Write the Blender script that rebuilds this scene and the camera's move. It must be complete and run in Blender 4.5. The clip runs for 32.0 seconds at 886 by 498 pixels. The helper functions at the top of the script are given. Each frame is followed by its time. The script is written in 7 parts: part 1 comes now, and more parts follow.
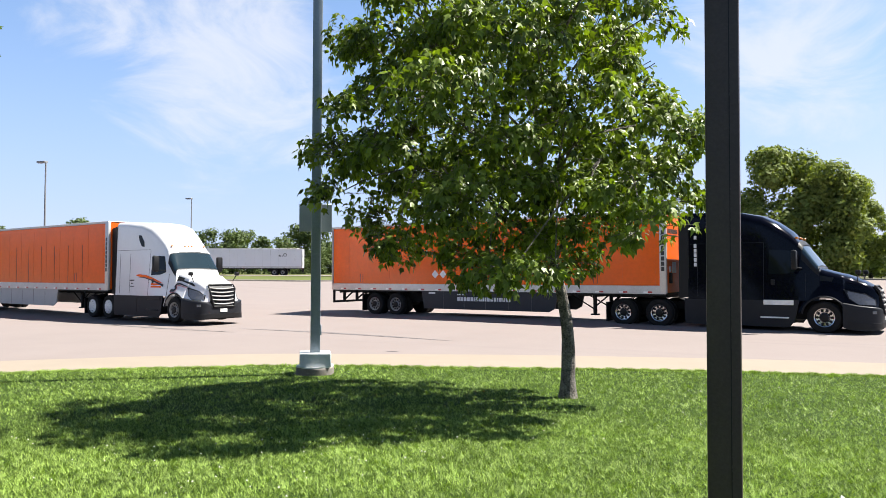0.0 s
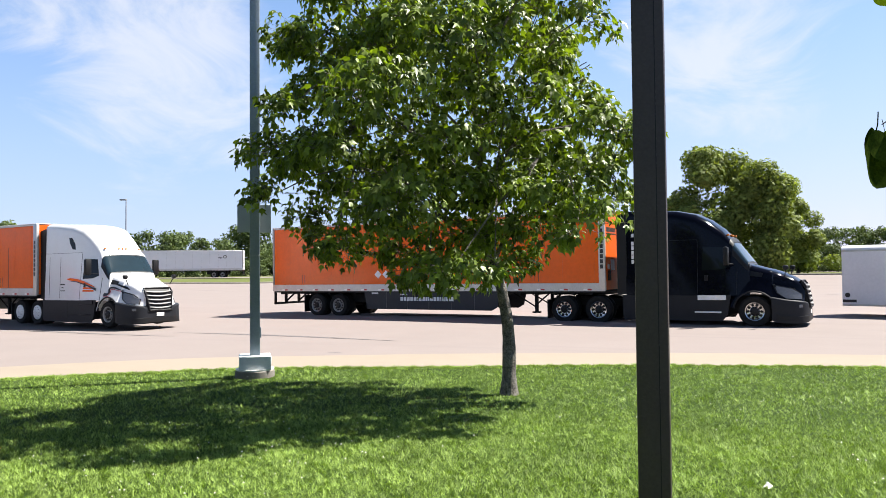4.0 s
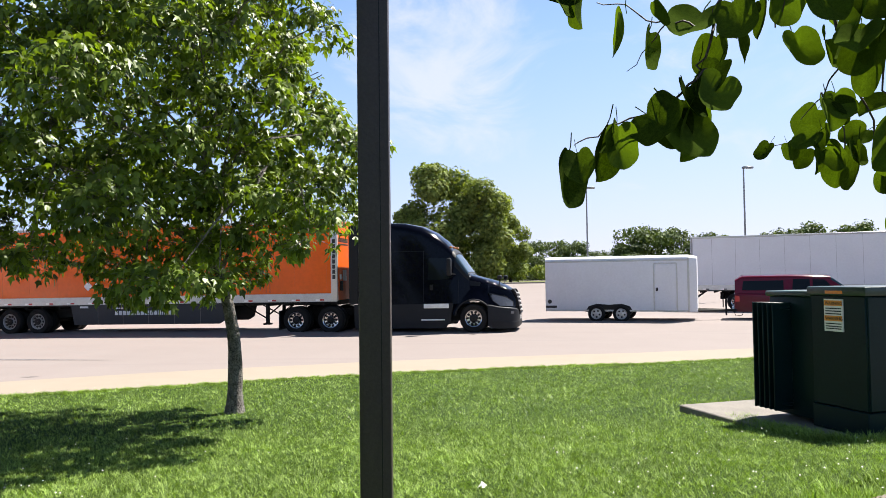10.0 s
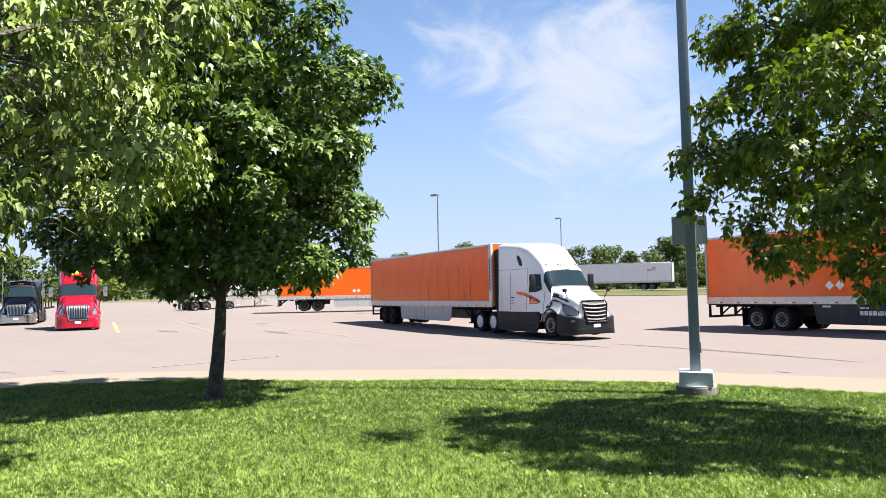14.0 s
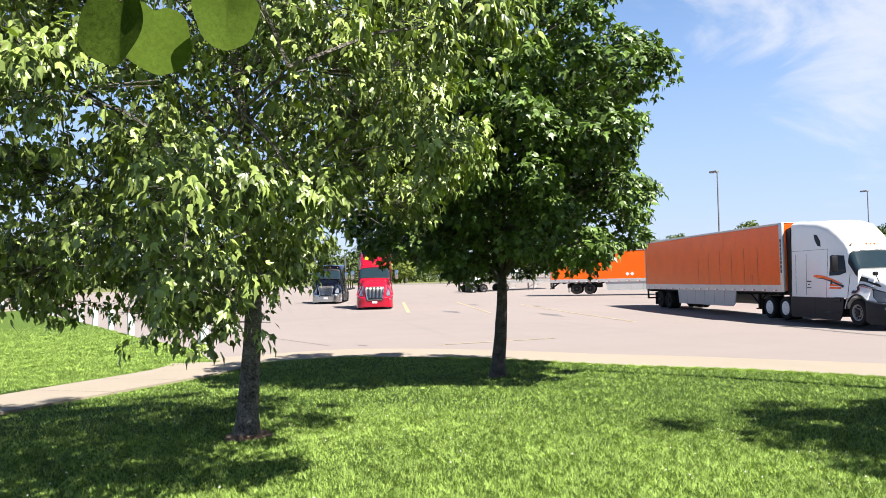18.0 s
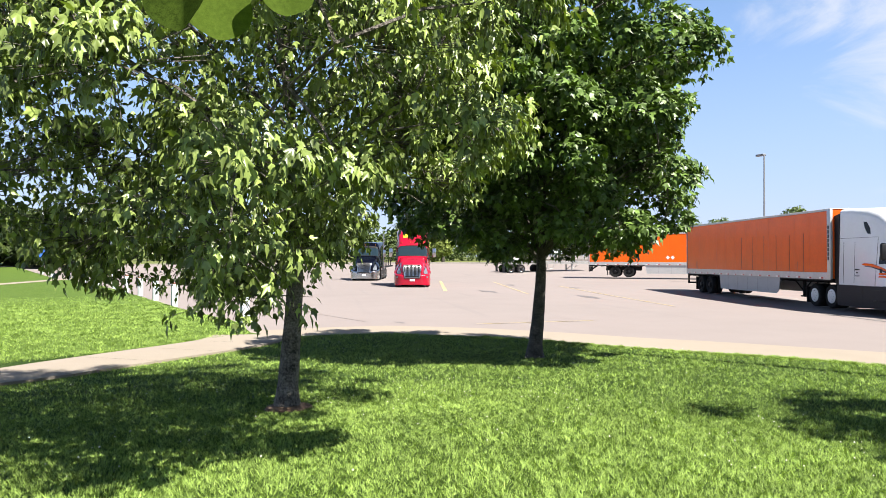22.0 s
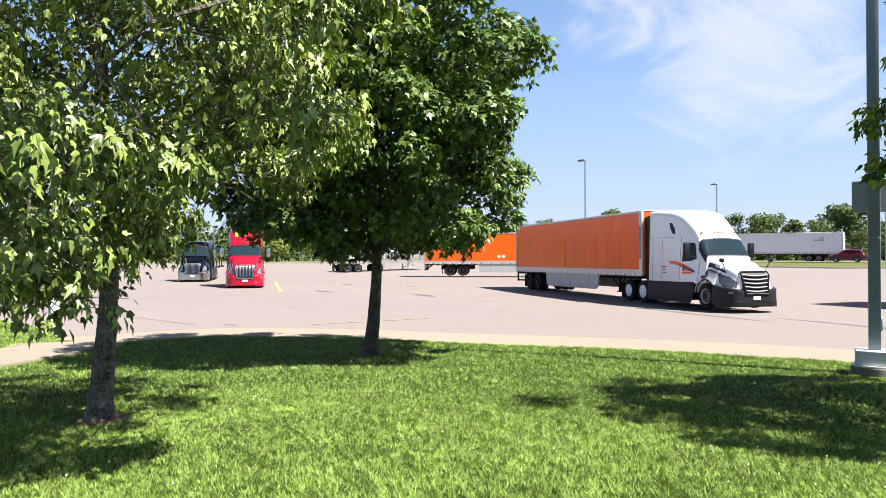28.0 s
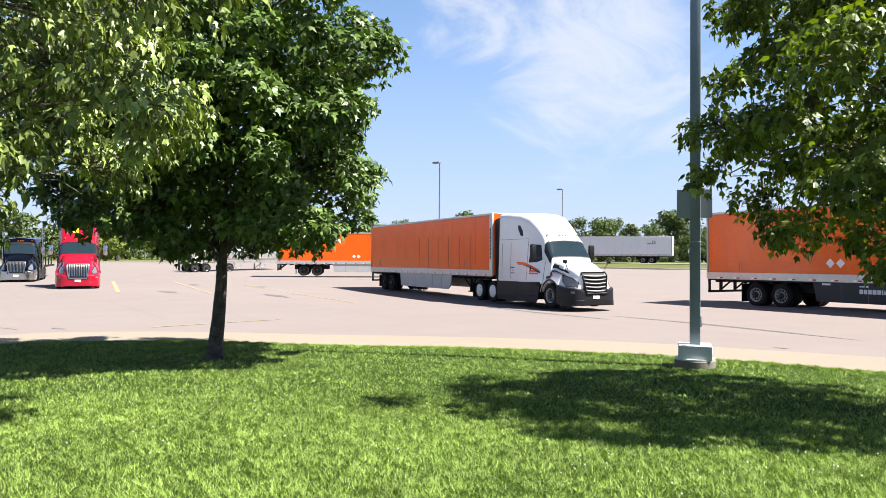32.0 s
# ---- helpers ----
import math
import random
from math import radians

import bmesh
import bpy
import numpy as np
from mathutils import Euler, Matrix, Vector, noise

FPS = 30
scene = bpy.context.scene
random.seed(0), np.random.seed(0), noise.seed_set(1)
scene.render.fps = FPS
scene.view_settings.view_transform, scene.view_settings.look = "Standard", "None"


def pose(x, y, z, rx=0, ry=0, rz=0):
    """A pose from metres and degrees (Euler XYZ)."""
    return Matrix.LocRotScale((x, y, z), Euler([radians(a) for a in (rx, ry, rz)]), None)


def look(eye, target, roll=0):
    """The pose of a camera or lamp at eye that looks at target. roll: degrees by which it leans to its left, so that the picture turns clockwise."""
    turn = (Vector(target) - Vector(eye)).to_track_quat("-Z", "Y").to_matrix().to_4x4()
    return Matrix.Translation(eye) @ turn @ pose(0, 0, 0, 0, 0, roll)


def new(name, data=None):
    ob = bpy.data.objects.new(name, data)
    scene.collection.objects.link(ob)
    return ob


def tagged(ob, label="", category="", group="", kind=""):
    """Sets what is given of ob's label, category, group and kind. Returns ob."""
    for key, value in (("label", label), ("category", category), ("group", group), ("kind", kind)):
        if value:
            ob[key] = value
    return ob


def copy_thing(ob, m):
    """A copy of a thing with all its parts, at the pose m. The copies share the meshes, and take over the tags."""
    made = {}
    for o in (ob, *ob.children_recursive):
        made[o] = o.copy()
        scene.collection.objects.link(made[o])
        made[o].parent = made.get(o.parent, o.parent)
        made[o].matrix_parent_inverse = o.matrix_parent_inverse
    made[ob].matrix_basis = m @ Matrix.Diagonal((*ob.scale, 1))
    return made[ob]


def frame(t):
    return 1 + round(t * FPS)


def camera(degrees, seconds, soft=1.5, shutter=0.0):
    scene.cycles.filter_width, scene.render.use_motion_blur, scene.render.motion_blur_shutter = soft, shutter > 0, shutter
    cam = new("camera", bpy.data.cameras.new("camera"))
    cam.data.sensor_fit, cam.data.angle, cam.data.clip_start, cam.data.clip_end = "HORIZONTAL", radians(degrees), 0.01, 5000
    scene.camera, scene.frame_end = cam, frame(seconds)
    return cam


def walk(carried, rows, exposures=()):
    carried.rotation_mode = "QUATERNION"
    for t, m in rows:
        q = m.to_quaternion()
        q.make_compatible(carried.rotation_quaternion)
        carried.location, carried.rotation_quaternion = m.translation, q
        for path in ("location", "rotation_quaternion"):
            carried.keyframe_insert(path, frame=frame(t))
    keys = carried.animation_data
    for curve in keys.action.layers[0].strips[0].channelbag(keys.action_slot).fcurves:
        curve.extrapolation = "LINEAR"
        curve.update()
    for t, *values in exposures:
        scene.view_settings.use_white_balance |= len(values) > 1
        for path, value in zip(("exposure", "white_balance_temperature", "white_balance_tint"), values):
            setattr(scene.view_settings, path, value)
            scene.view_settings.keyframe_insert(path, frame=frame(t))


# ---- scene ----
cam = camera(62.6, 32.0, 0.75)
PATH = [
    (0, (0.195, 0.159, 2.041), (-0.721, 1.936, 2.099), 0.2),
    (0.5, (0.204, 0.165, 2.043), (-0.661, 1.968, 2.102), 0.2),
    (1, (0.204, 0.176, 2.027), (-0.647, 1.985, 2.094), 0.1),
    (1.5, (0.206, 0.15, 2.039), (-0.657, 1.953, 2.111), -0.0),
    (2, (0.206, 0.167, 2.046), (-0.67, 1.964, 2.121), -0.1),
    (2.5, (0.211, 0.156, 2.048), (-0.658, 1.956, 2.121), -0.2),
    (3, (0.208, 0.157, 2.045), (-0.634, 1.97, 2.113), -0.3),
    (3.5, (0.229, 0.167, 2.037), (-0.574, 1.998, 2.099), -0.4),
    (5.5, (0.25, 0.18, 2.031), (-0.405, 2.069, 2.081), -0.5),
    (6, (0.26, 0.198, 2.019), (-0.276, 2.124, 2.069), -0.4),
    (6.5, (0.253, 0.268, 2.018), (-0.088, 2.238, 2.072), -0.3),
    (7, (0.235, 0.351, 2.054), (0.142, 2.348, 2.111), -0.5),
    (7.5, (0.241, 0.37, 2.066), (0.416, 2.362, 2.124), -0.9),
    (8, (0.238, 0.337, 2.052), (0.634, 2.297, 2.105), -1.3),
    (8.5, (0.256, 0.34, 2.06), (0.731, 2.282, 2.111), -1.4),
    (9, (0.267, 0.346, 2.06), (0.668, 2.304, 2.124), -1.1),
    (9.5, (0.274, 0.338, 2.065), (0.472, 2.327, 2.138), -0.7),
    (10, (0.259, 0.324, 2.054), (0.184, 2.321, 2.131), -0.7),
    (10.5, (0.257, 0.298, 2.058), (-0.105, 2.263, 2.137), -0.6),
    (11, (0.263, 0.234, 2.039), (-0.375, 2.128, 2.125), -0.7),
    (11.5, (0.251, 0.228, 2.029), (-0.634, 2.019, 2.123), -1.0),
    (12, (0.22, 0.215, 2.044), (-0.878, 1.884, 2.143), -1.2),
    (12.5, (0.154, 0.231, 2.031), (-1.122, 1.767, 2.136), -1.3),
    (13, (0.145, 0.173, 2.056), (-1.277, 1.575, 2.162), -1.4),
    (13.5, (0.129, 0.112, 2.056), (-1.415, 1.379, 2.163), -1.3),
    (14, (0.097, 0.12, 2.065), (-1.55, 1.25, 2.172), -1.2),
    (14.5, (0.076, 0.085, 2.06), (-1.654, 1.082, 2.167), -1.1),
    (15, (0.086, 0.025, 2.06), (-1.707, 0.904, 2.167), -0.9),
    (15.5, (0.067, 0.008, 2.061), (-1.77, 0.793, 2.164), -0.5),
    (17.5, (0.091, -0.011, 2.069), (-1.836, 0.517, 2.151), -1.0),
    (18, (0.093, -0.011, 2.073), (-1.851, 0.452, 2.149), -1.2),
    (18.5, (0.102, -0.027, 2.075), (-1.856, 0.375, 2.143), -1.1),
    (19, (0.092, -0.046, 2.066), (-1.878, 0.296, 2.121), -0.8),
    (19.5, (0.072, -0.052, 2.072), (-1.907, 0.234, 2.113), -0.6),
    (20, (0.086, -0.062, 2.067), (-1.9, 0.175, 2.1), -0.6),
    (20.5, (0.093, -0.057, 2.067), (-1.896, 0.156, 2.096), -0.7),
    (21, (0.067, -0.061, 2.063), (-1.92, 0.164, 2.088), -0.5),
    (21.5, (0.092, -0.05, 2.068), (-1.889, 0.225, 2.091), -0.3),
    (22, (0.088, -0.041, 2.068), (-1.879, 0.321, 2.088), 0.1),
    (22.5, (0.064, -0.024, 2.057), (-1.883, 0.433, 2.076), 0.3),
    (23, (0.1, -0.005, 2.062), (-1.823, 0.544, 2.078), 0.5),
    (23.5, (0.088, 0.002, 2.057), (-1.813, 0.623, 2.068), 0.6),
    (24, (0.089, 0.012, 2.052), (-1.796, 0.678, 2.06), 0.3),
    (24.5, (0.111, 0.01, 2.057), (-1.768, 0.695, 2.063), -0.0),
    (26.5, (0.095, 0.009, 2.062), (-1.779, 0.708, 2.075), -0.9),
    (27, (0.077, 0.012, 2.059), (-1.788, 0.735, 2.071), -0.8),
    (27.5, (0.085, 0.018, 2.065), (-1.768, 0.77, 2.078), -0.5),
    (28, (0.014, 0.013, 2.049), (-1.825, 0.8, 2.068), -0.1),
    (28.5, (0.04, 0.015, 2.053), (-1.782, 0.839, 2.077), 0.2),
    (29, (0.036, 0.024, 2.044), (-1.766, 0.891, 2.072), 0.4),
    (29.5, (0.047, 0.04, 2.042), (-1.732, 0.954, 2.068), 0.6),
    (30, (0.006, 0.078, 2.046), (-1.751, 1.034, 2.067), 0.6),
    (30.5, (-0.002, 0.093, 2.038), (-1.736, 1.089, 2.056), 0.5),
    (31, (0.009, 0.082, 2.036), (-1.701, 1.117, 2.053), 0.4),
    (31.5, (-0.005, 0.115, 2.045), (-1.689, 1.194, 2.063), 0.3),
    (32, (0.018, 0.112, 2.049), (-1.631, 1.243, 2.069), 0.3),
]
walk(cam, [(t, look(eye, target, roll)) for t, eye, target, roll in PATH])

# ---- light ----
scene.view_settings.exposure = 1.58
SUN_AZ, SUN_EL = 49.0, 55.0


def make_world():
    w = bpy.data.worlds.new("sky")
    scene.world = w
    w.use_nodes = True
    nt = w.node_tree
    n, l = nt.nodes, nt.links
    n.clear()
    out, bg, sky = n.new("ShaderNodeOutputWorld"), n.new("ShaderNodeBackground"), n.new("ShaderNodeTexSky")
    sky.sky_type, sky.sun_disc = "NISHITA", False
    sky.sun_elevation, sky.sun_rotation = radians(SUN_EL), radians(SUN_AZ)
    sky.air_density, sky.dust_density, sky.ozone_density, sky.altitude = 1.0, 0.25, 2.5, 200
    tc = n.new("ShaderNodeTexCoord")
    # wisps of high cloud, stretched level
    mp = n.new("ShaderNodeMapping")
    mp.inputs["Scale"].default_value = (3.2, 3.2, 7.0)
    mp.inputs["Rotation"].default_value = (0.22, -0.1, 0)
    l.new(tc.outputs["Generated"], mp.inputs["Vector"])
    no = n.new("ShaderNodeTexNoise")
    no.inputs["Scale"].default_value, no.inputs["Detail"].default_value, no.inputs["Roughness"].default_value = 1.6, 9, 0.6
    no.inputs["Distortion"].default_value = 0.9
    l.new(mp.outputs["Vector"], no.inputs["Vector"])
    total = None
    for az, el, wide, gain in ((-44, 13, 11, 0.24), (-47, 21, 12, 0.24), (-2.5, 17, 11, 0.28), (-25, 27, 12, 0.2), (24, 22, 18, 0.2), (-100, 30, 22, 0.15)):
        d = Vector((math.sin(radians(az)) * math.cos(radians(el)), math.cos(radians(az)) * math.cos(radians(el)), math.sin(radians(el))))
        dot = n.new("ShaderNodeVectorMath")
        dot.operation = "DOT_PRODUCT"
        l.new(tc.outputs["Generated"], dot.inputs[0])
        dot.inputs[1].default_value = d
        mr = n.new("ShaderNodeMapRange")
        mr.interpolation_type = "SMOOTHSTEP"
        mr.inputs["From Min"].default_value, mr.inputs["From Max"].default_value = math.cos(radians(wide)), 1.0
        mr.inputs["To Max"].default_value = gain
        l.new(dot.outputs["Value"], mr.inputs["Value"])
        if total is None:
            total = mr.outputs["Result"]
        else:
            add = n.new("ShaderNodeMath")
            l.new(total, add.inputs[0])
            l.new(mr.outputs["Result"], add.inputs[1])
            total = add.outputs[0]
    su = n.new("ShaderNodeMath")
    su.operation = "ADD"
    l.new(no.outputs["Fac"], su.inputs[0])
    l.new(total, su.inputs[1])
    cr = n.new("ShaderNodeMapRange")
    cr.interpolation_type = "SMOOTHSTEP"
    cr.inputs["From Min"].default_value, cr.inputs["From Max"].default_value = 0.60, 0.98
    cr.inputs["To Max"].default_value = 0.75
    l.new(su.outputs[0], cr.inputs["Value"])
    mix = n.new("ShaderNodeMix")
    mix.data_type = "RGBA"
    l.new(cr.outputs["Result"], mix.inputs["Factor"])
    # pale summer haze low over the land
    sep = n.new("ShaderNodeSeparateXYZ")
    l.new(tc.outputs["Generated"], sep.inputs[0])
    hz = n.new("ShaderNodeMapRange")
    hz.interpolation_type = "SMOOTHSTEP"
    hz.inputs["From Min"].default_value, hz.inputs["From Max"].default_value = 0.0, 0.42
    hz.inputs["To Min"].default_value, hz.inputs["To Max"].default_value = 0.85, 0.25
    l.new(sep.outputs["Z"], hz.inputs["Value"])
    ramp = n.new("ShaderNodeMix")
    ramp.data_type = "RGBA"
    up = n.new("ShaderNodeMapRange")
    up.inputs["From Min"].default_value, up.inputs["From Max"].default_value = 0.02, 0.34
    l.new(sep.outputs["Z"], up.inputs["Value"])
    l.new(up.outputs["Result"], ramp.inputs["Factor"])
    # the haze is whiter on the sun's side
    near_sun = n.new("ShaderNodeVectorMath")
    near_sun.operation = "DOT_PRODUCT"
    l.new(tc.outputs["Generated"], near_sun.inputs[0])
    near_sun.inputs[1].default_value = (math.sin(radians(SUN_AZ)), math.cos(radians(SUN_AZ)), 0)
    side = n.new("ShaderNodeMapRange")
    side.interpolation_type = "SMOOTHSTEP"
    side.inputs["From Min"].default_value, side.inputs["From Max"].default_value = 0.0, 1.0
    l.new(near_sun.outputs["Value"], side.inputs["Value"])
    for slot, far, by_sun in (("A", (3.1, 3.7, 5.4, 1), (4.1, 4.1, 5.55, 1)), ("B", (1.7, 2.85, 5.4, 1), (2.3, 3.15, 5.3, 1))):
        tint = n.new("ShaderNodeMix")
        tint.data_type = "RGBA"
        l.new(side.outputs["Result"], tint.inputs["Factor"])
        tint.inputs["A"].default_value, tint.inputs["B"].default_value = far, by_sun
        l.new(tint.outputs["Result"], ramp.inputs[slot])
    haze = n.new("ShaderNodeMix")
    haze.data_type = "RGBA"
    l.new(hz.outputs["Result"], haze.inputs["Factor"])
    l.new(sky.outputs[0], haze.inputs["A"])
    l.new(ramp.outputs["Result"], haze.inputs["B"])
    # a clear sky deepens towards the zenith
    deep = n.new("ShaderNodeMapRange")
    deep.interpolation_type = "SMOOTHSTEP"
    deep.inputs["From Min"].default_value, deep.inputs["From Max"].default_value = 0.3, 0.85
    deep.inputs["To Min"].default_value, deep.inputs["To Max"].default_value = 1.0, 0.36
    l.new(sep.outputs["Z"], deep.inputs["Value"])
    dim = n.new("ShaderNodeVectorMath")
    dim.operation = "SCALE"
    l.new(haze.outputs["Result"], dim.inputs[0])
    l.new(deep.outputs["Result"], dim.inputs["Scale"])
    l.new(dim.outputs["Vector"], mix.inputs["A"])
    mix.inputs["B"].default_value = (4.6, 4.75, 5.2, 1)
    l.new(mix.outputs["Result"], bg.inputs["Color"])
    bg.inputs["Strength"].default_value = 0.066
    l.new(bg.outputs[0], out.inputs[0])


make_world()
sun_dir = Vector((math.sin(radians(SUN_AZ)) * math.cos(radians(SUN_EL)), math.cos(radians(SUN_AZ)) * math.cos(radians(SUN_EL)), math.sin(radians(SUN_EL))))
lamp = bpy.data.lights.new("sun", "SUN")
lamp.energy, lamp.angle, lamp.color = 5.0, radians(0.53), (1.0, 0.955, 0.88)
sun_lamp = new("sun", lamp)
sun_lamp.matrix_world = look(sun_dir * 60, (0, 0, 0))


# ---- materials ----
def mat(name, color, rough=0.5, metal=0.0, var=0.12, scale=6.0, fine=60.0, bump=0.0, coat=0.0, other=None, rand=0.0, spec=0.5, thin=0.0, island=0.0, through_tint=(2.2, 2.3, 0.5)):
    """A Principled surface whose colour varies at two scales; thin lets light through (leaves)."""
    m = bpy.data.materials.new(name)
    m.use_nodes = True
    nt = m.node_tree
    n, l = nt.nodes, nt.links
    bs, out = n["Principled BSDF"], n["Material Output"]
    tc = n.new("ShaderNodeTexCoord")
    a, b = n.new("ShaderNodeTexNoise"), n.new("ShaderNodeTexNoise")
    for t, sc, de in ((a, scale, 4), (b, fine, 3)):
        t.inputs["Scale"].default_value, t.inputs["Detail"].default_value = sc, de
        l.new(tc.outputs["Object"], t.inputs["Vector"])
    mixv = n.new("ShaderNodeMath")
    mixv.operation = "ADD"
    l.new(a.outputs["Fac"], mixv.inputs[0])
    l.new(b.outputs["Fac"], mixv.inputs[1])
    fac = mixv.outputs[0]
    lo, hi = 0.7, 1.3
    if rand or island:
        src = n.new("ShaderNodeNewGeometry").outputs["Random Per Island"] if island else n.new("ShaderNodeObjectInfo").outputs["Random"]
        ad = n.new("ShaderNodeMath")
        ad.operation = "MULTIPLY_ADD"
        l.new(src, ad.inputs[0])
        ad.inputs[1].default_value = rand or island
        l.new(fac, ad.inputs[2])
        fac = ad.outputs[0]
        hi += rand or island
    mr = n.new("ShaderNodeMapRange")
    mr.inputs["From Min"].default_value, mr.inputs["From Max"].default_value = lo, hi
    l.new(fac, mr.inputs["Value"])
    mx = n.new("ShaderNodeMix")
    mx.data_type = "RGBA"
    l.new(mr.outputs["Result"], mx.inputs["Factor"])
    c0 = tuple(c * (1 - var) for c in color)
    c1 = other or tuple(min(1, c * (1 + var)) for c in color)
    mx.inputs["A"].default_value, mx.inputs["B"].default_value = (*c0, 1), (*c1, 1)
    l.new(mx.outputs["Result"], bs.inputs["Base Color"])
    bs.inputs["Roughness"].default_value, bs.inputs["Metallic"].default_value = rough, metal
    bs.inputs["Specular IOR Level"].default_value = spec
    bs.inputs["Coat Weight"].default_value = coat
    bs.inputs["Coat Roughness"].default_value = 0.06
    if bump:
        bp = n.new("ShaderNodeBump")
        bp.inputs["Strength"].default_value, bp.inputs["Distance"].default_value = 1.0, bump
        l.new(mixv.outputs[0], bp.inputs["Height"])
        l.new(bp.outputs[0], bs.inputs["Normal"])
    if thin:
        tr = n.new("ShaderNodeBsdfTranslucent")
        gain = n.new("ShaderNodeMix")
        gain.data_type, gain.blend_type = "RGBA", "MULTIPLY"
        gain.inputs["Factor"].default_value = 1.0
        l.new(mx.outputs["Result"], gain.inputs["A"])
        gain.inputs["B"].default_value = (*through_tint, 1)
        l.new(gain.outputs["Result"], tr.inputs["Color"])
        ms = n.new("ShaderNodeMixShader")
        ms.inputs[0].default_value = thin
        l.new(bs.outputs[0], ms.inputs[1])
        l.new(tr.outputs[0], ms.inputs[2])
        l.new(ms.outputs[0], out.inputs[0])
    return m


def ground_mat(name, colors, scales, rough=0.9, bump=0.01, joints=0.0, marks=None):
    """A wide surface: broad patches, middling mottling and grain; joints: spacing of faint sawn joints; marks: dark rubber streaks."""
    m = bpy.data.materials.new(name)
    m.use_nodes = True
    nt = m.node_tree
    n, l = nt.nodes, nt.links
    bs = n["Principled BSDF"]
    tc = n.new("ShaderNodeTexCoord")
    col = None
    noises = []
    for sc in scales:
        t = n.new("ShaderNodeTexNoise")
        t.inputs["Scale"].default_value, t.inputs["Detail"].default_value, t.inputs["Roughness"].default_value = sc, 5, 0.6
        l.new(tc.outputs["Object"], t.inputs["Vector"])
        noises.append(t)
    base = colors[0]
    prev = None
    for i, t in enumerate(noises):
        mr = n.new("ShaderNodeMapRange")
        mr.inputs["From Min"].default_value, mr.inputs["From Max"].default_value = 0.35, 0.68
        l.new(t.outputs["Fac"], mr.inputs["Value"])
        mx = n.new("ShaderNodeMix")
        mx.data_type = "RGBA"
        l.new(mr.outputs["Result"], mx.inputs["Factor"])
        if prev is None:
            mx.inputs["A"].default_value = (*base, 1)
        else:
            sc = n.new("ShaderNodeMath")
            sc.operation = "MULTIPLY"
            sc.inputs[1].default_value = 0.5
            l.new(mr.outputs["Result"], sc.inputs[0])
            l.new(sc.outputs[0], mx.inputs["Factor"])
            l.new(prev, mx.inputs["A"])
        mx.inputs["B"].default_value = (*colors[i + 1], 1)
        prev = mx.outputs["Result"]
    if marks:
        mp = n.new("ShaderNodeMapping")
        mp.inputs["Rotation"].default_value = (0, 0, radians(marks[0]))
        mp.inputs["Scale"].default_value = (0.05, 1.1, 1)
        l.new(tc.outputs["Object"], mp.inputs["Vector"])
        t = n.new("ShaderNodeTexNoise")
        t.inputs["Scale"].default_value, t.inputs["Detail"].default_value = 1.0, 3
        l.new(mp.outputs["Vector"], t.inputs["Vector"])
        mr = n.new("ShaderNodeMapRange")
        mr.inputs["From Min"].default_value, mr.inputs["From Max"].default_value = 0.6, 0.8
        mr.inputs["To Max"].default_value = marks[1]
        l.new(t.outputs["Fac"], mr.inputs["Value"])
        mx = n.new("ShaderNodeMix")
        mx.data_type = "RGBA"
        l.new(mr.outputs["Result"], mx.inputs["Factor"])
        l.new(prev, mx.inputs["A"])
        mx.inputs["B"].default_value = (0.12, 0.11, 0.115, 1)
        prev = mx.outputs["Result"]
    l.new(prev, bs.inputs["Base Color"])
    bs.inputs["Roughness"].default_value = rough
    bs.inputs["Specular IOR Level"].default_value = 0.1
    bp = n.new("ShaderNodeBump")
    bp.inputs["Distance"].default_value = bump
    l.new(noises[-1].outputs["Fac"], bp.inputs["Height"])
    l.new(bp.outputs[0], bs.inputs["Normal"])
    return m


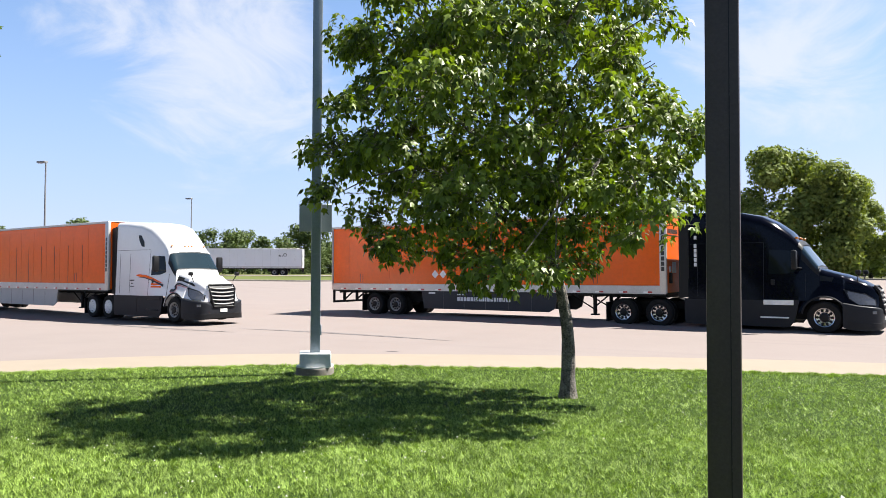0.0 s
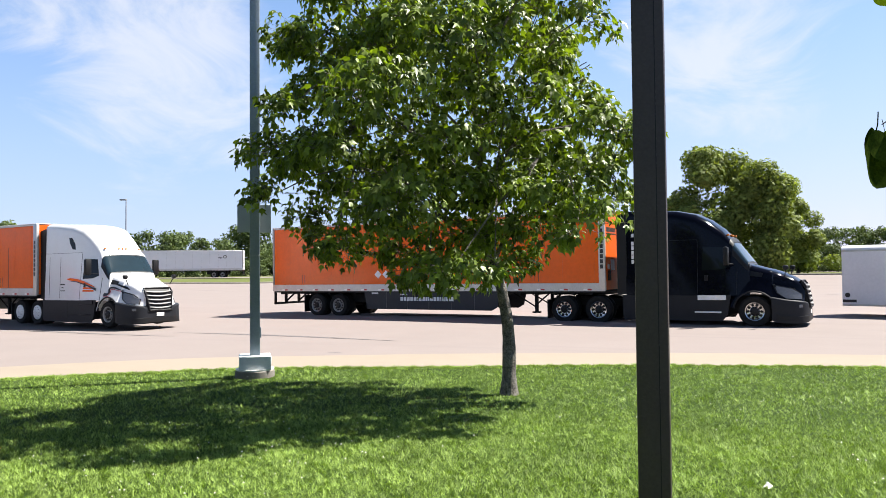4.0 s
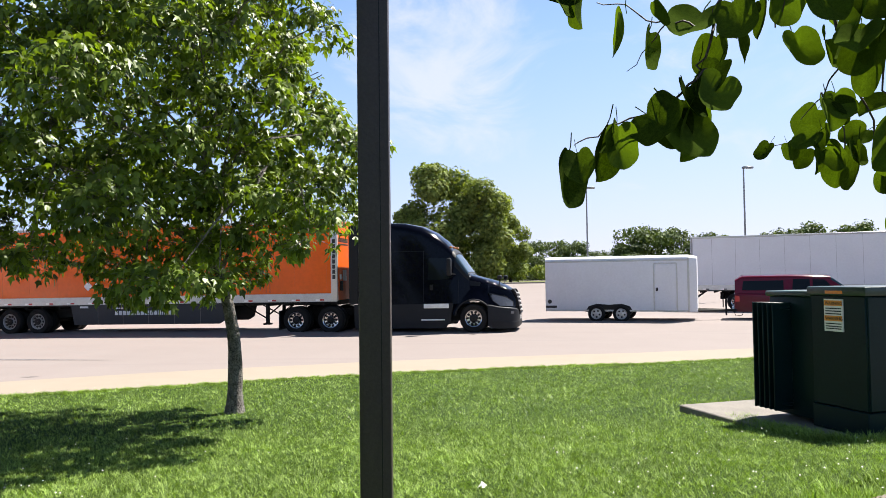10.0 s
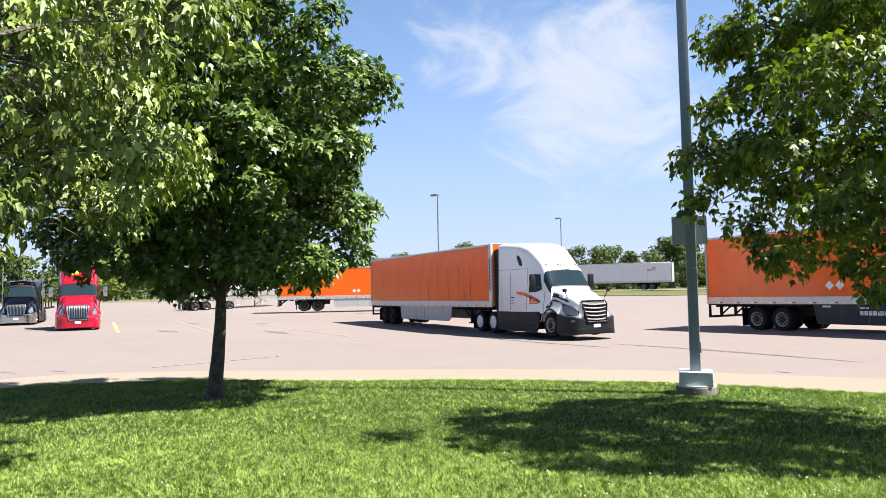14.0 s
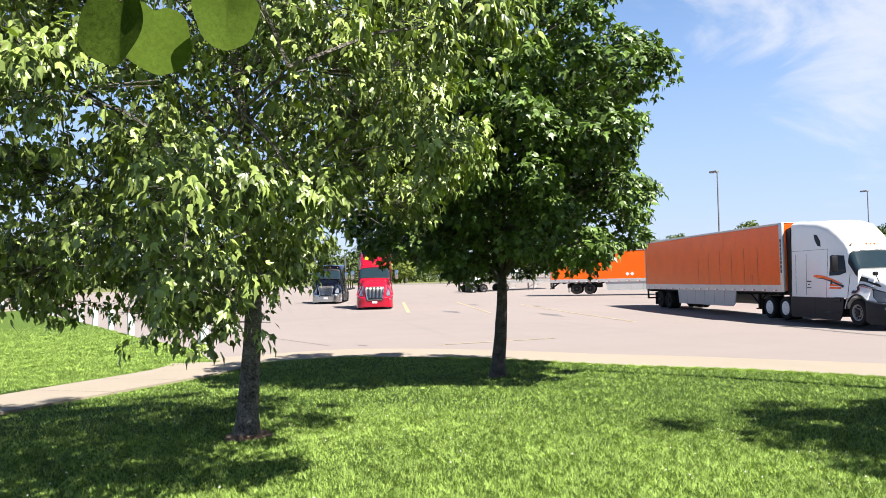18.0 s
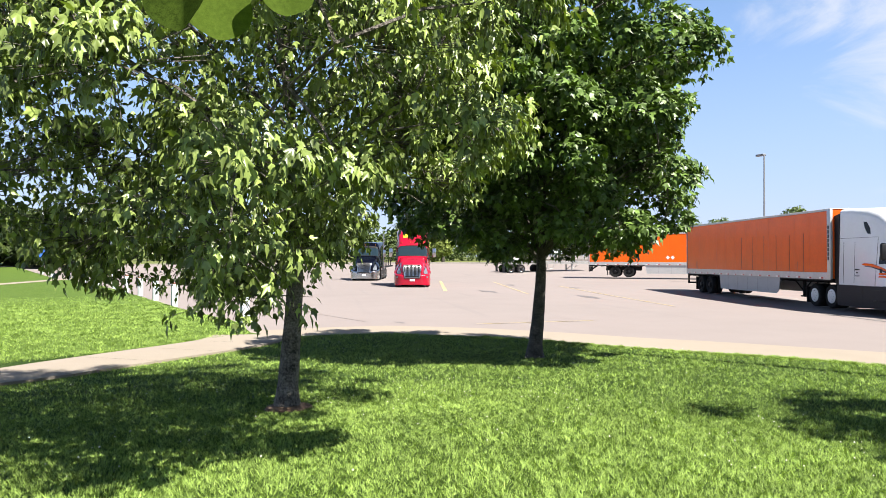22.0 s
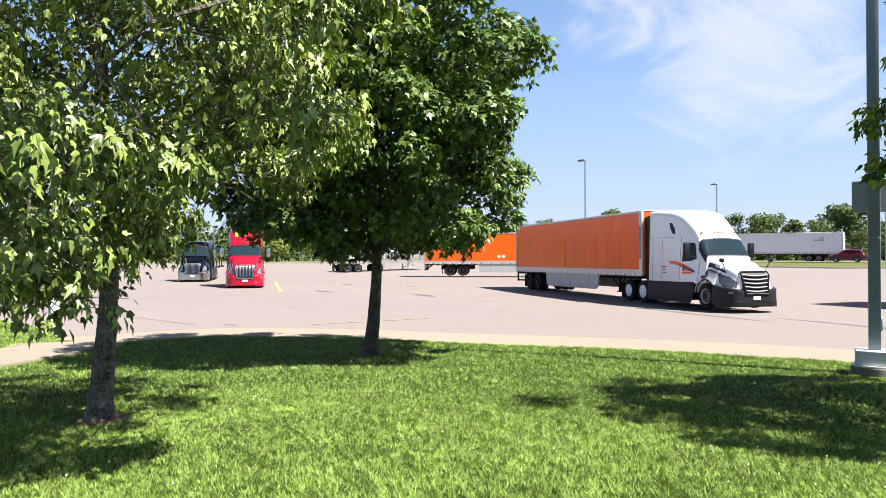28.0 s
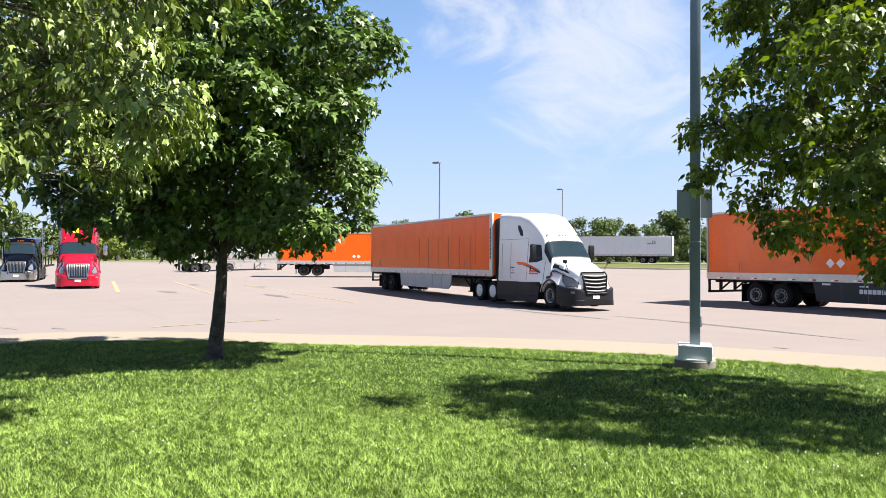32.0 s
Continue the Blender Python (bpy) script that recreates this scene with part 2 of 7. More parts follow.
M = dict(
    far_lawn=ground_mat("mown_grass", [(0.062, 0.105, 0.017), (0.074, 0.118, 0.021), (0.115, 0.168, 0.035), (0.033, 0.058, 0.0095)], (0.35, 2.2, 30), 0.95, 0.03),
    # soil under the blades, its green darkened to paint shade into the gaps
    lawn=ground_mat("lawn_soil_shade", [(0.026, 0.052, 0.008), (0.036, 0.066, 0.011), (0.05, 0.082, 0.015), (0.012, 0.026, 0.004)], (0.35, 2.2, 55), 0.95, 0.03),
    joint=mat("joint_sealant", (0.1326, 0.1127, 0.0994), 0.9),
    grass=mat("grass_blade", (0.056, 0.108, 0.0145), 0.5, var=0.7, scale=1.6, fine=45.0, other=(0.39, 0.55, 0.125), spec=0.12, thin=0.14, island=0.85, through_tint=(1.5, 1.7, 0.45)),
    clover=mat("clover_flower", (0.5, 0.5, 0.44), 0.8),
    field=ground_mat("far_grass", [(0.0935, 0.1148, 0.0323), (0.1403, 0.1445, 0.0595), (0.068, 0.0935, 0.0238), (0.1105, 0.1232, 0.0425)], (0.03, 0.3, 3), 0.95, 0.05),
    lot=ground_mat("worn_concrete", [(0.2159, 0.1835, 0.173), (0.1946, 0.1665, 0.156), (0.2312, 0.199, 0.187), (0.2031, 0.1725, 0.161)], (0.06, 0.5, 14), 0.88, 0.004, marks=(-8, 0.28)),
    apron=ground_mat("pale_concrete", [(0.2553, 0.2168, 0.1737), (0.2354, 0.1989, 0.1591), (0.2718, 0.2334, 0.1896), (0.242, 0.2055, 0.1638)], (0.15, 1.5, 20), 0.88, 0.004),
    walk=ground_mat("walk_concrete", [(0.1997, 0.1683, 0.1462), (0.1487, 0.1249, 0.1088), (0.2295, 0.1955, 0.17), (0.1275, 0.1071, 0.0918)], (0.7, 4, 60), 0.9, 0.006),
    concrete=mat("old_concrete", (0.1591, 0.1425, 0.1227), 0.9, var=0.25, scale=3, fine=45, bump=0.006),
    white_block=mat("painted_block", (0.3315, 0.3216, 0.305), 0.8, var=0.08, scale=2, fine=30, bump=0.003),
    yellow_line=mat("faded_yellow_paint", (0.3978, 0.2917, 0.0928), 0.85, var=0.25, scale=1.5, fine=20, other=(0.3448, 0.2917, 0.2254)),
    rubber_mark=mat("oil_stain", (0.095, 0.086, 0.09), 0.8, var=0.35, scale=2, fine=20, other=(0.17, 0.15, 0.145)),
    seam=mat("joint_sealant", (0.16, 0.145, 0.14), 0.85, var=0.25, scale=4, fine=40),
    orange=mat("orange_paint", (0.78, 0.112, 0.002), 0.24, var=0.08, scale=1.2, fine=9, spec=0.38),
    # second copy of the orange, toned as its lit version, on fronts and doors
    orange_lit=mat("orange_paint_lit", (0.66, 0.10, 0.004), 0.42, var=0.08, scale=1.4, fine=9, spec=0.3),
    alu=mat("brushed_aluminium", (0.50, 0.49, 0.475), 0.42, 0.55, var=0.12, scale=5, fine=50),
    alu_dull=mat("grey_aluminium", (0.30, 0.295, 0.29), 0.5, 0.35, var=0.15, scale=2, fine=30),
    trailer_white=mat("white_panel", (0.66, 0.66, 0.685), 0.42, var=0.05, scale=0.8, fine=12),
    truck_white=mat("white_truck_paint", (0.69, 0.69, 0.69), 0.22, var=0.03, scale=1.5, fine=10, coat=0.4),
    truck_black=mat("black_truck_paint", (0.002, 0.0024, 0.006), 0.09, var=0.2, scale=2, fine=20, spec=0.13),
    truck_red=mat("bright_red_paint", (0.30, 0.005, 0.02), 0.22, var=0.10, scale=2, fine=12, spec=0.35, coat=0.3),
    truck_maroon=mat("dark_red_paint", (0.15, 0.003, 0.016), 0.25, var=0.12, scale=2, fine=12, spec=0.2),
    car_maroon=mat("maroon_car_paint", (0.085, 0.003, 0.014), 0.2, var=0.1, scale=2, fine=12, spec=0.3),
    grey_plastic=mat("grey_fairing_plastic", (0.016, 0.0172, 0.021), 0.45, spec=0.16, var=0.12, scale=3, fine=40),
    dark_skirt=mat("dark_skirt_panel", (0.030, 0.032, 0.038), 0.5, spec=0.25, var=0.12, scale=2, fine=30),
    white_skirt=mat("pale_skirt_panel", (0.38, 0.38, 0.375), 0.5, var=0.08, scale=2, fine=30),
    black=mat("black_plastic", (0.008, 0.008, 0.009), 0.5, spec=0.25, var=0.2, scale=6, fine=60),
    chassis=mat("chassis_black", (0.012, 0.0115, 0.011), 0.7, spec=0.2, var=0.35, scale=4, fine=40, bump=0.002),
    tyre=mat("tyre_rubber", (0.013, 0.0127, 0.0125), 0.85, spec=0.2, var=0.25, scale=8, fine=80, bump=0.003),
    chrome=mat("polished_metal", (0.46, 0.46, 0.46), 0.2, 1.0, var=0.06, scale=10, fine=60),
    steel_wheel=mat("white_painted_wheel", (0.68, 0.67, 0.65), 0.45, var=0.12, scale=8, fine=50),
    glass=mat("dark_tinted_glass", (0.005, 0.007, 0.009), 0.05, var=0.1, scale=3, fine=20, spec=0.18),
    windshield=mat("windshield_glass", (0.014, 0.026, 0.034), 0.03, var=0.06, scale=1.0, fine=4, spec=0.6),
    headlight=mat("headlight_lens", (0.13, 0.135, 0.15), 0.1, 0.0, var=0.2, scale=14, fine=60, spec=0.6),
    amber=mat("amber_lens", (0.70, 0.20, 0.02), 0.25, coat=0.4),
    red_lens=mat("red_lens", (0.42, 0.02, 0.02), 0.3, coat=0.4),
    reflect_white=mat("white_reflector_tape", (0.75, 0.74, 0.72), 0.4),
    sign_white=mat("sign_white", (0.74, 0.72, 0.70), 0.5),
    sign_orange=mat("sign_orange", (0.75, 0.26, 0.02), 0.5),
    sign_blue=mat("sign_blue", (0.03, 0.11, 0.42), 0.5),
    sign_yellow=mat("sign_yellow", (0.78, 0.52, 0.02), 0.5),
    ink=mat("dark_lettering", (0.02, 0.02, 0.022), 0.6),
    pale_ink=mat("pale_lettering", (0.66, 0.66, 0.66), 0.6),
    post=mat("brown_painted_steel", (0.043, 0.034, 0.034), 0.45, spec=0.25, var=0.15, scale=3, fine=70, bump=0.0015),
    pole=mat("grey_green_pole_paint", (0.19, 0.23, 0.265), 0.45, var=0.12, scale=2, fine=30),
    pole_cover=mat("pale_grey_cover", (0.46, 0.50, 0.505), 0.5, var=0.08, scale=4, fine=30),
    far_pole=mat("far_pole_grey", (0.17, 0.18, 0.19), 0.5, var=0.1),
    sign_back=mat("sign_back_metal", (0.34, 0.36, 0.37), 0.5, 0.2, var=0.08),
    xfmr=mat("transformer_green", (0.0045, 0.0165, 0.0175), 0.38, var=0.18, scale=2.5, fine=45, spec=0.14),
    # lighter copy of the cabinet green, painting the sun on lid and tank cover
    xfmr_lit=mat("transformer_green_lit", (0.020, 0.037, 0.030), 0.34, var=0.2, scale=3, fine=35),
    # the pale tone stands for bark flakes and for dappled sun painted in
    bark=mat("maple_bark", (0.045, 0.037, 0.03), 0.92, var=0.55, scale=9, fine=40, bump=0.025, other=(0.22, 0.195, 0.17)),
    bark_dark=mat("dark_bark", (0.038, 0.031, 0.026), 0.92, var=0.5, scale=9, fine=45, bump=0.025, other=(0.13, 0.112, 0.096)),
    twig=mat("redbud_twig", (0.05, 0.03, 0.026), 0.7, var=0.3, scale=30, fine=200),
    leaf_a=mat("maple_leaf_light", (0.02, 0.045, 0.0065), 0.4, var=0.65, scale=0.9, fine=5, other=(0.205, 0.275, 0.046), spec=0.24, thin=0.25, island=1.2, through_tint=(2.15, 2.35, 0.33)),
    leaf_b=mat("maple_leaf_deep", (0.0187, 0.0467, 0.0076), 0.38, var=0.6, scale=0.9, fine=5, other=(0.1615, 0.255, 0.0553), spec=0.28, thin=0.07, island=1.0, through_tint=(1.9, 2.3, 0.4)),
    leaf_c=mat("maple_leaf_pale", (0.0289, 0.0629, 0.011), 0.34, var=0.7, scale=0.9, fine=5, other=(0.34, 0.435, 0.115), spec=0.35, thin=0.11, island=1.3, through_tint=(1.6, 1.8, 0.35)),
    redbud=mat("redbud_leaf", (0.0136, 0.0289, 0.0068), 0.6, var=0.6, scale=14, fine=60, other=(0.085, 0.1275, 0.0204), spec=0.0, thin=0.24, rand=1.2, through_tint=(2.6, 2.8, 0.35)),
    broad=mat("shade_tree_leaves", (0.05, 0.088, 0.02), 0.7, var=0.6, scale=0.22, fine=2, other=(0.25, 0.30, 0.07), spec=0.2, thin=0.2, island=0.5),
    woods=mat("wood_edge_leaves", (0.036, 0.066, 0.022), 0.7, var=0.5, scale=0.12, fine=2, other=(0.135, 0.18, 0.058), spec=0.2, thin=0.1, island=0.5),
    woods_dark=mat("cedar_leaves", (0.017, 0.0314, 0.0093), 0.75, var=0.4, scale=0.3, fine=2, other=(0.0638, 0.0892, 0.0221), spec=0.2, thin=0.08, island=0.5),
    mulch=mat("bare_soil", (0.1061, 0.0663, 0.0398), 0.95, var=0.4, scale=8, fine=60, bump=0.02),
    tank=mat("polished_tank_steel", (0.66, 0.66, 0.65), 0.24, 0.85, var=0.08, scale=2, fine=20),
    cap=mat("rusty_cap", (0.22, 0.10, 0.06), 0.8, var=0.3, scale=8, fine=50),
)


# ---- shape helpers ----
def part(name, bm, material, parent=None, label="", smooth=True, kind=""):
    """Links a bmesh (or a ready mesh) as one mesh object under a thing or a part."""
    if isinstance(bm, bmesh.types.BMesh):
        me = bpy.data.meshes.new(name)
        bm.to_mesh(me)
        bm.free()
        if smooth:
            me.polygons.foreach_set("use_smooth", [True] * len(me.polygons))
            me.set_sharp_from_angle(angle=radians(38))
    else:
        me = bm
    if material and not me.materials:
        me.materials.append(material)
    ob = new(name, me)
    if parent:
        ob.parent = parent
    return tagged(ob, label, kind=kind)


def thing(name, m, label, category, group=""):
    ob = new(name)
    ob.empty_display_size = 0.2
    ob.matrix_basis = m
    return tagged(ob, label, category, group)


def box(bm, x0, x1, y0, y1, z0, z1, bevel=0.0, seg=1):
    vs = [bm.verts.new((x, y, z)) for x in (x0, x1) for y in (y0, y1) for z in (z0, z1)]
    fs = [bm.faces.new([vs[i] for i in q]) for q in ((0, 1, 3, 2), (4, 6, 7, 5), (0, 4, 5, 1), (2, 3, 7, 6), (0, 2, 6, 4), (1, 5, 7, 3))]
    if bevel:
        es = list({e for f in fs for e in f.edges})
        bmesh.ops.bevel(bm, geom=es, offset=bevel, segments=seg, profile=0.5, affect="EDGES")
    return bm


def tube(bm, pts, radii, n=8, cap=True):
    """A tube along points, a radius for each (or one for all)."""
    pts = [Vector(p) for p in pts]
    if not hasattr(radii, "__len__"):
        radii = [radii] * len(pts)
    rings = []
    side = None
    for i, p in enumerate(pts):
        d = (pts[min(i + 1, len(pts) - 1)] - pts[max(i - 1, 0)]).normalized()
        if side is None:
            side = d.orthogonal().normalized()
        side = (side - d * side.dot(d)).normalized()
        up = d.cross(side)
        rings.append([bm.verts.new(p + (side * math.cos(k * math.tau / n) + up * math.sin(k * math.tau / n)) * radii[i]) for k in range(n)])
    for a, b in zip(rings, rings[1:]):
        for k in range(n):
            bm.faces.new((a[k], a[(k + 1) % n], b[(k + 1) % n], b[k]))
    if cap:
        bm.faces.new(rings[0][::-1])
        bm.faces.new(rings[-1])
    return bm


def lathe(bm, profile, n=24, axis="y", at=(0, 0, 0), cap=True):
    """Turns a profile of (radius, along) round an axis through a place."""
    rings = []
    for r, s in profile:
        ring = []
        for k in range(n):
            c, q = math.cos(k * math.tau / n) * r, math.sin(k * math.tau / n) * r
            v = (c, s, q) if axis == "y" else (c, q, s) if axis == "z" else (s, c, q)
            ring.append(bm.verts.new(Vector(v) + Vector(at)))
        rings.append(ring)
    for a, b in zip(rings, rings[1:]):
        for k in range(n):
            bm.faces.new((a[k], b[k], b[(k + 1) % n], a[(k + 1) % n]))
    if cap:
        for ring in (rings[0], rings[-1][::-1]):
            bm.faces.new(ring)
    bmesh.ops.recalc_face_normals(bm, faces=bm.faces)
    return bm


def prism(bm, outline, y0, y1):
    """An outline in x and z, given depth along y."""
    a = [bm.verts.new((x, y0, z)) for x, z in outline]
    b = [bm.verts.new((x, y1, z)) for x, z in outline]
    n = len(a)
    bm.faces.new(a)
    bm.faces.new(b[::-1])
    for k in range(n):
        bm.faces.new((a[k], b[k], b[(k + 1) % n], a[(k + 1) % n]))
    bmesh.ops.recalc_face_normals(bm, faces=bm.faces)
    return bm


def bmn():
    return bmesh.new()


def raw_mesh(name, verts, faces_flat, per, material):
    """A mesh from arrays: faces of `per` corners each."""
    me = bpy.data.meshes.new(name)
    nf = len(faces_flat) // per
    me.vertices.add(len(verts))
    me.vertices.foreach_set("co", np.asarray(verts, np.float32).ravel())
    me.loops.add(len(faces_flat))
    me.loops.foreach_set("vertex_index", np.asarray(faces_flat, np.int32))
    me.polygons.add(nf)
    me.polygons.foreach_set("loop_start", np.arange(0, nf * per, per, dtype=np.int32))
    me.polygons.foreach_set("loop_total", np.full(nf, per, np.int32))
    me.update(calc_edges=True)
    me.materials.append(material)
    return me


# ---- the ground ----
EDGE = [(-18.2, -0.8), (-18.7, 0.5), (-18.9, 2.15), (-17.75, 4.25), (-14.95, 7.05), (-12.65, 9.6), (-10.05, 11.9), (-8.4, 12.7), (-6.9, 13.42),
        (-5.0, 14.3), (-3.2, 14.95), (-1.2, 15.7), (1.2, 16.35), (3.85, 16.95), (7.0, 17.95), (10, 18.35), (12.8, 17.95), (15.0, 16.5), (17.5, 14.2), (19.5, 11)]
EDGE_BACK = [(20, -6), (8, -14), (-8, -14), (-16, -8)]


def star_radius(points):
    az = np.array([math.atan2(x, y) for x, y in points])
    rad = np.array([math.hypot(x, y) for x, y in points])
    o = np.argsort(az)
    az, rad = az[o], rad[o]
    return lambda a: np.interp((np.asarray(a) + math.pi) % math.tau - math.pi, np.r_[az[-1] - math.tau, az, az[0] + math.tau], np.r_[rad[-1], rad, rad[0]])


lawn_radius = star_radius(EDGE + EDGE_BACK)


def smooth01(t):
    t = np.clip(t, 0, 1)
    return t * t * (3 - 2 * t)


def ground_z(x, y):
    """The lot is level near by and climbs a little towards its far side."""
    r = np.hypot(x, y)
    bump = 0.12 * np.exp(-((np.asarray(x) + 6) ** 2 / 200 + (np.asarray(y) - 28) ** 2 / 40)) + 0.1 * np.exp(-((np.asarray(x) - 7) ** 2 + (np.asarray(y) - 32) ** 2) / 60)
    dip = -0.16 * np.exp(-((np.asarray(x) + 34) ** 2 / 160 + (np.asarray(y) - 23) ** 2 / 40))
    dip = dip - 0.11 * np.exp(-((np.asarray(x) + 22) ** 2 / 40 + (np.asarray(y) - 21.5) ** 2 / 25))
    bump = bump + 0.12 * np.exp(-((np.asarray(x) - 14) ** 2 / 30 + (np.asarray(y) - 30) ** 2 / 14))
    return bump + dip + 1.15 * smooth01((r - 70) / 40)


def lawn_z(x, y):
    """The lawn swells towards the middle."""
    r, a = np.hypot(x, y), np.arctan2(x, y)
    inside = np.maximum(lawn_radius(a) - r, 0)
    return 0.05 + 0.47 * smooth01(inside / 15.5 * 0.95 + 0.02) + 0.015 * np.sin(np.asarray(x) * 0.9) * np.cos(np.asarray(y) * 0.7) - 0.17 * np.exp(-((np.asarray(x) - 5.4) ** 2 + (np.asarray(y) - 9.6) ** 2) / 8.0)


def sheet(name, inner, outer, height, material, na=360, nr=24, power=1.0):
    """A ring of ground between two radii that vary with the bearing."""
    a = np.linspace(-math.pi, math.pi, na, endpoint=False)
    ri, ro = inner(a), outer(a)
    f = np.linspace(0, 1, nr) ** power
    r = ri[None] + (ro - ri)[None] * f[:, None]
    x, y = r * np.sin(a)[None], r * np.cos(a)[None]
    v = np.stack([x, y, height(x, y)], -1).reshape(-1, 3)
    i, k = np.meshgrid(np.arange(nr - 1), np.arange(na), indexing="ij")
    k2 = (k + 1) % na
    q = np.stack([i * na + k, (i + 1) * na + k, (i + 1) * na + k2, i * na + k2], -1)[:, :, ::-1].reshape(-1)
    me = raw_mesh(name, v, q, 4, material)
    me.polygons.foreach_set("use_smooth", [True] * len(me.polygons))
    return me


def const(v):
    return lambda a: np.full(np.shape(a), float(v))


LOT_EDGE = star_radius([(r * math.sin(radians(a)), r * math.cos(radians(a))) for a, r in
                        ((-179, 60), (-140, 75), (-115, 92), (-95, 100), (-78, 103), (-60, 100), (-50, 94), (-38, 90), (-20, 95), (5, 102), (25, 104), (45, 100), (80, 90), (140, 60))])

tagged(part("ground", sheet("ground", const(0.01), const(900), lambda x, y: ground_z(x, y) - 0.10 * (1 - smooth01((np.hypot(x, y) - LOT_EDGE(np.arctan2(x, y)) + 0.6) / 0.6)),
                            M["field"], 240, 90, 2.2), None), "rough green and straw coloured grass reaching the woods", "ground", kind="structure")
tagged(part("road", sheet("road", lambda a: lawn_radius(a) - 0.35, LOT_EDGE, ground_z, M["lot"], 360, 40, 1.3), None),
       "wide sunlit pinkish concrete truck lot with faint stains", "parking lot", kind="structure")
tagged(part("pavement", sheet("pavement", lambda a: lawn_radius(a) - 0.3, lambda a: lawn_radius(a) + 2.6, lambda x, y: ground_z(x, y) + 0.008, M["apron"], 360, 6), None),
       "pale cream concrete strip along the lawn edge", "pavement", kind="structure")
# raised kerb at the lot's far side
tagged(part("trim", sheet("trim", lambda a: LOT_EDGE(a) - 0.02, lambda a: LOT_EDGE(a) + 0.4, lambda x, y: ground_z(x, y) - 0.02 + 0.2 * smooth01((np.hypot(x, y) - LOT_EDGE(np.arctan2(x, y))) / 0.05), M["concrete"], 360, 12, 2.0), None), "low concrete kerb at the far lot edge", "kerb", kind="structure")
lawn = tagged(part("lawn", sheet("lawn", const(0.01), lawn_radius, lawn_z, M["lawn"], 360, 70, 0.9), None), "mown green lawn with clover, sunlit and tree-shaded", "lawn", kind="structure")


def blades(name, n, lo, hi, a0, a1, seed, keep, height, tall=(0.022, 0.050), wide=0.005, grow=0.0, fade=(0.0, 0.0)):
    """Grass blades strewn over a stretch of lawn, in one mesh."""
    g = np.random.default_rng(seed)
    a = np.radians(g.uniform(a0, a1, n))
    r = lo + (hi - lo) * g.uniform(0, 1, n) ** 0.8
    x, y = r * np.sin(a), r * np.cos(a)
    ok = keep(x, y) & (r > lo + fade[0] * g.uniform(0, 1, n)) & (r < hi - fade[1] * g.uniform(0, 1, n))
    x, y, r = x[ok], y[ok], r[ok]
    n = len(x)
    z = height(x, y)
    patch = 0.75 + 0.5 * np.sin(x * 1.3 + 1.1 * np.sin(y * 0.9)) * np.sin(y * 1.1 + 0.7 * np.sin(x * 1.7))
    # tufts: neighbours stand alike and lie the same way
    size = 0.03 + 0.0022 * r
    cell = np.floor(x / size + 0.6 * np.sin(y * 23)).astype(np.int64) * 7919 + np.floor(y / size + 0.6 * np.sin(x * 19)).astype(np.int64) * 104729
    lot_of = np.random.default_rng(seed + 50).uniform(0, 1, (2, 4096))
    tall_f, turn = lot_of[0][cell % 4096], lot_of[1][cell % 4096] * math.tau
    h = g.uniform(*tall, n) * (0.75 + 0.35 * patch) * (0.68 + 0.64 * tall_f) * (1 + grow * r / 10)
    w = wide * g.uniform(0.7, 1.4, n) * (1 + grow * r / 6)
    u = turn + g.normal(0, 0.9, n)
    q = h * g.uniform(0.3, 2.1, n)
    t = u + 1.57 + g.normal(0, 0.5, n)
    lx, ly = np.cos(t) * w, np.sin(t) * w
    p0 = np.stack([x - lx, y - ly, z - 0.01], -1)
    p1 = np.stack([x + lx, y + ly, z - 0.01], -1)
    p2 = np.stack([x + np.cos(u) * q, y + np.sin(u) * q, z + h], -1)
    v = np.stack([p0, p1, p2], 1).reshape(-1, 3)
    return raw_mesh(name, v, np.arange(3 * n), 3, M["grass"])


WALK_R = [(0.6, 3.9), (2.36, 5.03), (3.08, 5.46), (3.89, 5.97), (4.84, 6.52), (5.52, 6.96), (7.08, 7.85), (9.5, 9.15), (13, 10.6), (17, 11.6), (21, 12)]
WALK_L = [(-18.6, -0.45), (-17.2, -0.69), (-15.43, -1.68), (-13.87, -2.65), (-13.1, -3.19), (-12.2, -3.7), (-11.5, -4.35), (-10.6, -5.3), (-8.3, -7.7)]
WALK_L2 = [(-19.2, -1.35), (-17.65, -2.67), (-15.18, -4.47), (-13.92, -6.0), (-11.0, -9.5)]


def below(line):
    """Whether places lie south of a line that runs west to east."""
    xs, ys = np.array(sorted(line)).T
    return lambda x, y: y < np.interp(x, xs, ys)


south_r = below(WALK_R)
south_l = below(WALK_L)


def on_lawn(x, y):
    r, a = np.hypot(x, y), np.arctan2(x, y)
    ok = r < lawn_radius(a) + 0.06
    ok &= ~((x > 0.6) & south_r(x, y))
    ok &= ~((x < -8.5) & south_l(x, y))
    slab = (np.abs((x - 5.0) * 0.949 + (y - 9.6) * 0.316) < 1.55) & (np.abs(-(x - 5.0) * 0.316 + (y - 9.6) * 0.949) < 1.36)
    ok &= ~slab
    for tx, ty, tr in ((-8.24, -0.25, 0.3), (-3.15, 10.8, 0.13), (-13.5, 4.28, 0.14), (-8.34, 11.4, 0.36)):
        ok &= np.hypot(x - tx, y - ty) > tr
    return ok


tagged(part("grass", blades("grass", 900000, 2.2, 10.5, -122, 60, 3, on_lawn, lawn_z, (0.014, 0.036), 0.0036, 0.0, (0.0, 2.5)), None), "short mown lawn grass blades", "grass", kind="stuff")
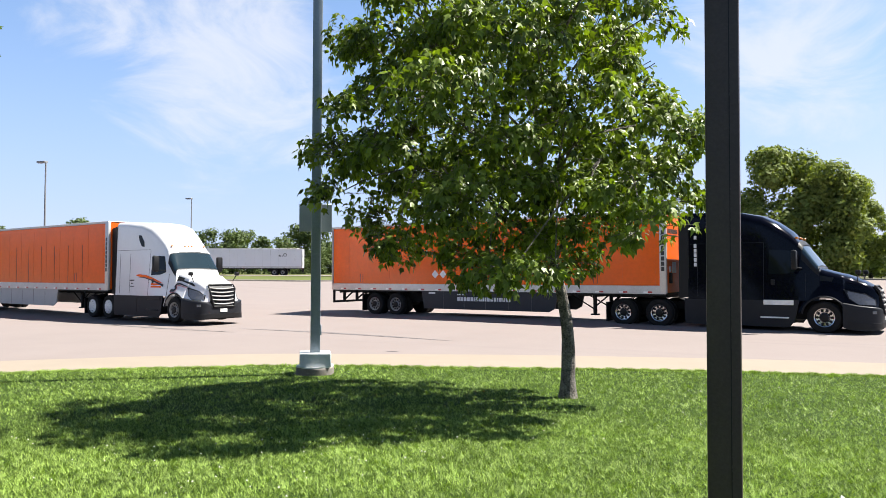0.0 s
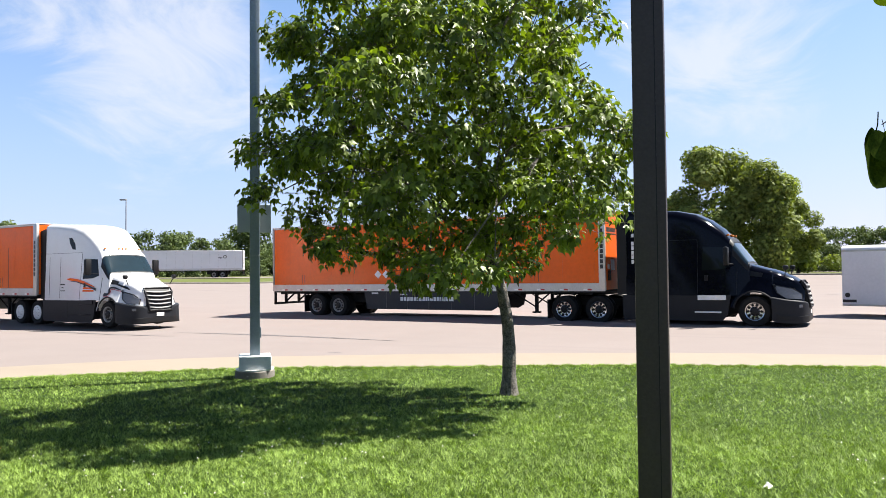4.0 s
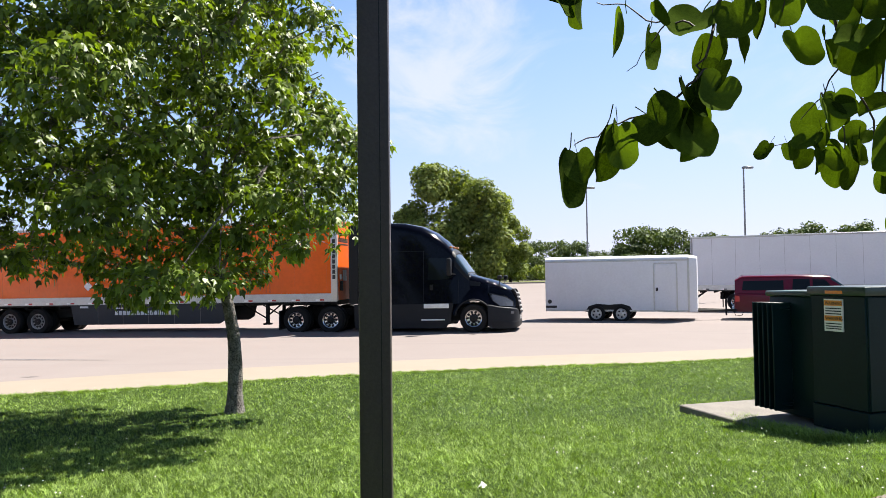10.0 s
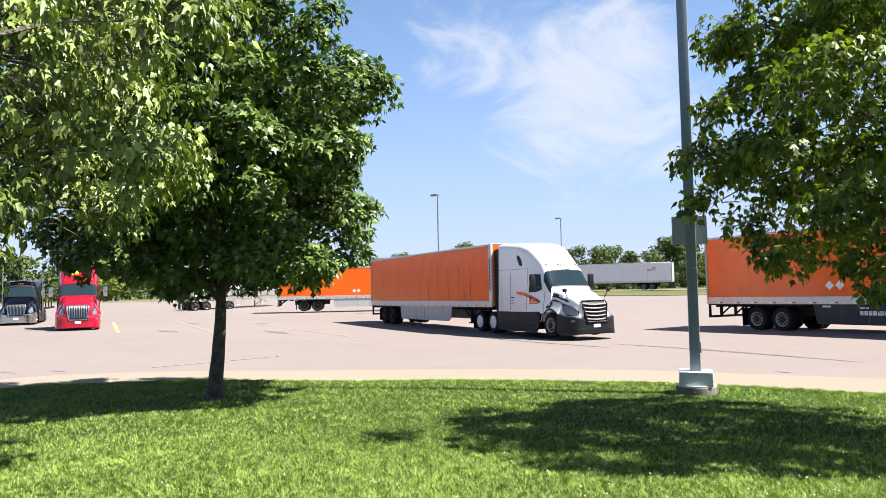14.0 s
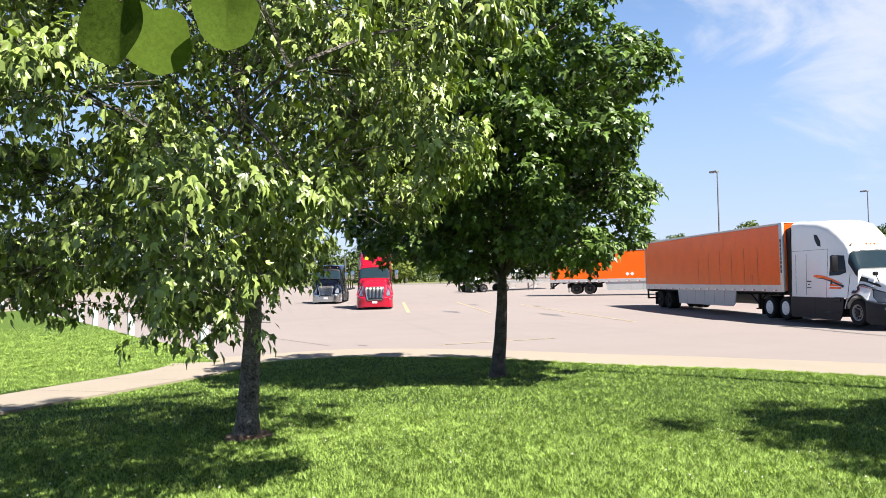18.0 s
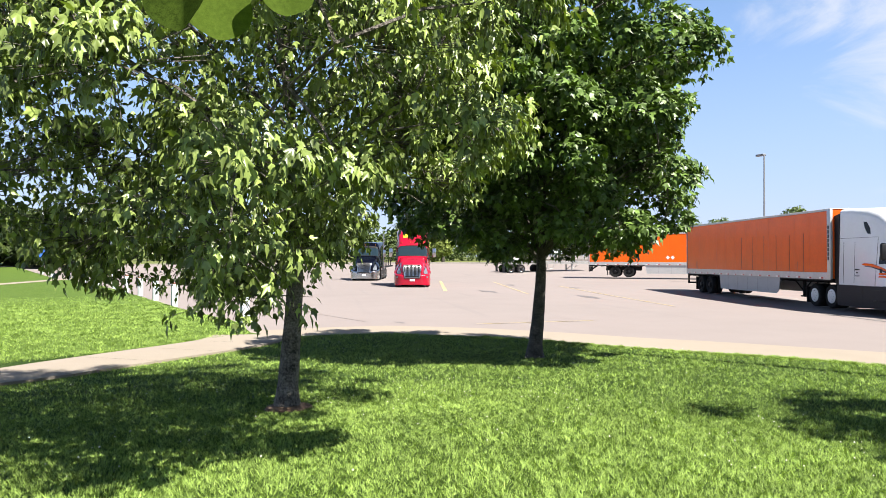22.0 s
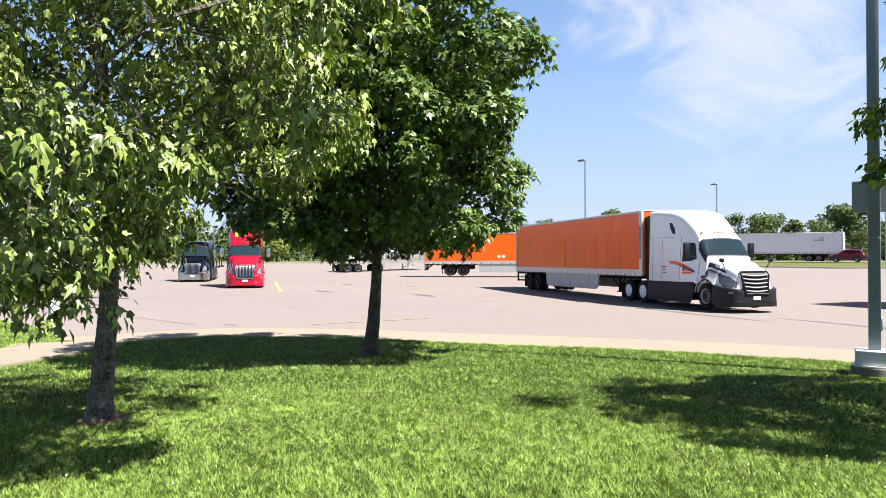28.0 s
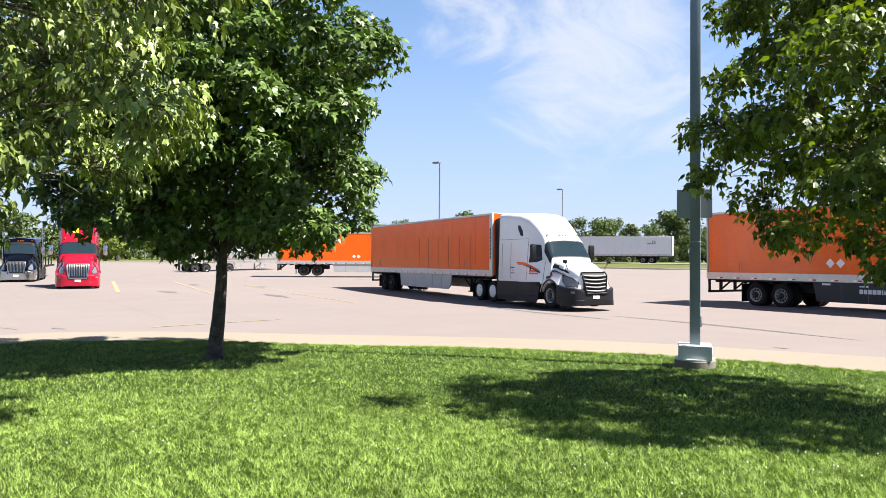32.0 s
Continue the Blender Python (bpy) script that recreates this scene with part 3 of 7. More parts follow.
tagged(part("grass", blades("grass_far", 720000, 6.8, 24.0, -122, 72, 4, on_lawn, lawn_z, (0.014, 0.035), 0.0046, 0.15, (4.5, 0.0)), None), "mown lawn grass towards the kerb", "grass", kind="stuff")


def fringe(name, line, n, inner, outer, seed, height, tall):
    """Longer, ranker blades along a line on the plan."""
    g = np.random.default_rng(seed)
    p = np.array(line)
    d = np.r_[0, np.cumsum(np.hypot(*np.diff(p, axis=0).T))]
    t = g.uniform(0, d[-1], n)
    x, y = np.interp(t, d, p[:, 0]), np.interp(t, d, p[:, 1])
    k = np.clip(np.searchsorted(d, t) - 1, 0, len(p) - 2)
    way = np.diff(p, axis=0)[k]
    way /= np.hypot(way[:, 0], way[:, 1])[:, None]
    o = inner + (outer - inner) * g.uniform(0, 1, n) ** 1.6 + 0.05 * np.sin(t * 5 + 2 * np.sin(t * 2.3))
    x, y = x - way[:, 1] * o, y + way[:, 0] * o
    h = g.uniform(*tall, n) * (0.7 + 0.5 * np.sin(t * 9 + seed) ** 2)
    u, w = g.uniform(0, math.tau, n), g.uniform(0.004, 0.009, n)
    z = height(x, y)
    lx, ly, q = -np.sin(u) * w, np.cos(u) * w, h * g.uniform(0.4, 1.5, n)
    v = np.stack([np.stack([x - lx, y - ly, z - 0.01], -1), np.stack([x + lx, y + ly, z - 0.01], -1), np.stack([x + np.cos(u) * q, y + np.sin(u) * q, z + h], -1)], 1)
    return raw_mesh(name, v.reshape(-1, 3), np.arange(3 * n), 3, M["grass"])


tagged(part("grass", fringe("grass_edge", WALK_R[:8], 26000, -0.03, 0.4, 61, lawn_z, (0.035, 0.085)), None), "rank clover and grass overhanging the footpath edge", "grass", kind="stuff")
tagged(part("grass", fringe("grass_pad", [(3.7, 9.9), (3.95, 7.95), (6.85, 8.95), (6.3, 10.6)], 15000, 0.0, -0.3, 62, lawn_z, (0.04, 0.1)), None), "rank grass growing round the transformer pad", "grass", kind="stuff")
tagged(part("grass", fringe("grass_kerb", EDGE[3:17], 42000, -0.05, -0.25, 63, lawn_z, (0.025, 0.06)), None), "longer uncut grass along the lot edge", "grass", kind="stuff")


def specks(n, seed):
    """Small white clover heads in loose drifts."""
    g = np.random.default_rng(seed)
    a, r = np.radians(g.uniform(-120, 46, n)), g.uniform(3, 18.5, n)
    x, y = r * np.sin(a), r * np.cos(a)
    drift = np.sin(x * 0.8 + 2) * np.sin(y * 0.6 + 1) + 0.4 * np.sin(x * 2.1) * np.cos(y * 1.7)
    ok = on_lawn(x, y) & (drift > g.uniform(-0.6, 0.9, n))
    x, y = x[ok], y[ok]
    n = len(x)
    z = lawn_z(x, y) + g.uniform(0.05, 0.075, n)
    s = g.uniform(0.006, 0.011, n)
    o = np.array([(1, 0, 0), (-0.5, 0.87, 0), (-0.5, -0.87, 0), (0, 0, 1)])
    v = (np.stack([x, y, z], -1)[:, None] + o[None] * s[:, None, None]).reshape(-1, 3)
    f = np.array([0, 1, 3, 1, 2, 3, 2, 0, 3])
    return raw_mesh("clover", v, (f[None] + 4 * np.arange(n)[:, None]).ravel(), 3, M["clover"])


tagged(part("clover", specks(3000, 9), None), "tiny white clover heads in the lawn", "clover", kind="stuff")


def ribbon(line_a, line_b, height, thick, name, n=40):
    """A slab between two lines on the plan."""
    def along(line):
        p = np.array(line)
        d = np.r_[0, np.cumsum(np.hypot(*np.diff(p, axis=0).T))]
        t = np.linspace(0, d[-1], n)
        return np.stack([np.interp(t, d, p[:, 0]), np.interp(t, d, p[:, 1])], -1)
    a, b = along(line_a), along(line_b)
    bm = bmn()
    rows = []
    for p, q in zip(a, b):
        za, zb = height(*p), height(*q)
        rows.append([bm.verts.new((*p, za - thick)), bm.verts.new((*p, za)), bm.verts.new((*q, zb)), bm.verts.new((*q, zb - thick))])
    for r, s in zip(rows, rows[1:]):
        for k in range(3):
            bm.faces.new((r[k], r[k + 1], s[k + 1], s[k]))
    bmesh.ops.recalc_face_normals(bm, faces=bm.faces)
    return bm


def offset(line, d):
    p = [Vector(q) for q in line]
    out = []
    for i, q in enumerate(p):
        t = (p[min(i + 1, len(p) - 1)] - p[max(i - 1, 0)]).normalized()
        out.append(tuple(q + Vector((t.y, -t.x)) * d))
    return out


def slabs(name, line, width, spacing, material, label):
    """A walk laid in separate slabs with open joints."""
    walkway = tagged(new(name), label, "walkway", kind="structure")
    p = np.array(line)
    d = np.r_[0, np.cumsum(np.hypot(*np.diff(p, axis=0).T))]
    cuts = np.arange(0, d[-1] + spacing, spacing)
    q = np.array(offset(line, width))
    for s, e in zip(cuts, cuts[1:]):
        e = min(e, d[-1]) - 0.012
        if e - s < 0.2:
            continue
        t = np.linspace(s, e, 3)
        aa = np.stack([np.interp(t, d, p[:, 0]), np.interp(t, d, p[:, 1])], -1)
        bb = np.stack([np.interp(t, d, q[:, 0]), np.interp(t, d, q[:, 1])], -1)
        part("slab", ribbon(aa, bb, lambda x, y: lawn_z(x, y) + 0.045, 0.12, "slab", 5), material, walkway, smooth=False)
    return walkway


slabs("walk_right", WALK_R, 0.64, 2.8, M["walk"], "pale concrete footpath edging beside the lawn")
slabs("walk_right_inner", offset(WALK_R, 0.655), 2.2, 1.42, M["walk"], "pale concrete footpath slabs with dark joints")
slabs("walk_left", WALK_L, 1.95, 1.8, M["apron"], "pale curving concrete footpath through the lawn")

# the second lawn, beyond the curving path
SIDE = [(-19.3, -1.5), (-22.5, -2.1), (-28.7, -4.75), (-40, -8.9), (-51, -13.2), (-62, -18.2), (-77, -25.7), (-100, -38)]


def side_lawn():
    bm = bmn()
    inner = [(x + 0.1, y + 0.1) for x, y in WALK_L2] + [(-9, -14), (-9, -26), (-30, -60), (-60, -90), (-95, -110)]
    n, cols = 40, 30
    def along(line):
        p = np.array(line)
        d = np.r_[0, np.cumsum(np.hypot(*np.diff(p, axis=0).T))]
        t = np.linspace(0, 1, n) ** 1.6 * d[-1]
        return np.stack([np.interp(t, d, p[:, 0]), np.interp(t, d, p[:, 1])], -1)
    a, b = along(SIDE), along(inner)
    grid = []
    steps = [0, 0.004] + list(np.linspace(0.02, 0.996, cols - 3)) + [1.0]
    for p, q in zip(a, b):
        row = []
        for k, f in enumerate(steps):
            x, y = p + (q - p) * f
            row.append(bm.verts.new((x, y, float(ground_z(x, y)) + (0.085 if 0 < k < cols - 1 else -0.05))))
        grid.append(row)
    for r, s in zip(grid, grid[1:]):
        for k in range(cols - 1):
            bm.faces.new((r[k], s[k], s[k + 1], r[k + 1]))
    bmesh.ops.recalc_face_normals(bm, faces=bm.faces)
    return bm


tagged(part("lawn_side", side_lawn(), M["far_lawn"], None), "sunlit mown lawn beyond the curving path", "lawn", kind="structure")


def on_side(x, y):
    xs, ys = np.array(sorted(SIDE)).T
    ok = (y < np.interp(x, xs, ys) - 0.05) & (x < -9)
    xs, ys = np.array(sorted(WALK_L2)).T
    far = y < np.interp(x, xs, ys) - 0.02
    return ok & (far | (x < -19.3))


tagged(part("grass", blades("grass_side", 230000, 14.5, 40, -122, -91, 5, on_side, lambda x, y: ground_z(x, y) + 0.085, (0.02, 0.036), 0.005, 0.12, (0.0, 16.0)), None), "sunlit lawn grass beyond the path", "grass", kind="stuff")


# paint and stains on the lot
def stripe(name, p, q, width, material, label, lift=0.010, cat="road marking"):
    p, q = Vector((*p, 0)), Vector((*q, 0))
    t = (q - p).normalized()
    s = Vector((-t.y, t.x, 0)) * width / 2
    n = max(2, int((q - p).length / 2))
    bm = bmn()
    rows = []
    for i in range(n + 1):
        c = p.lerp(q, i / n)
        wob = 1 if material is not M["rubber_mark"] else math.sin(math.pi * (i + 0.02) / (n + 0.04)) ** 0.7
        rows.append([bm.verts.new((*(c + s * k * wob).xy, float(ground_z(*(c + s * k * wob).xy)) + lift)) for k in (-1, 1)])
    for a, b in zip(rows, rows[1:]):
        bm.faces.new((a[0], a[1], b[1], b[0]))
    bmesh.ops.recalc_face_normals(bm, faces=bm.faces)
    return tagged(part(name, bm, material, None), label, cat, kind="structure")


stripe("far_lane", (61.8, 168.1), (-119.0, 55.1), 11.0, M["lot"], "pale concrete lane beyond the grass verge", 0.06, "road")

# ---- vehicles ----
def ring(st, ns=6, nc=5, nt=6):
    """Half-open cross-section of a body: up one side, over the top and down the other."""
    x, wb, wt, zb, zt, r, crown = st
    half = [(-(wb + (wt - wb) * i / ns), zb + (zt - r - zb) * i / ns) for i in range(ns + 1)]
    half += [(-(wt - r) - r * math.cos(a), zt - r + r * math.sin(a)) for a in (math.pi / 2 * k / nc for k in range(1, nc + 1))]
    half += [(-(wt - r) * (1 - k / nt), zt + crown * (1 - (1 - k / nt) ** 2)) for k in range(1, nt + 1)]
    full = half + [(-y, z) for y, z in half[-2::-1]]
    return [Vector((x, y, z)) for y, z in full]


def loft(stations, bm=None):
    bm = bm or bmn()
    rings = [[bm.verts.new(v) for v in ring(s)] for s in stations]
    n = len(rings[0])
    for a, b in zip(rings, rings[1:]):
        for k in range(n):
            bm.faces.new((a[k], a[(k + 1) % n], b[(k + 1) % n], b[k]))
    bm.faces.new(rings[0])
    bm.faces.new(rings[-1][::-1])
    bmesh.ops.recalc_face_normals(bm, faces=bm.faces)
    return bm


def station(stations, x):
    s = sorted(stations, key=lambda q: q[0])
    xs = [q[0] for q in s]
    return (x, *[float(np.interp(x, xs, [q[k] for q in s])) for k in range(1, 7)])


def side_y(stations, x, z):
    """Half-width of a body at a place on its side."""
    _, wb, wt, zb, zt, r, _ = station(stations, x)
    t = (z - zb) / max(zt - r - zb, 0.01)
    y = wb + (wt - wb) * min(max(t, 0), 1)
    if z > zt - r:
        y -= r - math.sqrt(max(r * r - (z - zt + r) ** 2, 0))
    return y


def skin_patch(stations, outline, sgn, proud=0.012, thick=0.03):
    """A panel of a given outline (x, z) that follows the side of a body."""
    bm = bmn()
    cx, cz = sum(p[0] for p in outline) / len(outline), sum(p[1] for p in outline) / len(outline)
    edge = []
    for (x0, z0), (x1, z1) in zip(outline, outline[1:] + outline[:1]):
        cuts = 4 if math.hypot(x1 - x0, z1 - z0) > 0.25 else 2
        edge += [(x0 + (x1 - x0) * k / cuts, z0 + (z1 - z0) * k / cuts) for k in range(cuts)]
    n = len(edge)
    rings = [[bm.verts.new((x, sgn * (side_y(stations, x, z) - thick), z)) for x, z in edge]]
    for f in (1.0, 0.7, 0.35):
        flat = [(cx + (x - cx) * f, cz + (z - cz) * f) for x, z in edge]
        rings.append([bm.verts.new((x, sgn * (side_y(stations, x, z) + proud), z)) for x, z in flat])
    for a, b in zip(rings, rings[1:]):
        for k in range(n):
            bm.faces.new((a[k], a[(k + 1) % n], b[(k + 1) % n], b[k]))
    mid = bm.verts.new((cx, sgn * (side_y(stations, cx, cz) + proud), cz))
    for k in range(n):
        bm.faces.new((rings[-1][k], rings[-1][(k + 1) % n], mid))
    bmesh.ops.recalc_face_normals(bm, faces=bm.faces)
    return bm


def skin_stroke(stations, line, sgn, proud=0.02):
    """A painted stroke on the side of a body: places (x, z) and the width there."""
    bm = bmn()
    fine = []
    for (x0, z0, w0), (x1, z1, w1) in zip(line, line[1:]):
        fine += [(x0 + (x1 - x0) * k / 4, z0 + (z1 - z0) * k / 4, w0 + (w1 - w0) * k / 4) for k in range(4)]
    fine.append(line[-1])
    rows = []
    for k, (x, z, w) in enumerate(fine):
        a, b = fine[max(k - 1, 0)], fine[min(k + 1, len(fine) - 1)]
        d = Vector((b[0] - a[0], b[1] - a[1])).normalized()
        rows.append([bm.verts.new((px, sgn * (side_y(stations, px, pz) + proud), pz)) for px, pz in ((x - d.y * w / 2, z + d.x * w / 2), (x + d.y * w / 2, z - d.x * w / 2))])
    for a, b in zip(rows, rows[1:]):
        bm.faces.new((a[0], a[1], b[1], b[0]))
    return bm


def top_patch(stations, x0, x1, i0, i1, lift, n=8):
    """A panel on the front slope or top of a body, between two stations and two points of the ring."""
    bm = bmn()
    rows = []
    for k in range(n + 1):
        x = x0 + (x1 - x0) * k / n
        a, b = ring(station(stations, x)), ring(station(stations, x - 0.02))
        row = []
        for i in range(i0, len(a) - i0 if i1 is None else i1 + 1):
            p = a[i]
            t1 = (b[i] - p)
            t2 = a[min(i + 1, len(a) - 1)] - a[max(i - 1, 0)]
            nrm = t1.cross(t2).normalized()
            if nrm.z < 0:
                nrm = -nrm
            row.append(bm.verts.new(p + nrm * lift))
        rows.append(row)
    for a, b in zip(rows, rows[1:]):
        for i in range(len(a) - 1):
            bm.faces.new((a[i], a[i + 1], b[i + 1], b[i]))
    bmesh.ops.recalc_face_normals(bm, faces=bm.faces)
    return bm


WHEELS = {}


def wheel_meshes(kind, r, w):
    """Meshes of a wheel that faces -y, shared by all alike wheels."""
    key = (kind, r, w)
    if key in WHEELS:
        return WHEELS[key]
    rr = r * 0.585
    tyre = lathe(bmn(), [(rr, -w / 2 + 0.02), (r * 0.66, -w / 2), (r * 0.9, -w / 2 - 0.004), (r * 0.97, -w * 0.42), (r, -w * 0.3), (r, w * 0.3), (r * 0.97, w * 0.42), (r * 0.9, w / 2), (rr, w / 2)], 28, cap=False)
    if kind == "cover":
        rim = lathe(bmn(), [(rr + 0.01, -w / 2 + 0.03), (rr, -w / 2), (rr * 0.9, -w / 2 - 0.01), (rr * 0.5, -w / 2 - 0.035), (0.01, -w / 2 - 0.045)], 28, cap=False)
    elif kind == "car":
        rim = lathe(bmn(), [(rr * 1.12, -w / 2 + 0.01), (rr * 1.08, -w / 2 - 0.006), (rr * 0.92, -w / 2 + 0.02), (rr * 0.3, -w / 2 + 0.005), (rr * 0.25, -w / 2 - 0.012), (0.01, -w / 2 - 0.014)], 24, cap=False)
    else:
        rim = lathe(bmn(), [(rr + 0.012, -w / 2 + 0.02), (rr + 0.008, -w / 2 - 0.004), (rr * 0.93, -w / 2 + 0.01), (rr * 0.86, -w / 2 + 0.075), (rr * 0.55, -w / 2 + 0.085), (rr * 0.47, -w / 2 + 0.05), (rr * 0.42, -w / 2 + 0.01), (rr * 0.36, -w / 2 + 0.0), (0.01, -w / 2 - 0.002)], 24, cap=False)
    hub = bmn()
    if kind == "car":
        for k in range(5):
            a = k * math.tau / 5
            c, s = math.cos(a), math.sin(a)
            tube(hub, [(c * rr * 0.62 + s * 0.03, -w / 2 + 0.012, s * rr * 0.62 - c * 0.03), (c * rr * 0.62 + s * 0.03, -w / 2 + 0.0, s * rr * 0.62 - c * 0.03)], rr * 0.2, 8)
    else:
        for k in range(10):
            a = k * math.tau / 10
            y = -w / 2 + 0.084 if kind != "cover" else -w / 2 - 0.02
            tube(hub, [(math.cos(a) * rr * 0.71, y, math.sin(a) * rr * 0.71), (math.cos(a) * rr * 0.71, y - 0.03, math.sin(a) * rr * 0.71)], rr * (0.15 if kind != "cover" else 0.02), 8)
    if kind in ("chrome", "grey", "dark"):
        lathe(hub, [(rr * 0.44, -w / 2 + 0.04), (rr * 0.44, -w / 2 - 0.004), (rr * 0.4, -w / 2 - 0.012), (rr * 0.3, -w / 2 - 0.02), (0.01, -w / 2 - 0.022)], 16, cap=False)
    out = []
    drum = lathe(bmn(), [(rr * 0.8, w * 0.4), (rr * 0.8, -w * 0.1), (0.02, -w * 0.12)], 14)
    for nm, b in (("wheel", drum), ("tyre", tyre), ("rim", rim), ("hand_hole", hub)):
        me = bpy.data.meshes.new(nm)
        b.to_mesh(me)
        b.free()
        me.polygons.foreach_set("use_smooth", [True] * len(me.polygons))
        me.set_sharp_from_angle(angle=radians(35))
        out.append(me)
    out[0].materials.append(M["black"])
    out[3].materials.append(M["black"])
    out[1].materials.append(M["tyre"])
    out[2].materials.append({"chrome": M["chrome"], "cover": M["steel_wheel"], "dark": M["chassis"], "grey": M["alu_dull"], "car": M["alu"]}[kind])
    WHEELS[key] = out
    return out


def add_wheel(parent, x, y, kind="chrome", r=0.5, w=0.28, bare=False):
    hub, tyre, rim, holes = wheel_meshes(kind, r, w)
    ob = part("wheel", hub if not bare else tyre, None, parent)
    ob.location = (x, y, r)
    if y > 0:
        ob.rotation_euler = (0, 0, math.pi)
    if not bare:
        part("tyre", tyre, None, ob)
        part("hand_hole", holes, None, ob, kind="stuff")
        part("rim", rim, None, ob, {"chrome": "polished metal rim", "cover": "white wheel cover", "grey": "grey steel rim"}.get(kind, ""))
    return ob


def add_axle(parent, x, kind, dual=True, r=0.5, track=1.08):
    bm = tube(bmn(), [(x, -track, r), (x, track, r)], 0.07, 8)
    part("axle", bm, M["chassis"], parent)
    for s in (-1, 1):
        add_wheel(parent, x, s * track, kind, r)
        if dual:
            add_wheel(parent, x, s * (track - 0.34), "dark", r, bare=True)


def bars(bm, x, y, z, lengths, size, gap, axis="x"):
    """Plain bars standing for a line of lettering, on a face across y."""
    p = 0.0
    for ln in lengths:
        if axis == "x":
            box(bm, x + p, x + p + ln, y - 0.004, y + 0.004, z, z + size)
        else:
            box(bm, x, x + size, y - 0.004, y + 0.004, z - p - ln, z - p)
        p += ln + gap
    return bm


def yy(s, a, b):
    return min(s * a, s * b), max(s * a, s * b)


PIECES = {}


def pieces(name, parent, size, material, places):
    """Small alike plates as parts of their own on one mesh."""
    key = (name, size, material.name)
    if key not in PIECES:
        bm = box(bmn(), -size[0] / 2, size[0] / 2, -size[1] / 2, size[1] / 2, -size[2] / 2, size[2] / 2)
        me = bpy.data.meshes.new(name)
        bm.to_mesh(me)
        bm.free()
        me.materials.append(material)
        PIECES[key] = me
    for p in places:
        part(name, PIECES[key], None, parent).location = p


def van_trailer(m, skin, label, skirt=None, number=True, slots=True, placard=0.0, front_art=False, wheels="dark", bogie=-12.9, name="semi_trailer", seams=0, length=16.15, legs=True, skirt_words=False, logo=False):
    t = thing(name, m, label, "semi-trailer")
    L, W, zb, zt = length, 1.28, 1.12, 4.10
    part("body", box(bmn(), -L + 0.06, -0.05, -W + 0.02, W - 0.02, zb + 0.26, zt - 0.09, 0.02), skin, t)
    part("front_wall", box(bmn(), -0.05, 0.0, -W + 0.11, W - 0.11, zb + 0.05, zt - 0.06, 0.01), M["orange_lit"] if skin is M["orange"] else skin, t)
    part("roof", box(bmn(), -L + 0.02, -0.02, -W + 0.03, W - 0.03, zt - 0.03, zt + 0.005, 0.01), M["trailer_white"], t, "white roof sheet")
    for s in (-1, 1):
        part("bottom_rail", box(bmn(), -L, 0.0, *yy(s, W - 0.03, W + 0.012), zb, zb + 0.30, 0.008), M["alu"], t, "bare aluminium bottom rail")
        part("top_rail", box(bmn(), -L, 0.0, *yy(s, W - 0.04, W + 0.006), zt - 0.1, zt, 0.015), M["alu"], t)
        part("corner_post", box(bmn(), -0.24, 0.012, *yy(s, W - 0.12, W + 0.014), zb + 0.02, zt - 0.01, 0.03, 2), M["alu"], t, "pale aluminium corner post")
        part("rear_post", box(bmn(), -L - 0.01, -L + 0.1, *yy(s, W - 0.1, W + 0.01), zb, zt, 0.012), M["alu_dull"], t)
        k = 0
        x = -0.5
        while x > -L + 0.3:
            pieces("reflector_tape", t, (0.16, 0.007, 0.06), M["red_lens"] if skin is not M["trailer_white"] else M["ink"], [(x - 0.08, s * (W + 0.0125), zb + 0.065)])
            pieces("reflector_tape", t, (0.155, 0.007, 0.06), M["reflect_white"], [(x - 0.2425, s * (W + 0.0125), zb + 0.065)])
            x -= 0.92
            k += 1
        rivets = bmn()
        x = -0.4
        while x > -L + 0.3:
            box(rivets, x - 0.004, x + 0.004, s * (W - 0.02) - 0.003, s * (W - 0.02) + 0.003, zb + 0.29, zt - 0.11)
            x -= 1.22
        part("panel_joint", rivets, M["seam"] if skin is not M["orange"] else M["orange_lit"], t, smooth=False)
        if slots:
            for x0 in (-2.6, -2.75, -14.2, -14.35):
                part("marking", box(bmn(), x0, x0 + 0.02, s * (W - 0.02) - 0.004, s * (W - 0.02) + 0.003, zb + 0.36, zb + 0.75), M["ink"], t, smooth=False)
        if seams:
            pieces("panel_seam", t, (0.022, 0.008, 1.7), M["black"], [(-2.1 - 1.22 * k, s * (W - 0.0195), zb + 1.15) for k in range(seams)])
        if number:
            pieces("number_bar", t, (0.11, 0.008, 0.15), M["ink"], [(-0.115, s * (W + 0.018), zt - 0.795 - 0.185 * k) for k in range(8)])
        if placard and s < 0:
            pl = bmn()
            for k in (0, 0.42):
                c = [(placard + k + a, zb + 0.72 + b) for a, b in ((-0.18, 0), (0, -0.18), (0.18, 0), (0, 0.18))]
                prism(pl, c, s * (W - 0.02) - 0.004, s * (W - 0.02) + 0.006)
            part("placard_holder", pl, M["sign_white"], t, "white diamond placard", smooth=False)
        if logo == s:
            lg = bmn()
            lathe(lg, [(0.16, 0), (0.16, 0.006), (0.26, 0.006), (0.26, 0)], 12, "y", (-L + 2.6, s * (W - 0.02), 3.15), cap=False)
            box(lg, -L + 2.95, -L + 3.1, W - 0.02, W - 0.01, 2.9, 3.05)
            box(lg, -L + 3.2, -L + 3.28, W - 0.02, W - 0.01, 2.86, 3.1)
            box(lg, -L + 3.36, -L + 3.52, W - 0.02, W - 0.01, 2.9, 3.1)
            part("emblem", lg, M["ink"], t, "small dark emblem", smooth=False)
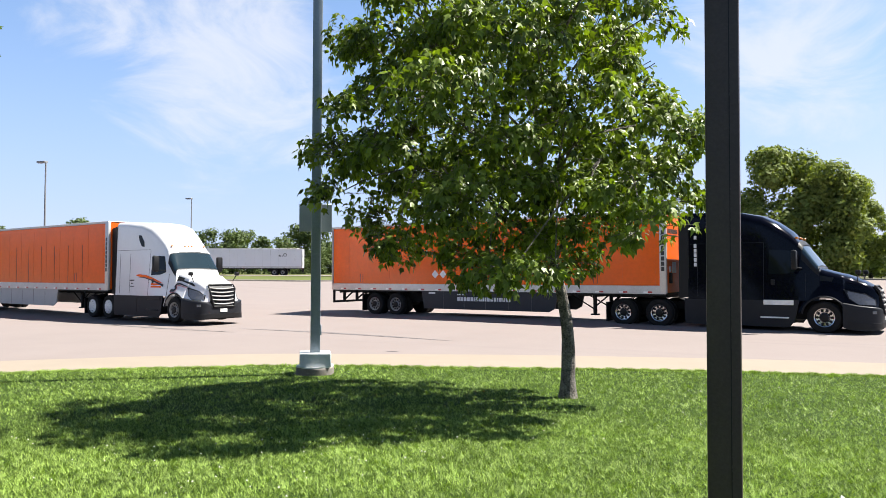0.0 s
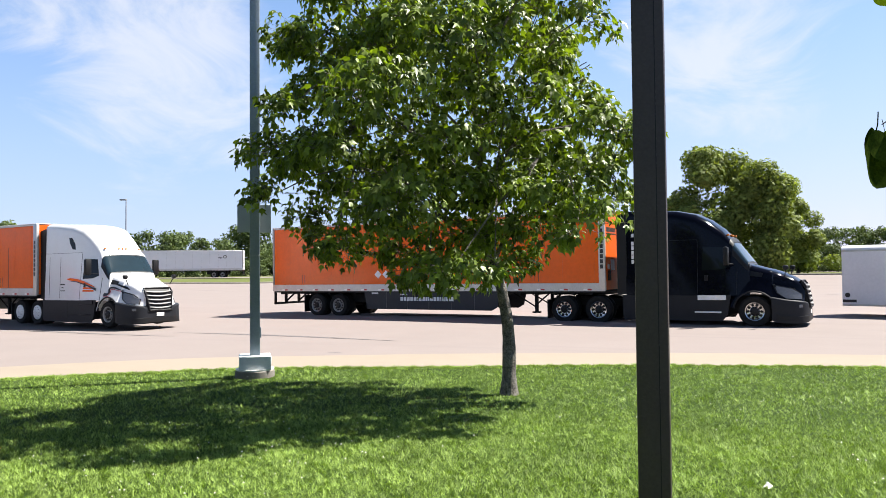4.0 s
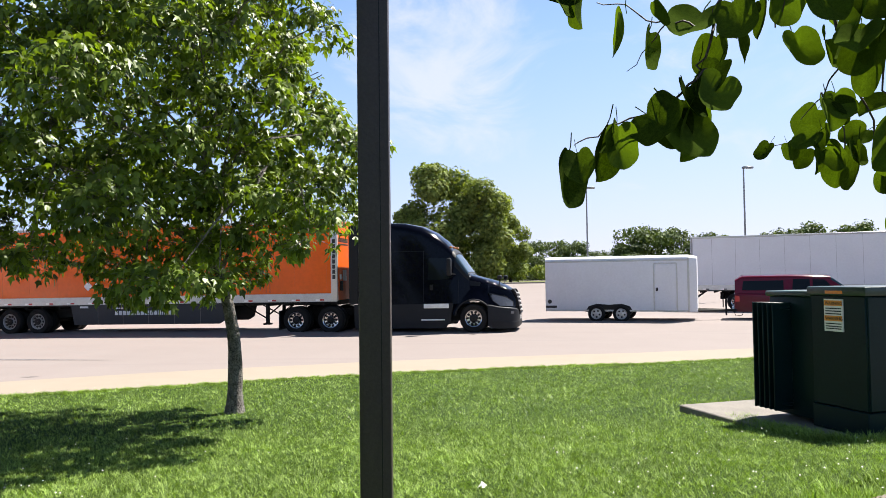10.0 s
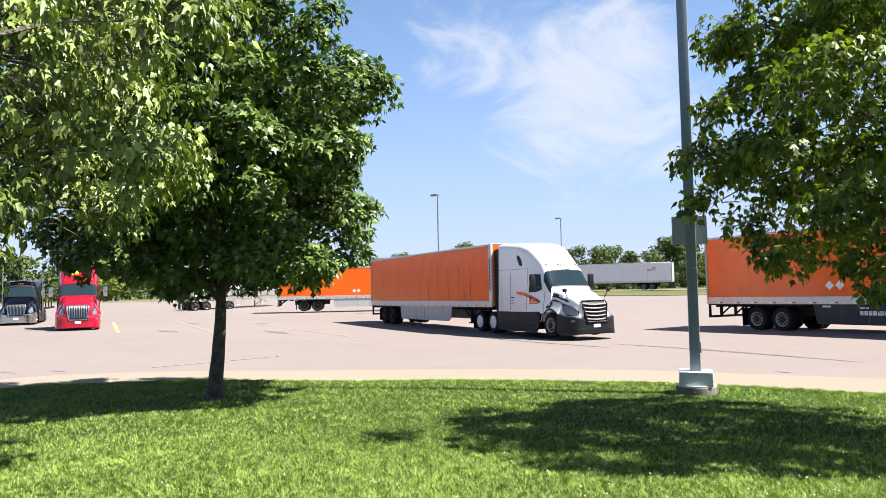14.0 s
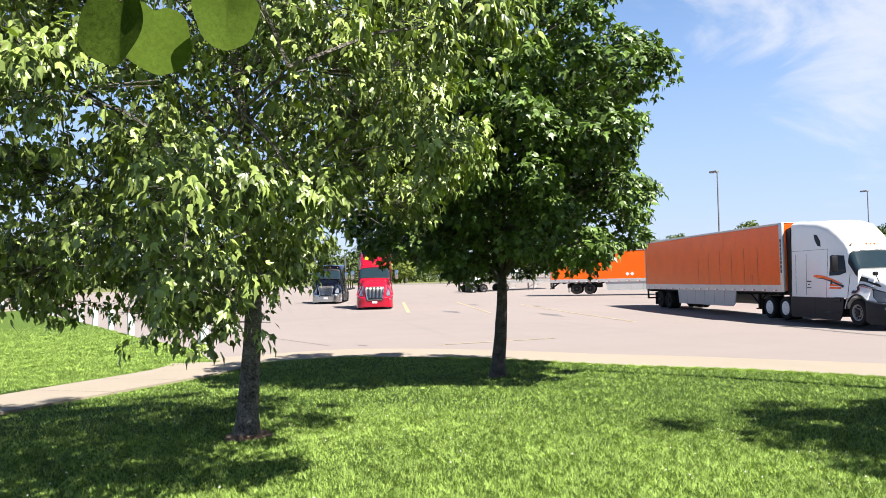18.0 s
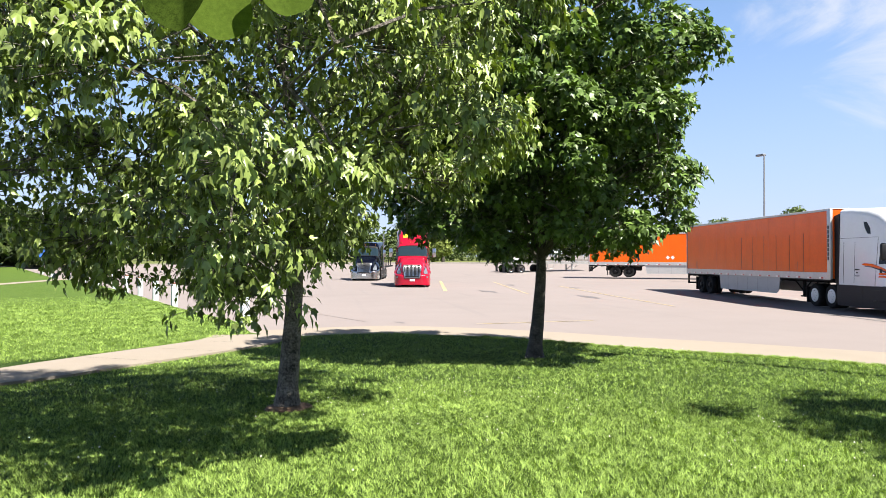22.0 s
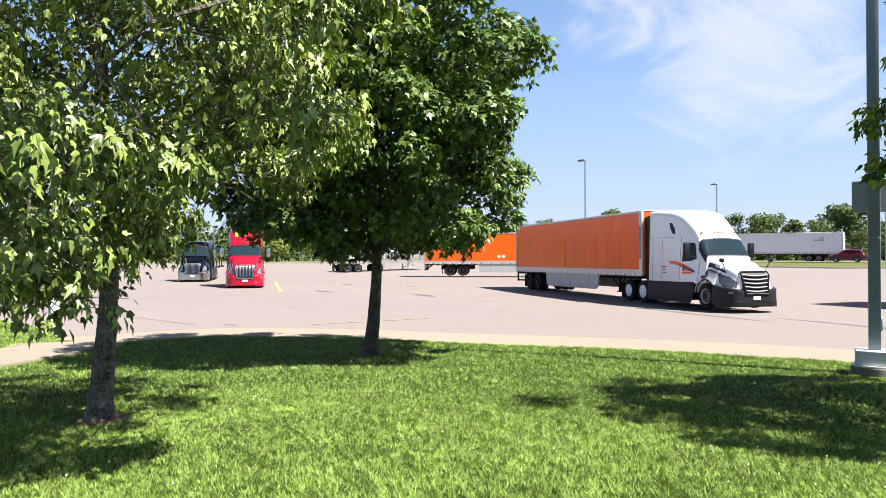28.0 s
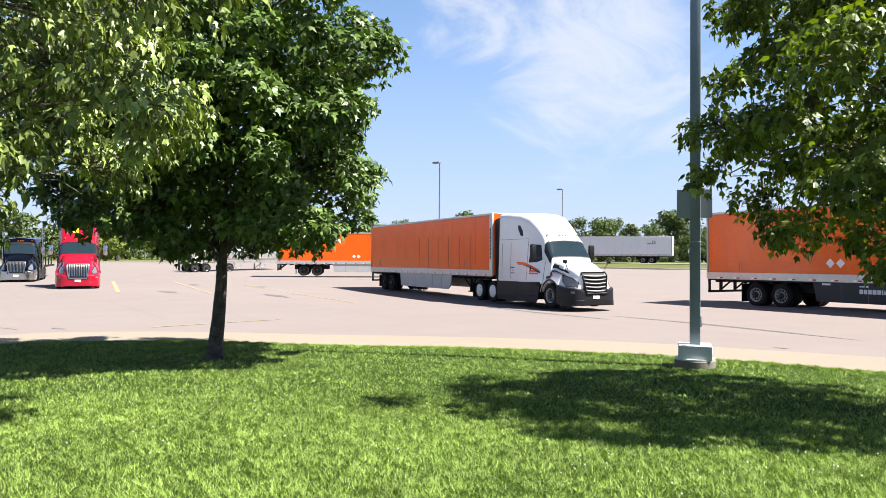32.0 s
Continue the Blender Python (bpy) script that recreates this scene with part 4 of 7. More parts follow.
        if skirt:
            sk = prism(bmn(), [(bogie + 2.1, zb), (bogie + 2.25, 0.36), (-4.6, 0.36), (-4.35, 0.5), (-4.2, zb)], s * (W - 0.05) - 0.015, s * (W - 0.05) + 0.015)
            sk_ob = part("side_skirt", sk, skirt, t, "aerodynamic side skirt panel", smooth=False)
            for k in range(1, 6):
                x0 = bogie + 2.2 + k * (-4.3 - bogie - 2.2) / 6
                part("skirt_joint", box(bmn(), x0, x0 + 0.012, *yy(s, W - 0.036, W - 0.03), 0.38, zb - 0.02), M["seam"], sk_ob, smooth=False)
            if skirt_words and s < 0:
                wb = bars(bmn(), bogie + 4.0, s * (W - 0.034) - 0.006, 0.72, [0.13, 0.13, 0.13, 0.14, 0.13, 0.05, 0.13, 0.13, 0.09, 0.05, 0.14, 0.13, 0.12, 0.05, 0.13, 0.13, 0.21], 0.16, 0.035)
                bars(wb, bogie + 4.0, s * (W - 0.034) - 0.006, 0.96, [0.2, 0.1], 0.05, 0.04)
                bars(wb, bogie + 2.5, s * (W - 0.034) - 0.006, 1.0, [0.35], 0.07, 0.04)
                part("lettering", wb, M["pale_ink"], sk_ob, "pale lettering bars", smooth=False, kind="stuff")
        if legs:
            lg = box(bmn(), -2.95, -2.83, s * 0.78 - 0.06, s * 0.78 + 0.06, 0.34, zb, 0.01)
            box(lg, -3.03, -2.75, s * 0.78 - 0.12, s * 0.78 + 0.12, 0.28, 0.34, 0.01)
            tube(lg, [(-2.9, s * 0.78, 0.5), (-4.0, s * 0.7, zb - 0.02)], 0.03, 6)
            tube(lg, [(-2.9, s * 0.78, 0.6), (-2.3, s * 0.7, zb - 0.02)], 0.03, 6)
            part("landing_leg", lg, M["chassis"], t)
        fl = box(bmn(), bogie - 1.35, bogie - 1.33, s * 0.93 - 0.3, s * 0.93 + 0.3, 0.18, 0.95)
        part("mud_flap", fl, M["black"], t)
    if front_art:
        fa = bars(bmn(), 0, 0, 0, [0.001], 0.001, 0)
        for k, ln in enumerate((0.1,) * 9):
            box(fa, 0.0, 0.006, -1.08 + k * 0.125, -0.985 + k * 0.125, zt - 0.82, zt - 0.66)
        box(fa, 0.0, 0.006, -1.08, 0.05, zt - 0.92, zt - 0.87)
        part("lettering", fa, M["ink"], t, "dark lettering bars on the front", smooth=False, kind="stuff")
        sq = box(bmn(), 0.0, 0.008, -0.62, -0.2, zb + 0.75, zb + 1.15)
        part("decal", sq, M["sign_white"], t, "white square decal", smooth=False)
        bx = box(bmn(), 0.0, 0.08, -0.98, -0.82, zb + 0.38, zb + 0.75, 0.01)
        part("junction_box", bx, M["black"], t)
        bx = box(bmn(), 0.0, 0.03, -0.98, -0.82, zb + 0.8, zb + 0.98, 0.005)
        part("plate", bx, M["sign_white"], t)
        for k in range(3):
            part("marker_lamp", box(bmn(), 0.0, 0.03, -0.9 + k * 0.15, -0.8 + k * 0.15, zt - 0.2, zt - 0.13, 0.008), M["amber"], t)
    floor_bm = box(bmn(), -L + 0.05, -0.05, -W + 0.05, W - 0.05, zb - 0.06, zb + 0.04)
    for k in range(22):
        box(floor_bm, -0.6 - k * 0.72, -0.52 - k * 0.72, -W + 0.08, W - 0.08, zb - 0.14, zb - 0.05)
    part("underframe", floor_bm, M["chassis"], t, smooth=False)
    bg = bmn()
    for s in (-1, 1):
        box(bg, bogie - 1.5, bogie + 1.7, s * 0.55 - 0.05, s * 0.55 + 0.05, 0.62, zb - 0.1)
        for dx in (-0.62, 0.62):
            box(bg, bogie + dx - 0.12, bogie + dx + 0.12, s * 0.6 - 0.08, s * 0.6 + 0.08, 0.42, 0.66)
    part("bogie", bg, M["chassis"], t, smooth=False)
    for dx in (-0.62, 0.62):
        add_axle(t, bogie + dx, wheels)
    part("coupler_plate", box(bmn(), -1.9, -0.15, -0.7, 0.7, zb - 0.14, zb - 0.06), M["chassis"], t)
    # rear end
    for s in (-1, 1):
        d = part("rear_door", box(bmn(), -L - 0.03, -L + 0.03, min(0.012 * s, s * (W - 0.1)), max(0.012 * s, s * (W - 0.1)), zb + 0.1, zt - 0.1, 0.006), M["trailer_white"] if skin is not M["orange"] else M["orange_lit"], t)
        rods = bmn()
        for y in (0.35, 0.75):
            tube(rods, [(-L - 0.05, s * y, zb + 0.12), (-L - 0.05, s * y, zt - 0.12)], 0.016, 6)
        for z in (1.6, 2.2, 2.9, 3.6):
            box(rods, -L - 0.045, -L - 0.03, min(s * 0.05, s * 1.15), max(s * 0.05, s * 1.15), z, z + 0.05)
        part("lock_rod", rods, M["alu"], d)
        part("tail_lamp", box(bmn(), -L - 0.03, -L - 0.01, s * 1.0 - 0.16, s * 1.0 + 0.16, zb + 0.0, zb + 0.08, 0.01), M["red_lens"], t)
    ic = bmn()
    box(ic, -L - 0.02, -L + 0.06, -1.2, 1.2, 0.5, 0.6, 0.01)
    for s in (-1, 1):
        box(ic, -L + 0.0, -L + 0.07, s * 1.15 - 0.05, s * 1.15 + 0.05, 0.5, zb + 0.02)
        box(ic, -L + 0.0, -L + 0.09, s * 0.45 - 0.06, s * 0.45 + 0.06, 0.55, zb + 0.02)
        tube(ic, [(-L + 0.05, s * 0.45, 0.62), (-L + 0.75, s * 0.45, zb)], 0.04, 6)
        box(ic, -L - 0.0, -L + 0.05, s * 1.15 - 0.03, s * 1.15 + 0.03, 0.74, 0.8)
    part("rear_guard", ic, M["chassis"], t, "black rear under-run bar", smooth=False)
    return t


CAB = [(-1.58, 1.06, 0.99, 1.02, 2.04, 0.10, 0.02), (-1.70, 1.11, 1.00, 1.02, 2.20, 0.14, 0.03), (-2.12, 1.21, 0.97, 1.02, 2.80, 0.20, 0.05), (-2.23, 1.22, 0.96, 1.02, 2.93, 0.24, 0.06),
       (-2.46, 1.23, 0.96, 1.02, 3.20, 0.30, 0.07), (-2.86, 1.24, 1.00, 1.02, 3.53, 0.36, 0.06), (-3.3, 1.24, 1.06, 1.02, 3.78, 0.36, 0.05), (-3.9, 1.24, 1.12, 1.02, 3.92, 0.32, 0.04), (-4.9, 1.24, 1.16, 1.02, 3.98, 0.24, 0.02), (-5.62, 1.24, 1.18, 1.02, 3.99, 0.2, 0.02)]


def arch(x, ax=-1.44, r=0.64):
    return 0.5 + math.sqrt(max(r * r - (x - ax) ** 2, 0.0))


def hood_stations():
    rows = [(0.0, 0.72, 0.62, 0.74, 1.24, 0.12, 0.03), (-0.12, 0.90, 0.70, 0.74, 1.43, 0.16, 0.05), (-0.35, 1.04, 0.77, 0.74, 1.57, 0.22, 0.06), (-0.6, 1.12, 0.80, 0.74, 1.69, 0.27, 0.06), (-0.9, 1.17, 0.84, 0.74, 1.81, 0.3, 0.06)]
    for x in (-0.93, -1.05, -1.2, -1.44, -1.6, -1.75, -1.9, -2.05, -2.18):
        zt = float(np.interp(-x, (0.9, 1.3, 1.6, 2.2), (1.81, 1.92, 2.02, 1.97)))
        rows.append((x, 1.19, 0.88, max(arch(x), 0.62), zt, 0.28 if x > -1.6 else 0.2, 0.05))
    return rows


HOOD = hood_stations()
BUMPER = [(0.11, 0.56, 0.55, 0.20, 0.66, 0.05, 0.0), (0.08, 0.74, 0.72, 0.17, 0.78, 0.05, 0.0), (0.0, 0.92, 0.90, 0.15, 0.82, 0.06, 0.0), (-0.12, 1.04, 1.03, 0.14, 0.85, 0.06, 0.0), (-0.3, 1.13, 1.12, 0.14, 0.87, 0.07, 0.0), (-0.55, 1.19, 1.18, 0.14, 0.90, 0.07, 0.0), (-0.8, 1.21, 1.21, 0.16, 0.95, 0.07, 0.0), (-0.93, 1.21, 1.21, 0.22, 0.97, 0.07, 0.0)]


def tractor(m, paint, label, lower, lower_trim, rims, roof=9.0, bumper_mat=None, chrome_grille=False, stacks=False, bull_bar=False, extender=True, tandem=-7.3, stripe_art=False, dark_window=True, deck=0.0, group="", sleeper_text=False, roof_badge=None, plate=True, lift=0.0):
    t = thing("truck_tractor", m, label, "truck", group)
    low = roof < 5
    cab = [(x, wb, wt, zb, min(zt + lift * min(max(k - 3, 0) / 3, 1), roof + 0.02 * k), r, c) for k, (x, wb, wt, zb, zt, r, c) in enumerate(CAB)]
    body = part("cab", loft(cab), paint, t)
    part("hood", loft(HOOD), paint, t)
    bumper = part("bumper", loft(BUMPER), bumper_mat or lower, t)
    if not bumper_mat:
        part("bumper_lip", loft([(x + 0.008, wb + 0.008, wt + 0.008, zb - 0.004, 0.37 + 0.08 * max(-0.1 - x, 0), 0.02, 0.0) for x, wb, wt, zb, zt, r, c in BUMPER[:-1]]), M["black"] if lower is M["grey_plastic"] else lower, bumper, "darker lower bumper lip")
    # windshield, its frame and visor
    part("windshield_seal", top_patch(cab, -1.60, -2.11, 5, None, 0.008), M["black"], t)
    ws = part("windshield", top_patch(cab, -1.63, -2.07, 6, None, 0.016), M["windshield"], t, "tinted curved windshield")
    wip = tube(bmn(), [(-1.66, -0.62, 2.14), (-1.66, 0.05, 2.14)], 0.012, 5)
    tube(wip, [(-1.66, 0.62, 2.14), (-1.66, 0.1, 2.14)], 0.012, 5)
    part("wiper", wip, M["black"], ws)
    part("visor", top_patch(cab, -2.09, -2.20, 7, None, 0.03), paint if paint is not M["truck_black"] else M["black"], t)
    for y in (-0.75, -0.16, 0.0, 0.16, 0.75):
        st = station(cab, -2.27)
        part("marker_lamp", box(bmn(), -2.31, -2.22, y - 0.03, y + 0.03, st[4] + 0.03, st[4] + 0.09, 0.012), M["amber"], t)
    for s in (-1, 1):
        nm = "door"
        dr = part(nm, skin_patch(cab, [(-2.02, 1.05), (-2.0, 1.9), (-2.2, 2.72), (-3.12, 2.78), (-3.16, 1.05)], s, 0.006), paint, t)
        part("door_window", skin_patch(cab, [(-2.16, 1.98), (-2.36, 2.62), (-3.02, 2.66), (-3.06, 1.86), (-2.5, 1.88)], s, 0.016), M["glass"], dr, "dark side window")
        part("door_handle", box(bmn(), -2.98, -2.86, s * side_y(cab, -2.9, 1.62) - 0.01 * (s < 0) - 0.02, s * side_y(cab, -2.9, 1.62) + 0.02, 1.5, 1.7, 0.015), M["black"], dr)
        # outline of the door and the sleeper's locker
        for o in ([(-3.2, 1.05), (-3.2, 2.9)], [(-1.98, 1.05), (-1.96, 1.9)], [(-3.2, 2.9), (-5.6, 2.9)], [(-4.55, 1.1), (-4.55, 2.75)], [(-5.3, 1.1), (-5.3, 2.75)]):
            pts = [Vector(o[0]).lerp(Vector(o[1]), k / 4) for k in range(5)]
            part("body_seam", tube(bmn(), [(p.x, s * (side_y(cab, p.x, p.y) + 0.002), p.y) for p in pts], 0.008, 4, False), M["grey_plastic"], t)
        if not low and dark_window:
            part("sleeper_window", skin_patch(cab, [(-3.62, 3.02), (-3.66, 3.25), (-3.86, 3.5), (-4.05, 3.52), (-3.98, 3.3), (-3.8, 3.05)], s, 0.008), M["glass"], t, "small teardrop window")
        if bull_bar:
            part("sleeper_window", skin_patch(cab, [(-3.55, 3.05), (-3.55, 3.3), (-4.1, 3.36), (-4.1, 3.05)], s, 0.01), M["glass"], t, "small sleeper window")
        # lower side panels and steps
        tail = -4.7 if bull_bar else -5.75
        sk = prism(bmn(), [(-2.14, 1.04), (-2.2, 0.72), (-2.26, 0.4), (-2.42, 0.17), (tail + 0.05, 0.17), (tail, 0.3), (tail, 1.04)], min(s * 1.2, s * 1.235), max(s * 1.2, s * 1.235))
        fr = part("side_fairing", sk, lower, t, "lower side fairing", smooth=False)
        part("step", box(bmn(), -3.2, -2.3, *yy(s, 1.18, 1.262), 0.87, 1.03, 0.01), lower_trim, fr, "flat metal step plate")
        part("step", box(bmn(), -3.3, -2.45, *yy(s, 1.18, 1.262), 0.44, 0.49, 0.01), lower_trim, fr, "narrow metal step tread")
        part("fairing_seam", box(bmn(), -4.0, -3.985, min(s * 1.2, s * 1.24), max(s * 1.2, s * 1.24), 0.34, 1.03), M["black"], fr)
        part("fender_lip", tube(bmn(), [(-1.44 + 0.655 * math.cos(a), s * 1.175, 0.5 + 0.655 * math.sin(a)) for a in np.linspace(0.15, math.pi - 0.15, 14)], 0.03, 6), lower, t)
        # mirrors
        mr = tube(bmn(), [(-2.06, s * 1.14, 2.05), (-2.2, s * 1.46, 2.06), (-2.2, s * 1.48, 2.5)], 0.022, 6)
        mi = part("mirror_arm", mr, M["black"], t)
        part("mirror", box(bmn(), -2.3, -2.14, s * 1.5 - 0.13, s * 1.5 + 0.13, 2.0, 2.62, 0.05, 2), M["black"] if not chrome_grille else M["chrome"], mi)
        hm = tube(bmn(), [(-0.55, s * 0.92, 1.6), (-0.5, s * 1.06, 1.86)], 0.016, 6)
        hmp = part("hood_mirror_arm", hm, M["black"], t)
        part("hood_mirror", box(bmn(), -0.58, -0.42, s * 1.08 - 0.08, s * 1.08 + 0.08, 1.84, 1.99, 0.045, 2), M["black"], hmp)
        # headlamp in the fender
        hl = skin_patch(HOOD, [(-0.08, 0.90), (-0.09, 1.06), (-0.35, 1.22), (-0.86, 1.34), (-0.76, 1.1), (-0.5, 0.92)], s, 0.022)
        hlo = part("headlight", hl, M["headlight"], t, "clear swept headlight")
        part("headlight_surround", skin_patch(HOOD, [(-0.06, 0.88), (-0.07, 1.08), (-0.34, 1.25), (-0.93, 1.385), (-0.79, 1.08), (-0.5, 0.895)], s, 0.012), M["black"], hlo)
        fog = skin_patch(BUMPER, [(-0.04, 0.64), (-0.04, 0.73), (-0.14, 0.73), (-0.14, 0.64)], s, 0.012)
        part("fog_lamp", fog, M["headlight"], bumper)
        vent = skin_patch(HOOD, [(-1.25, 1.62), (-1.2, 1.74), (-1.75, 1.86), (-1.8, 1.66)], s, 0.012)
        part("hood_vent", vent, M["black"], t)
        if extender:
            ex = prism(bmn(), [(-5.6, 1.06), (-5.6, 3.92), (-5.94, 3.86), (-5.94, 1.06)], min(s * 1.19, s * 1.225), max(s * 1.19, s * 1.225))
            part("side_extender", ex, M["black"], t, "side air deflector", smooth=False)
        if stripe_art and s < 0:
            part("stripe", skin_stroke(cab, [(-4.05, 1.86, 0.03), (-3.85, 1.85, 0.10), (-3.4, 1.82, 0.10), (-2.9, 1.71, 0.09), (-2.5, 1.60, 0.05), (-2.25, 1.53, 0.01)], s, 0.022), M["orange"], t, "orange swoosh decal", smooth=False)
            part("stripe", skin_stroke(cab, [(-3.9, 1.78, 0.01), (-3.4, 1.75, 0.035), (-2.9, 1.64, 0.05), (-2.45, 1.52, 0.07), (-2.2, 1.44, 0.1)], s, 0.024), M["ink"], t, "dark swoosh edge", smooth=False)
            for z_ in (1.36, 1.46):
                part("lettering", skin_patch(cab, [(-3.0, z_), (-3.0, z_ + 0.075), (-2.35, z_ + 0.07), (-2.35, z_)], s, 0.022), M["orange"], t, "orange lettering bar", smooth=False)
            part("stripe", skin_stroke(HOOD, [(-2.17, 1.44, 0.10), (-1.95, 1.32, 0.11), (-1.72, 1.25, 0.11), (-1.52, 1.26, 0.1), (-1.46, 1.34, 0.09), (-1.54, 1.43, 0.08), (-1.5, 1.51, 0.07), (-1.34, 1.52, 0.06), (-1.05, 1.45, 0.04), (-0.8, 1.38, 0.01)], s, 0.018), M["ink"], t, "dark wavy decal", smooth=False)
            part("stripe", skin_stroke(HOOD, [(-1.9, 1.235, 0.015), (-1.7, 1.175, 0.02), (-1.46, 1.19, 0.02), (-1.39, 1.33, 0.02), (-1.46, 1.43, 0.02), (-1.34, 1.46, 0.02), (-1.05, 1.4, 0.02), (-0.8, 1.35, 0.01)], s, 0.02), M["red_lens"], t, "thin red decal edge", smooth=False)
            part("hood_trim", skin_stroke(HOOD, [(-2.1, 1.80, 0.1), (-1.75, 1.76, 0.13), (-1.35, 1.66, 0.06)], s, 0.02), M["black"], t, "black cowl trim", smooth=False)
            part("hood_trim", skin_stroke(HOOD, [(-1.35, 1.66, 0.06), (-1.0, 1.58, 0.07), (-0.75, 1.5, 0.09), (-0.6, 1.44, 0.04)], s, 0.02), M["black"], t, "black hood intake", smooth=False)
            em = bars(bmn(), -4.5, s * (side_y(cab, -4.3, 1.6) + 0.012), 1.62, [0.3], 0.05, 0.03)
            bars(em, -4.42, s * (side_y(cab, -4.3, 1.5) + 0.012), 1.5, [0.12], 0.04, 0.03)
            bars(em, -4.5, s * (side_y(cab, -4.3, 1.5) + 0.012), 1.38, [0.3], 0.03, 0.03)
            part("lettering", em, M["ink"], t, "small lettering bars", smooth=False)
        if sleeper_text and s < 0:
            nb = bars(bmn(), -5.42, s * (side_y(cab, -5.4, 2.4) + 0.012), 2.9, [0.13] * 5, 0.09, 0.03, "z")
            bars(nb, -5.42, s * (side_y(cab, -5.4, 3.0) + 0.012), 3.06, [0.09], 0.12, 0.02)
            part("number", nb, M["pale_ink"], t, "pale unit number bars", smooth=False)
        if bull_bar:
            part("exhaust_stack", tube(bmn(), [(-4.75, s * 1.29, 0.95), (-4.75, s * 1.29, 3.85)], 0.1, 12), M["chassis"], t, "dark exhaust stack with heat shield")
            part("fuel_tank", lathe(bmn(), [(0.05, -0.5), (0.27, -0.48), (0.3, -0.42), (0.3, 0.42), (0.27, 0.48), (0.05, 0.5)], 18, "x", (-5.15, s * 0.9, 0.72)), M["alu_dull"], t, "round metal fuel tank")
        if bull_bar and s < 0:
            lt = bars(bmn(), -3.9, s * (side_y(cab, -3.7, 1.6) + 0.012), 1.6, [0.13, 0.13, 0.13], 0.1, 0.03)
            bars(lt, -3.95, s * (side_y(cab, -3.7, 1.5) + 0.012), 1.5, [0.55], 0.05, 0.02)
            part("lettering", lt, M["pale_ink"], t, "pale lettering bars", smooth=False)
    # grille
    gm = M["chrome"] if chrome_grille else M["alu_dull"]
    gr = prism(bmn(), [(0.125, 0.60), (0.0, 1.34), (-0.12, 1.47), (-0.3, 1.49), (-0.3, 0.60)], -0.55, 0.55)
    g = part("grille", gr, M["black"], t, "dark grille opening", smooth=False)
    fm = bmn()
    tube(fm, [(0.13, -0.47, 0.64), (0.06, -0.54, 1.05), (0.0, -0.6, 1.34), (-0.1, -0.58, 1.48), (-0.1, 0.58, 1.48), (0.0, 0.6, 1.34), (0.06, 0.54, 1.05), (0.13, 0.47, 0.64), (0.13, -0.47, 0.64)], 0.035, 6)
    part("grille_frame", fm, M["chrome"] if chrome_grille else M["black"], g)
    if chrome_grille:
        for k in range(13):
            y = -0.54 + k * 0.09
            part("grille_bar", tube(bmn(), [(0.115, y, 0.75), (0.015, y, 1.34), (-0.1, y, 1.47)], 0.018, 5), gm, g)
    else:
        for k in range(5):
            z = 0.74 + k * 0.148
            w_ = 0.47 + 0.12 * (z - 0.64)
            bow = bmn()
            tube(bow, [(0.11 - (z - 0.7) * 0.17, -w_, z + 0.03), (0.15 - (z - 0.7) * 0.17, -w_ * 0.5, z), (0.165 - (z - 0.7) * 0.17, 0, z - 0.01), (0.15 - (z - 0.7) * 0.17, w_ * 0.5, z), (0.11 - (z - 0.7) * 0.17, w_, z + 0.03)], [0.018, 0.03, 0.032, 0.03, 0.018], 8)
            part("grille_bar", bow, gm, g)
    if plate:
        part("number_plate", box(bmn(), 0.105, 0.125, -0.16, 0.16, 0.42, 0.55), M["sign_white"], bumper, "pale plate with bars", smooth=False)
    if roof_badge:
        part("roof_emblem", top_patch(cab, -2.62, -3.05, 11, 17, 0.012), roof_badge, t, "roof emblem panel")
    if bull_bar:
        bb = bmn()
        for y in (-0.85, -0.3, 0.3, 0.85):
            tube(bb, [(0.02, y, 0.35), (0.34, y, 0.5), (0.34, y, 1.35), (0.1, y, 1.45)], 0.035, 8)
        for z in (0.6, 0.95, 1.3):
            tube(bb, [(0.34, -0.95, z), (0.34, 0.95, z)], 0.035, 8)
        part("bull_bar", bb, M["chrome"], t, "polished tubular bull bar")
    if stacks:
        for s in (-1, 1):
            part("exhaust_stack", tube(bmn(), [(-3.5, s * 1.32, 0.9), (-3.5, s * 1.32, 4.0)], 0.075, 12), M["chrome"], t, "chrome exhaust stack")
    # chassis
    ch = bmn()
    for s in (-1, 1):
        box(ch, tandem - 1.5, -0.3, s * 0.43 - 0.04, s * 0.43 + 0.04, 0.62, 0.88)
    box(ch, -5.6, -2.3, -1.15, 1.15, 0.3, 0.62)
    box(ch, -2.3, -0.9, -0.7, 0.7, 0.4, 1.0)
    box(ch, tandem - 0.9, tandem + 0.9, -0.4, 0.4, 0.45, 0.7)
    part("chassis_frame", ch, M["chassis"], t, smooth=False)
    part("fifth_wheel", lathe(bmn(), [(0.5, 0.9), (0.52, 0.95), (0.4, 0.99), (0.05, 0.99)], 20, "z", (tandem + 0.1, 0, 0)), M["chassis"], t)
    add_axle(t, -1.44, rims[0], dual=False, track=1.04)
    for dx in (0.66, -0.66):
        add_axle(t, tandem + dx, rims[1])
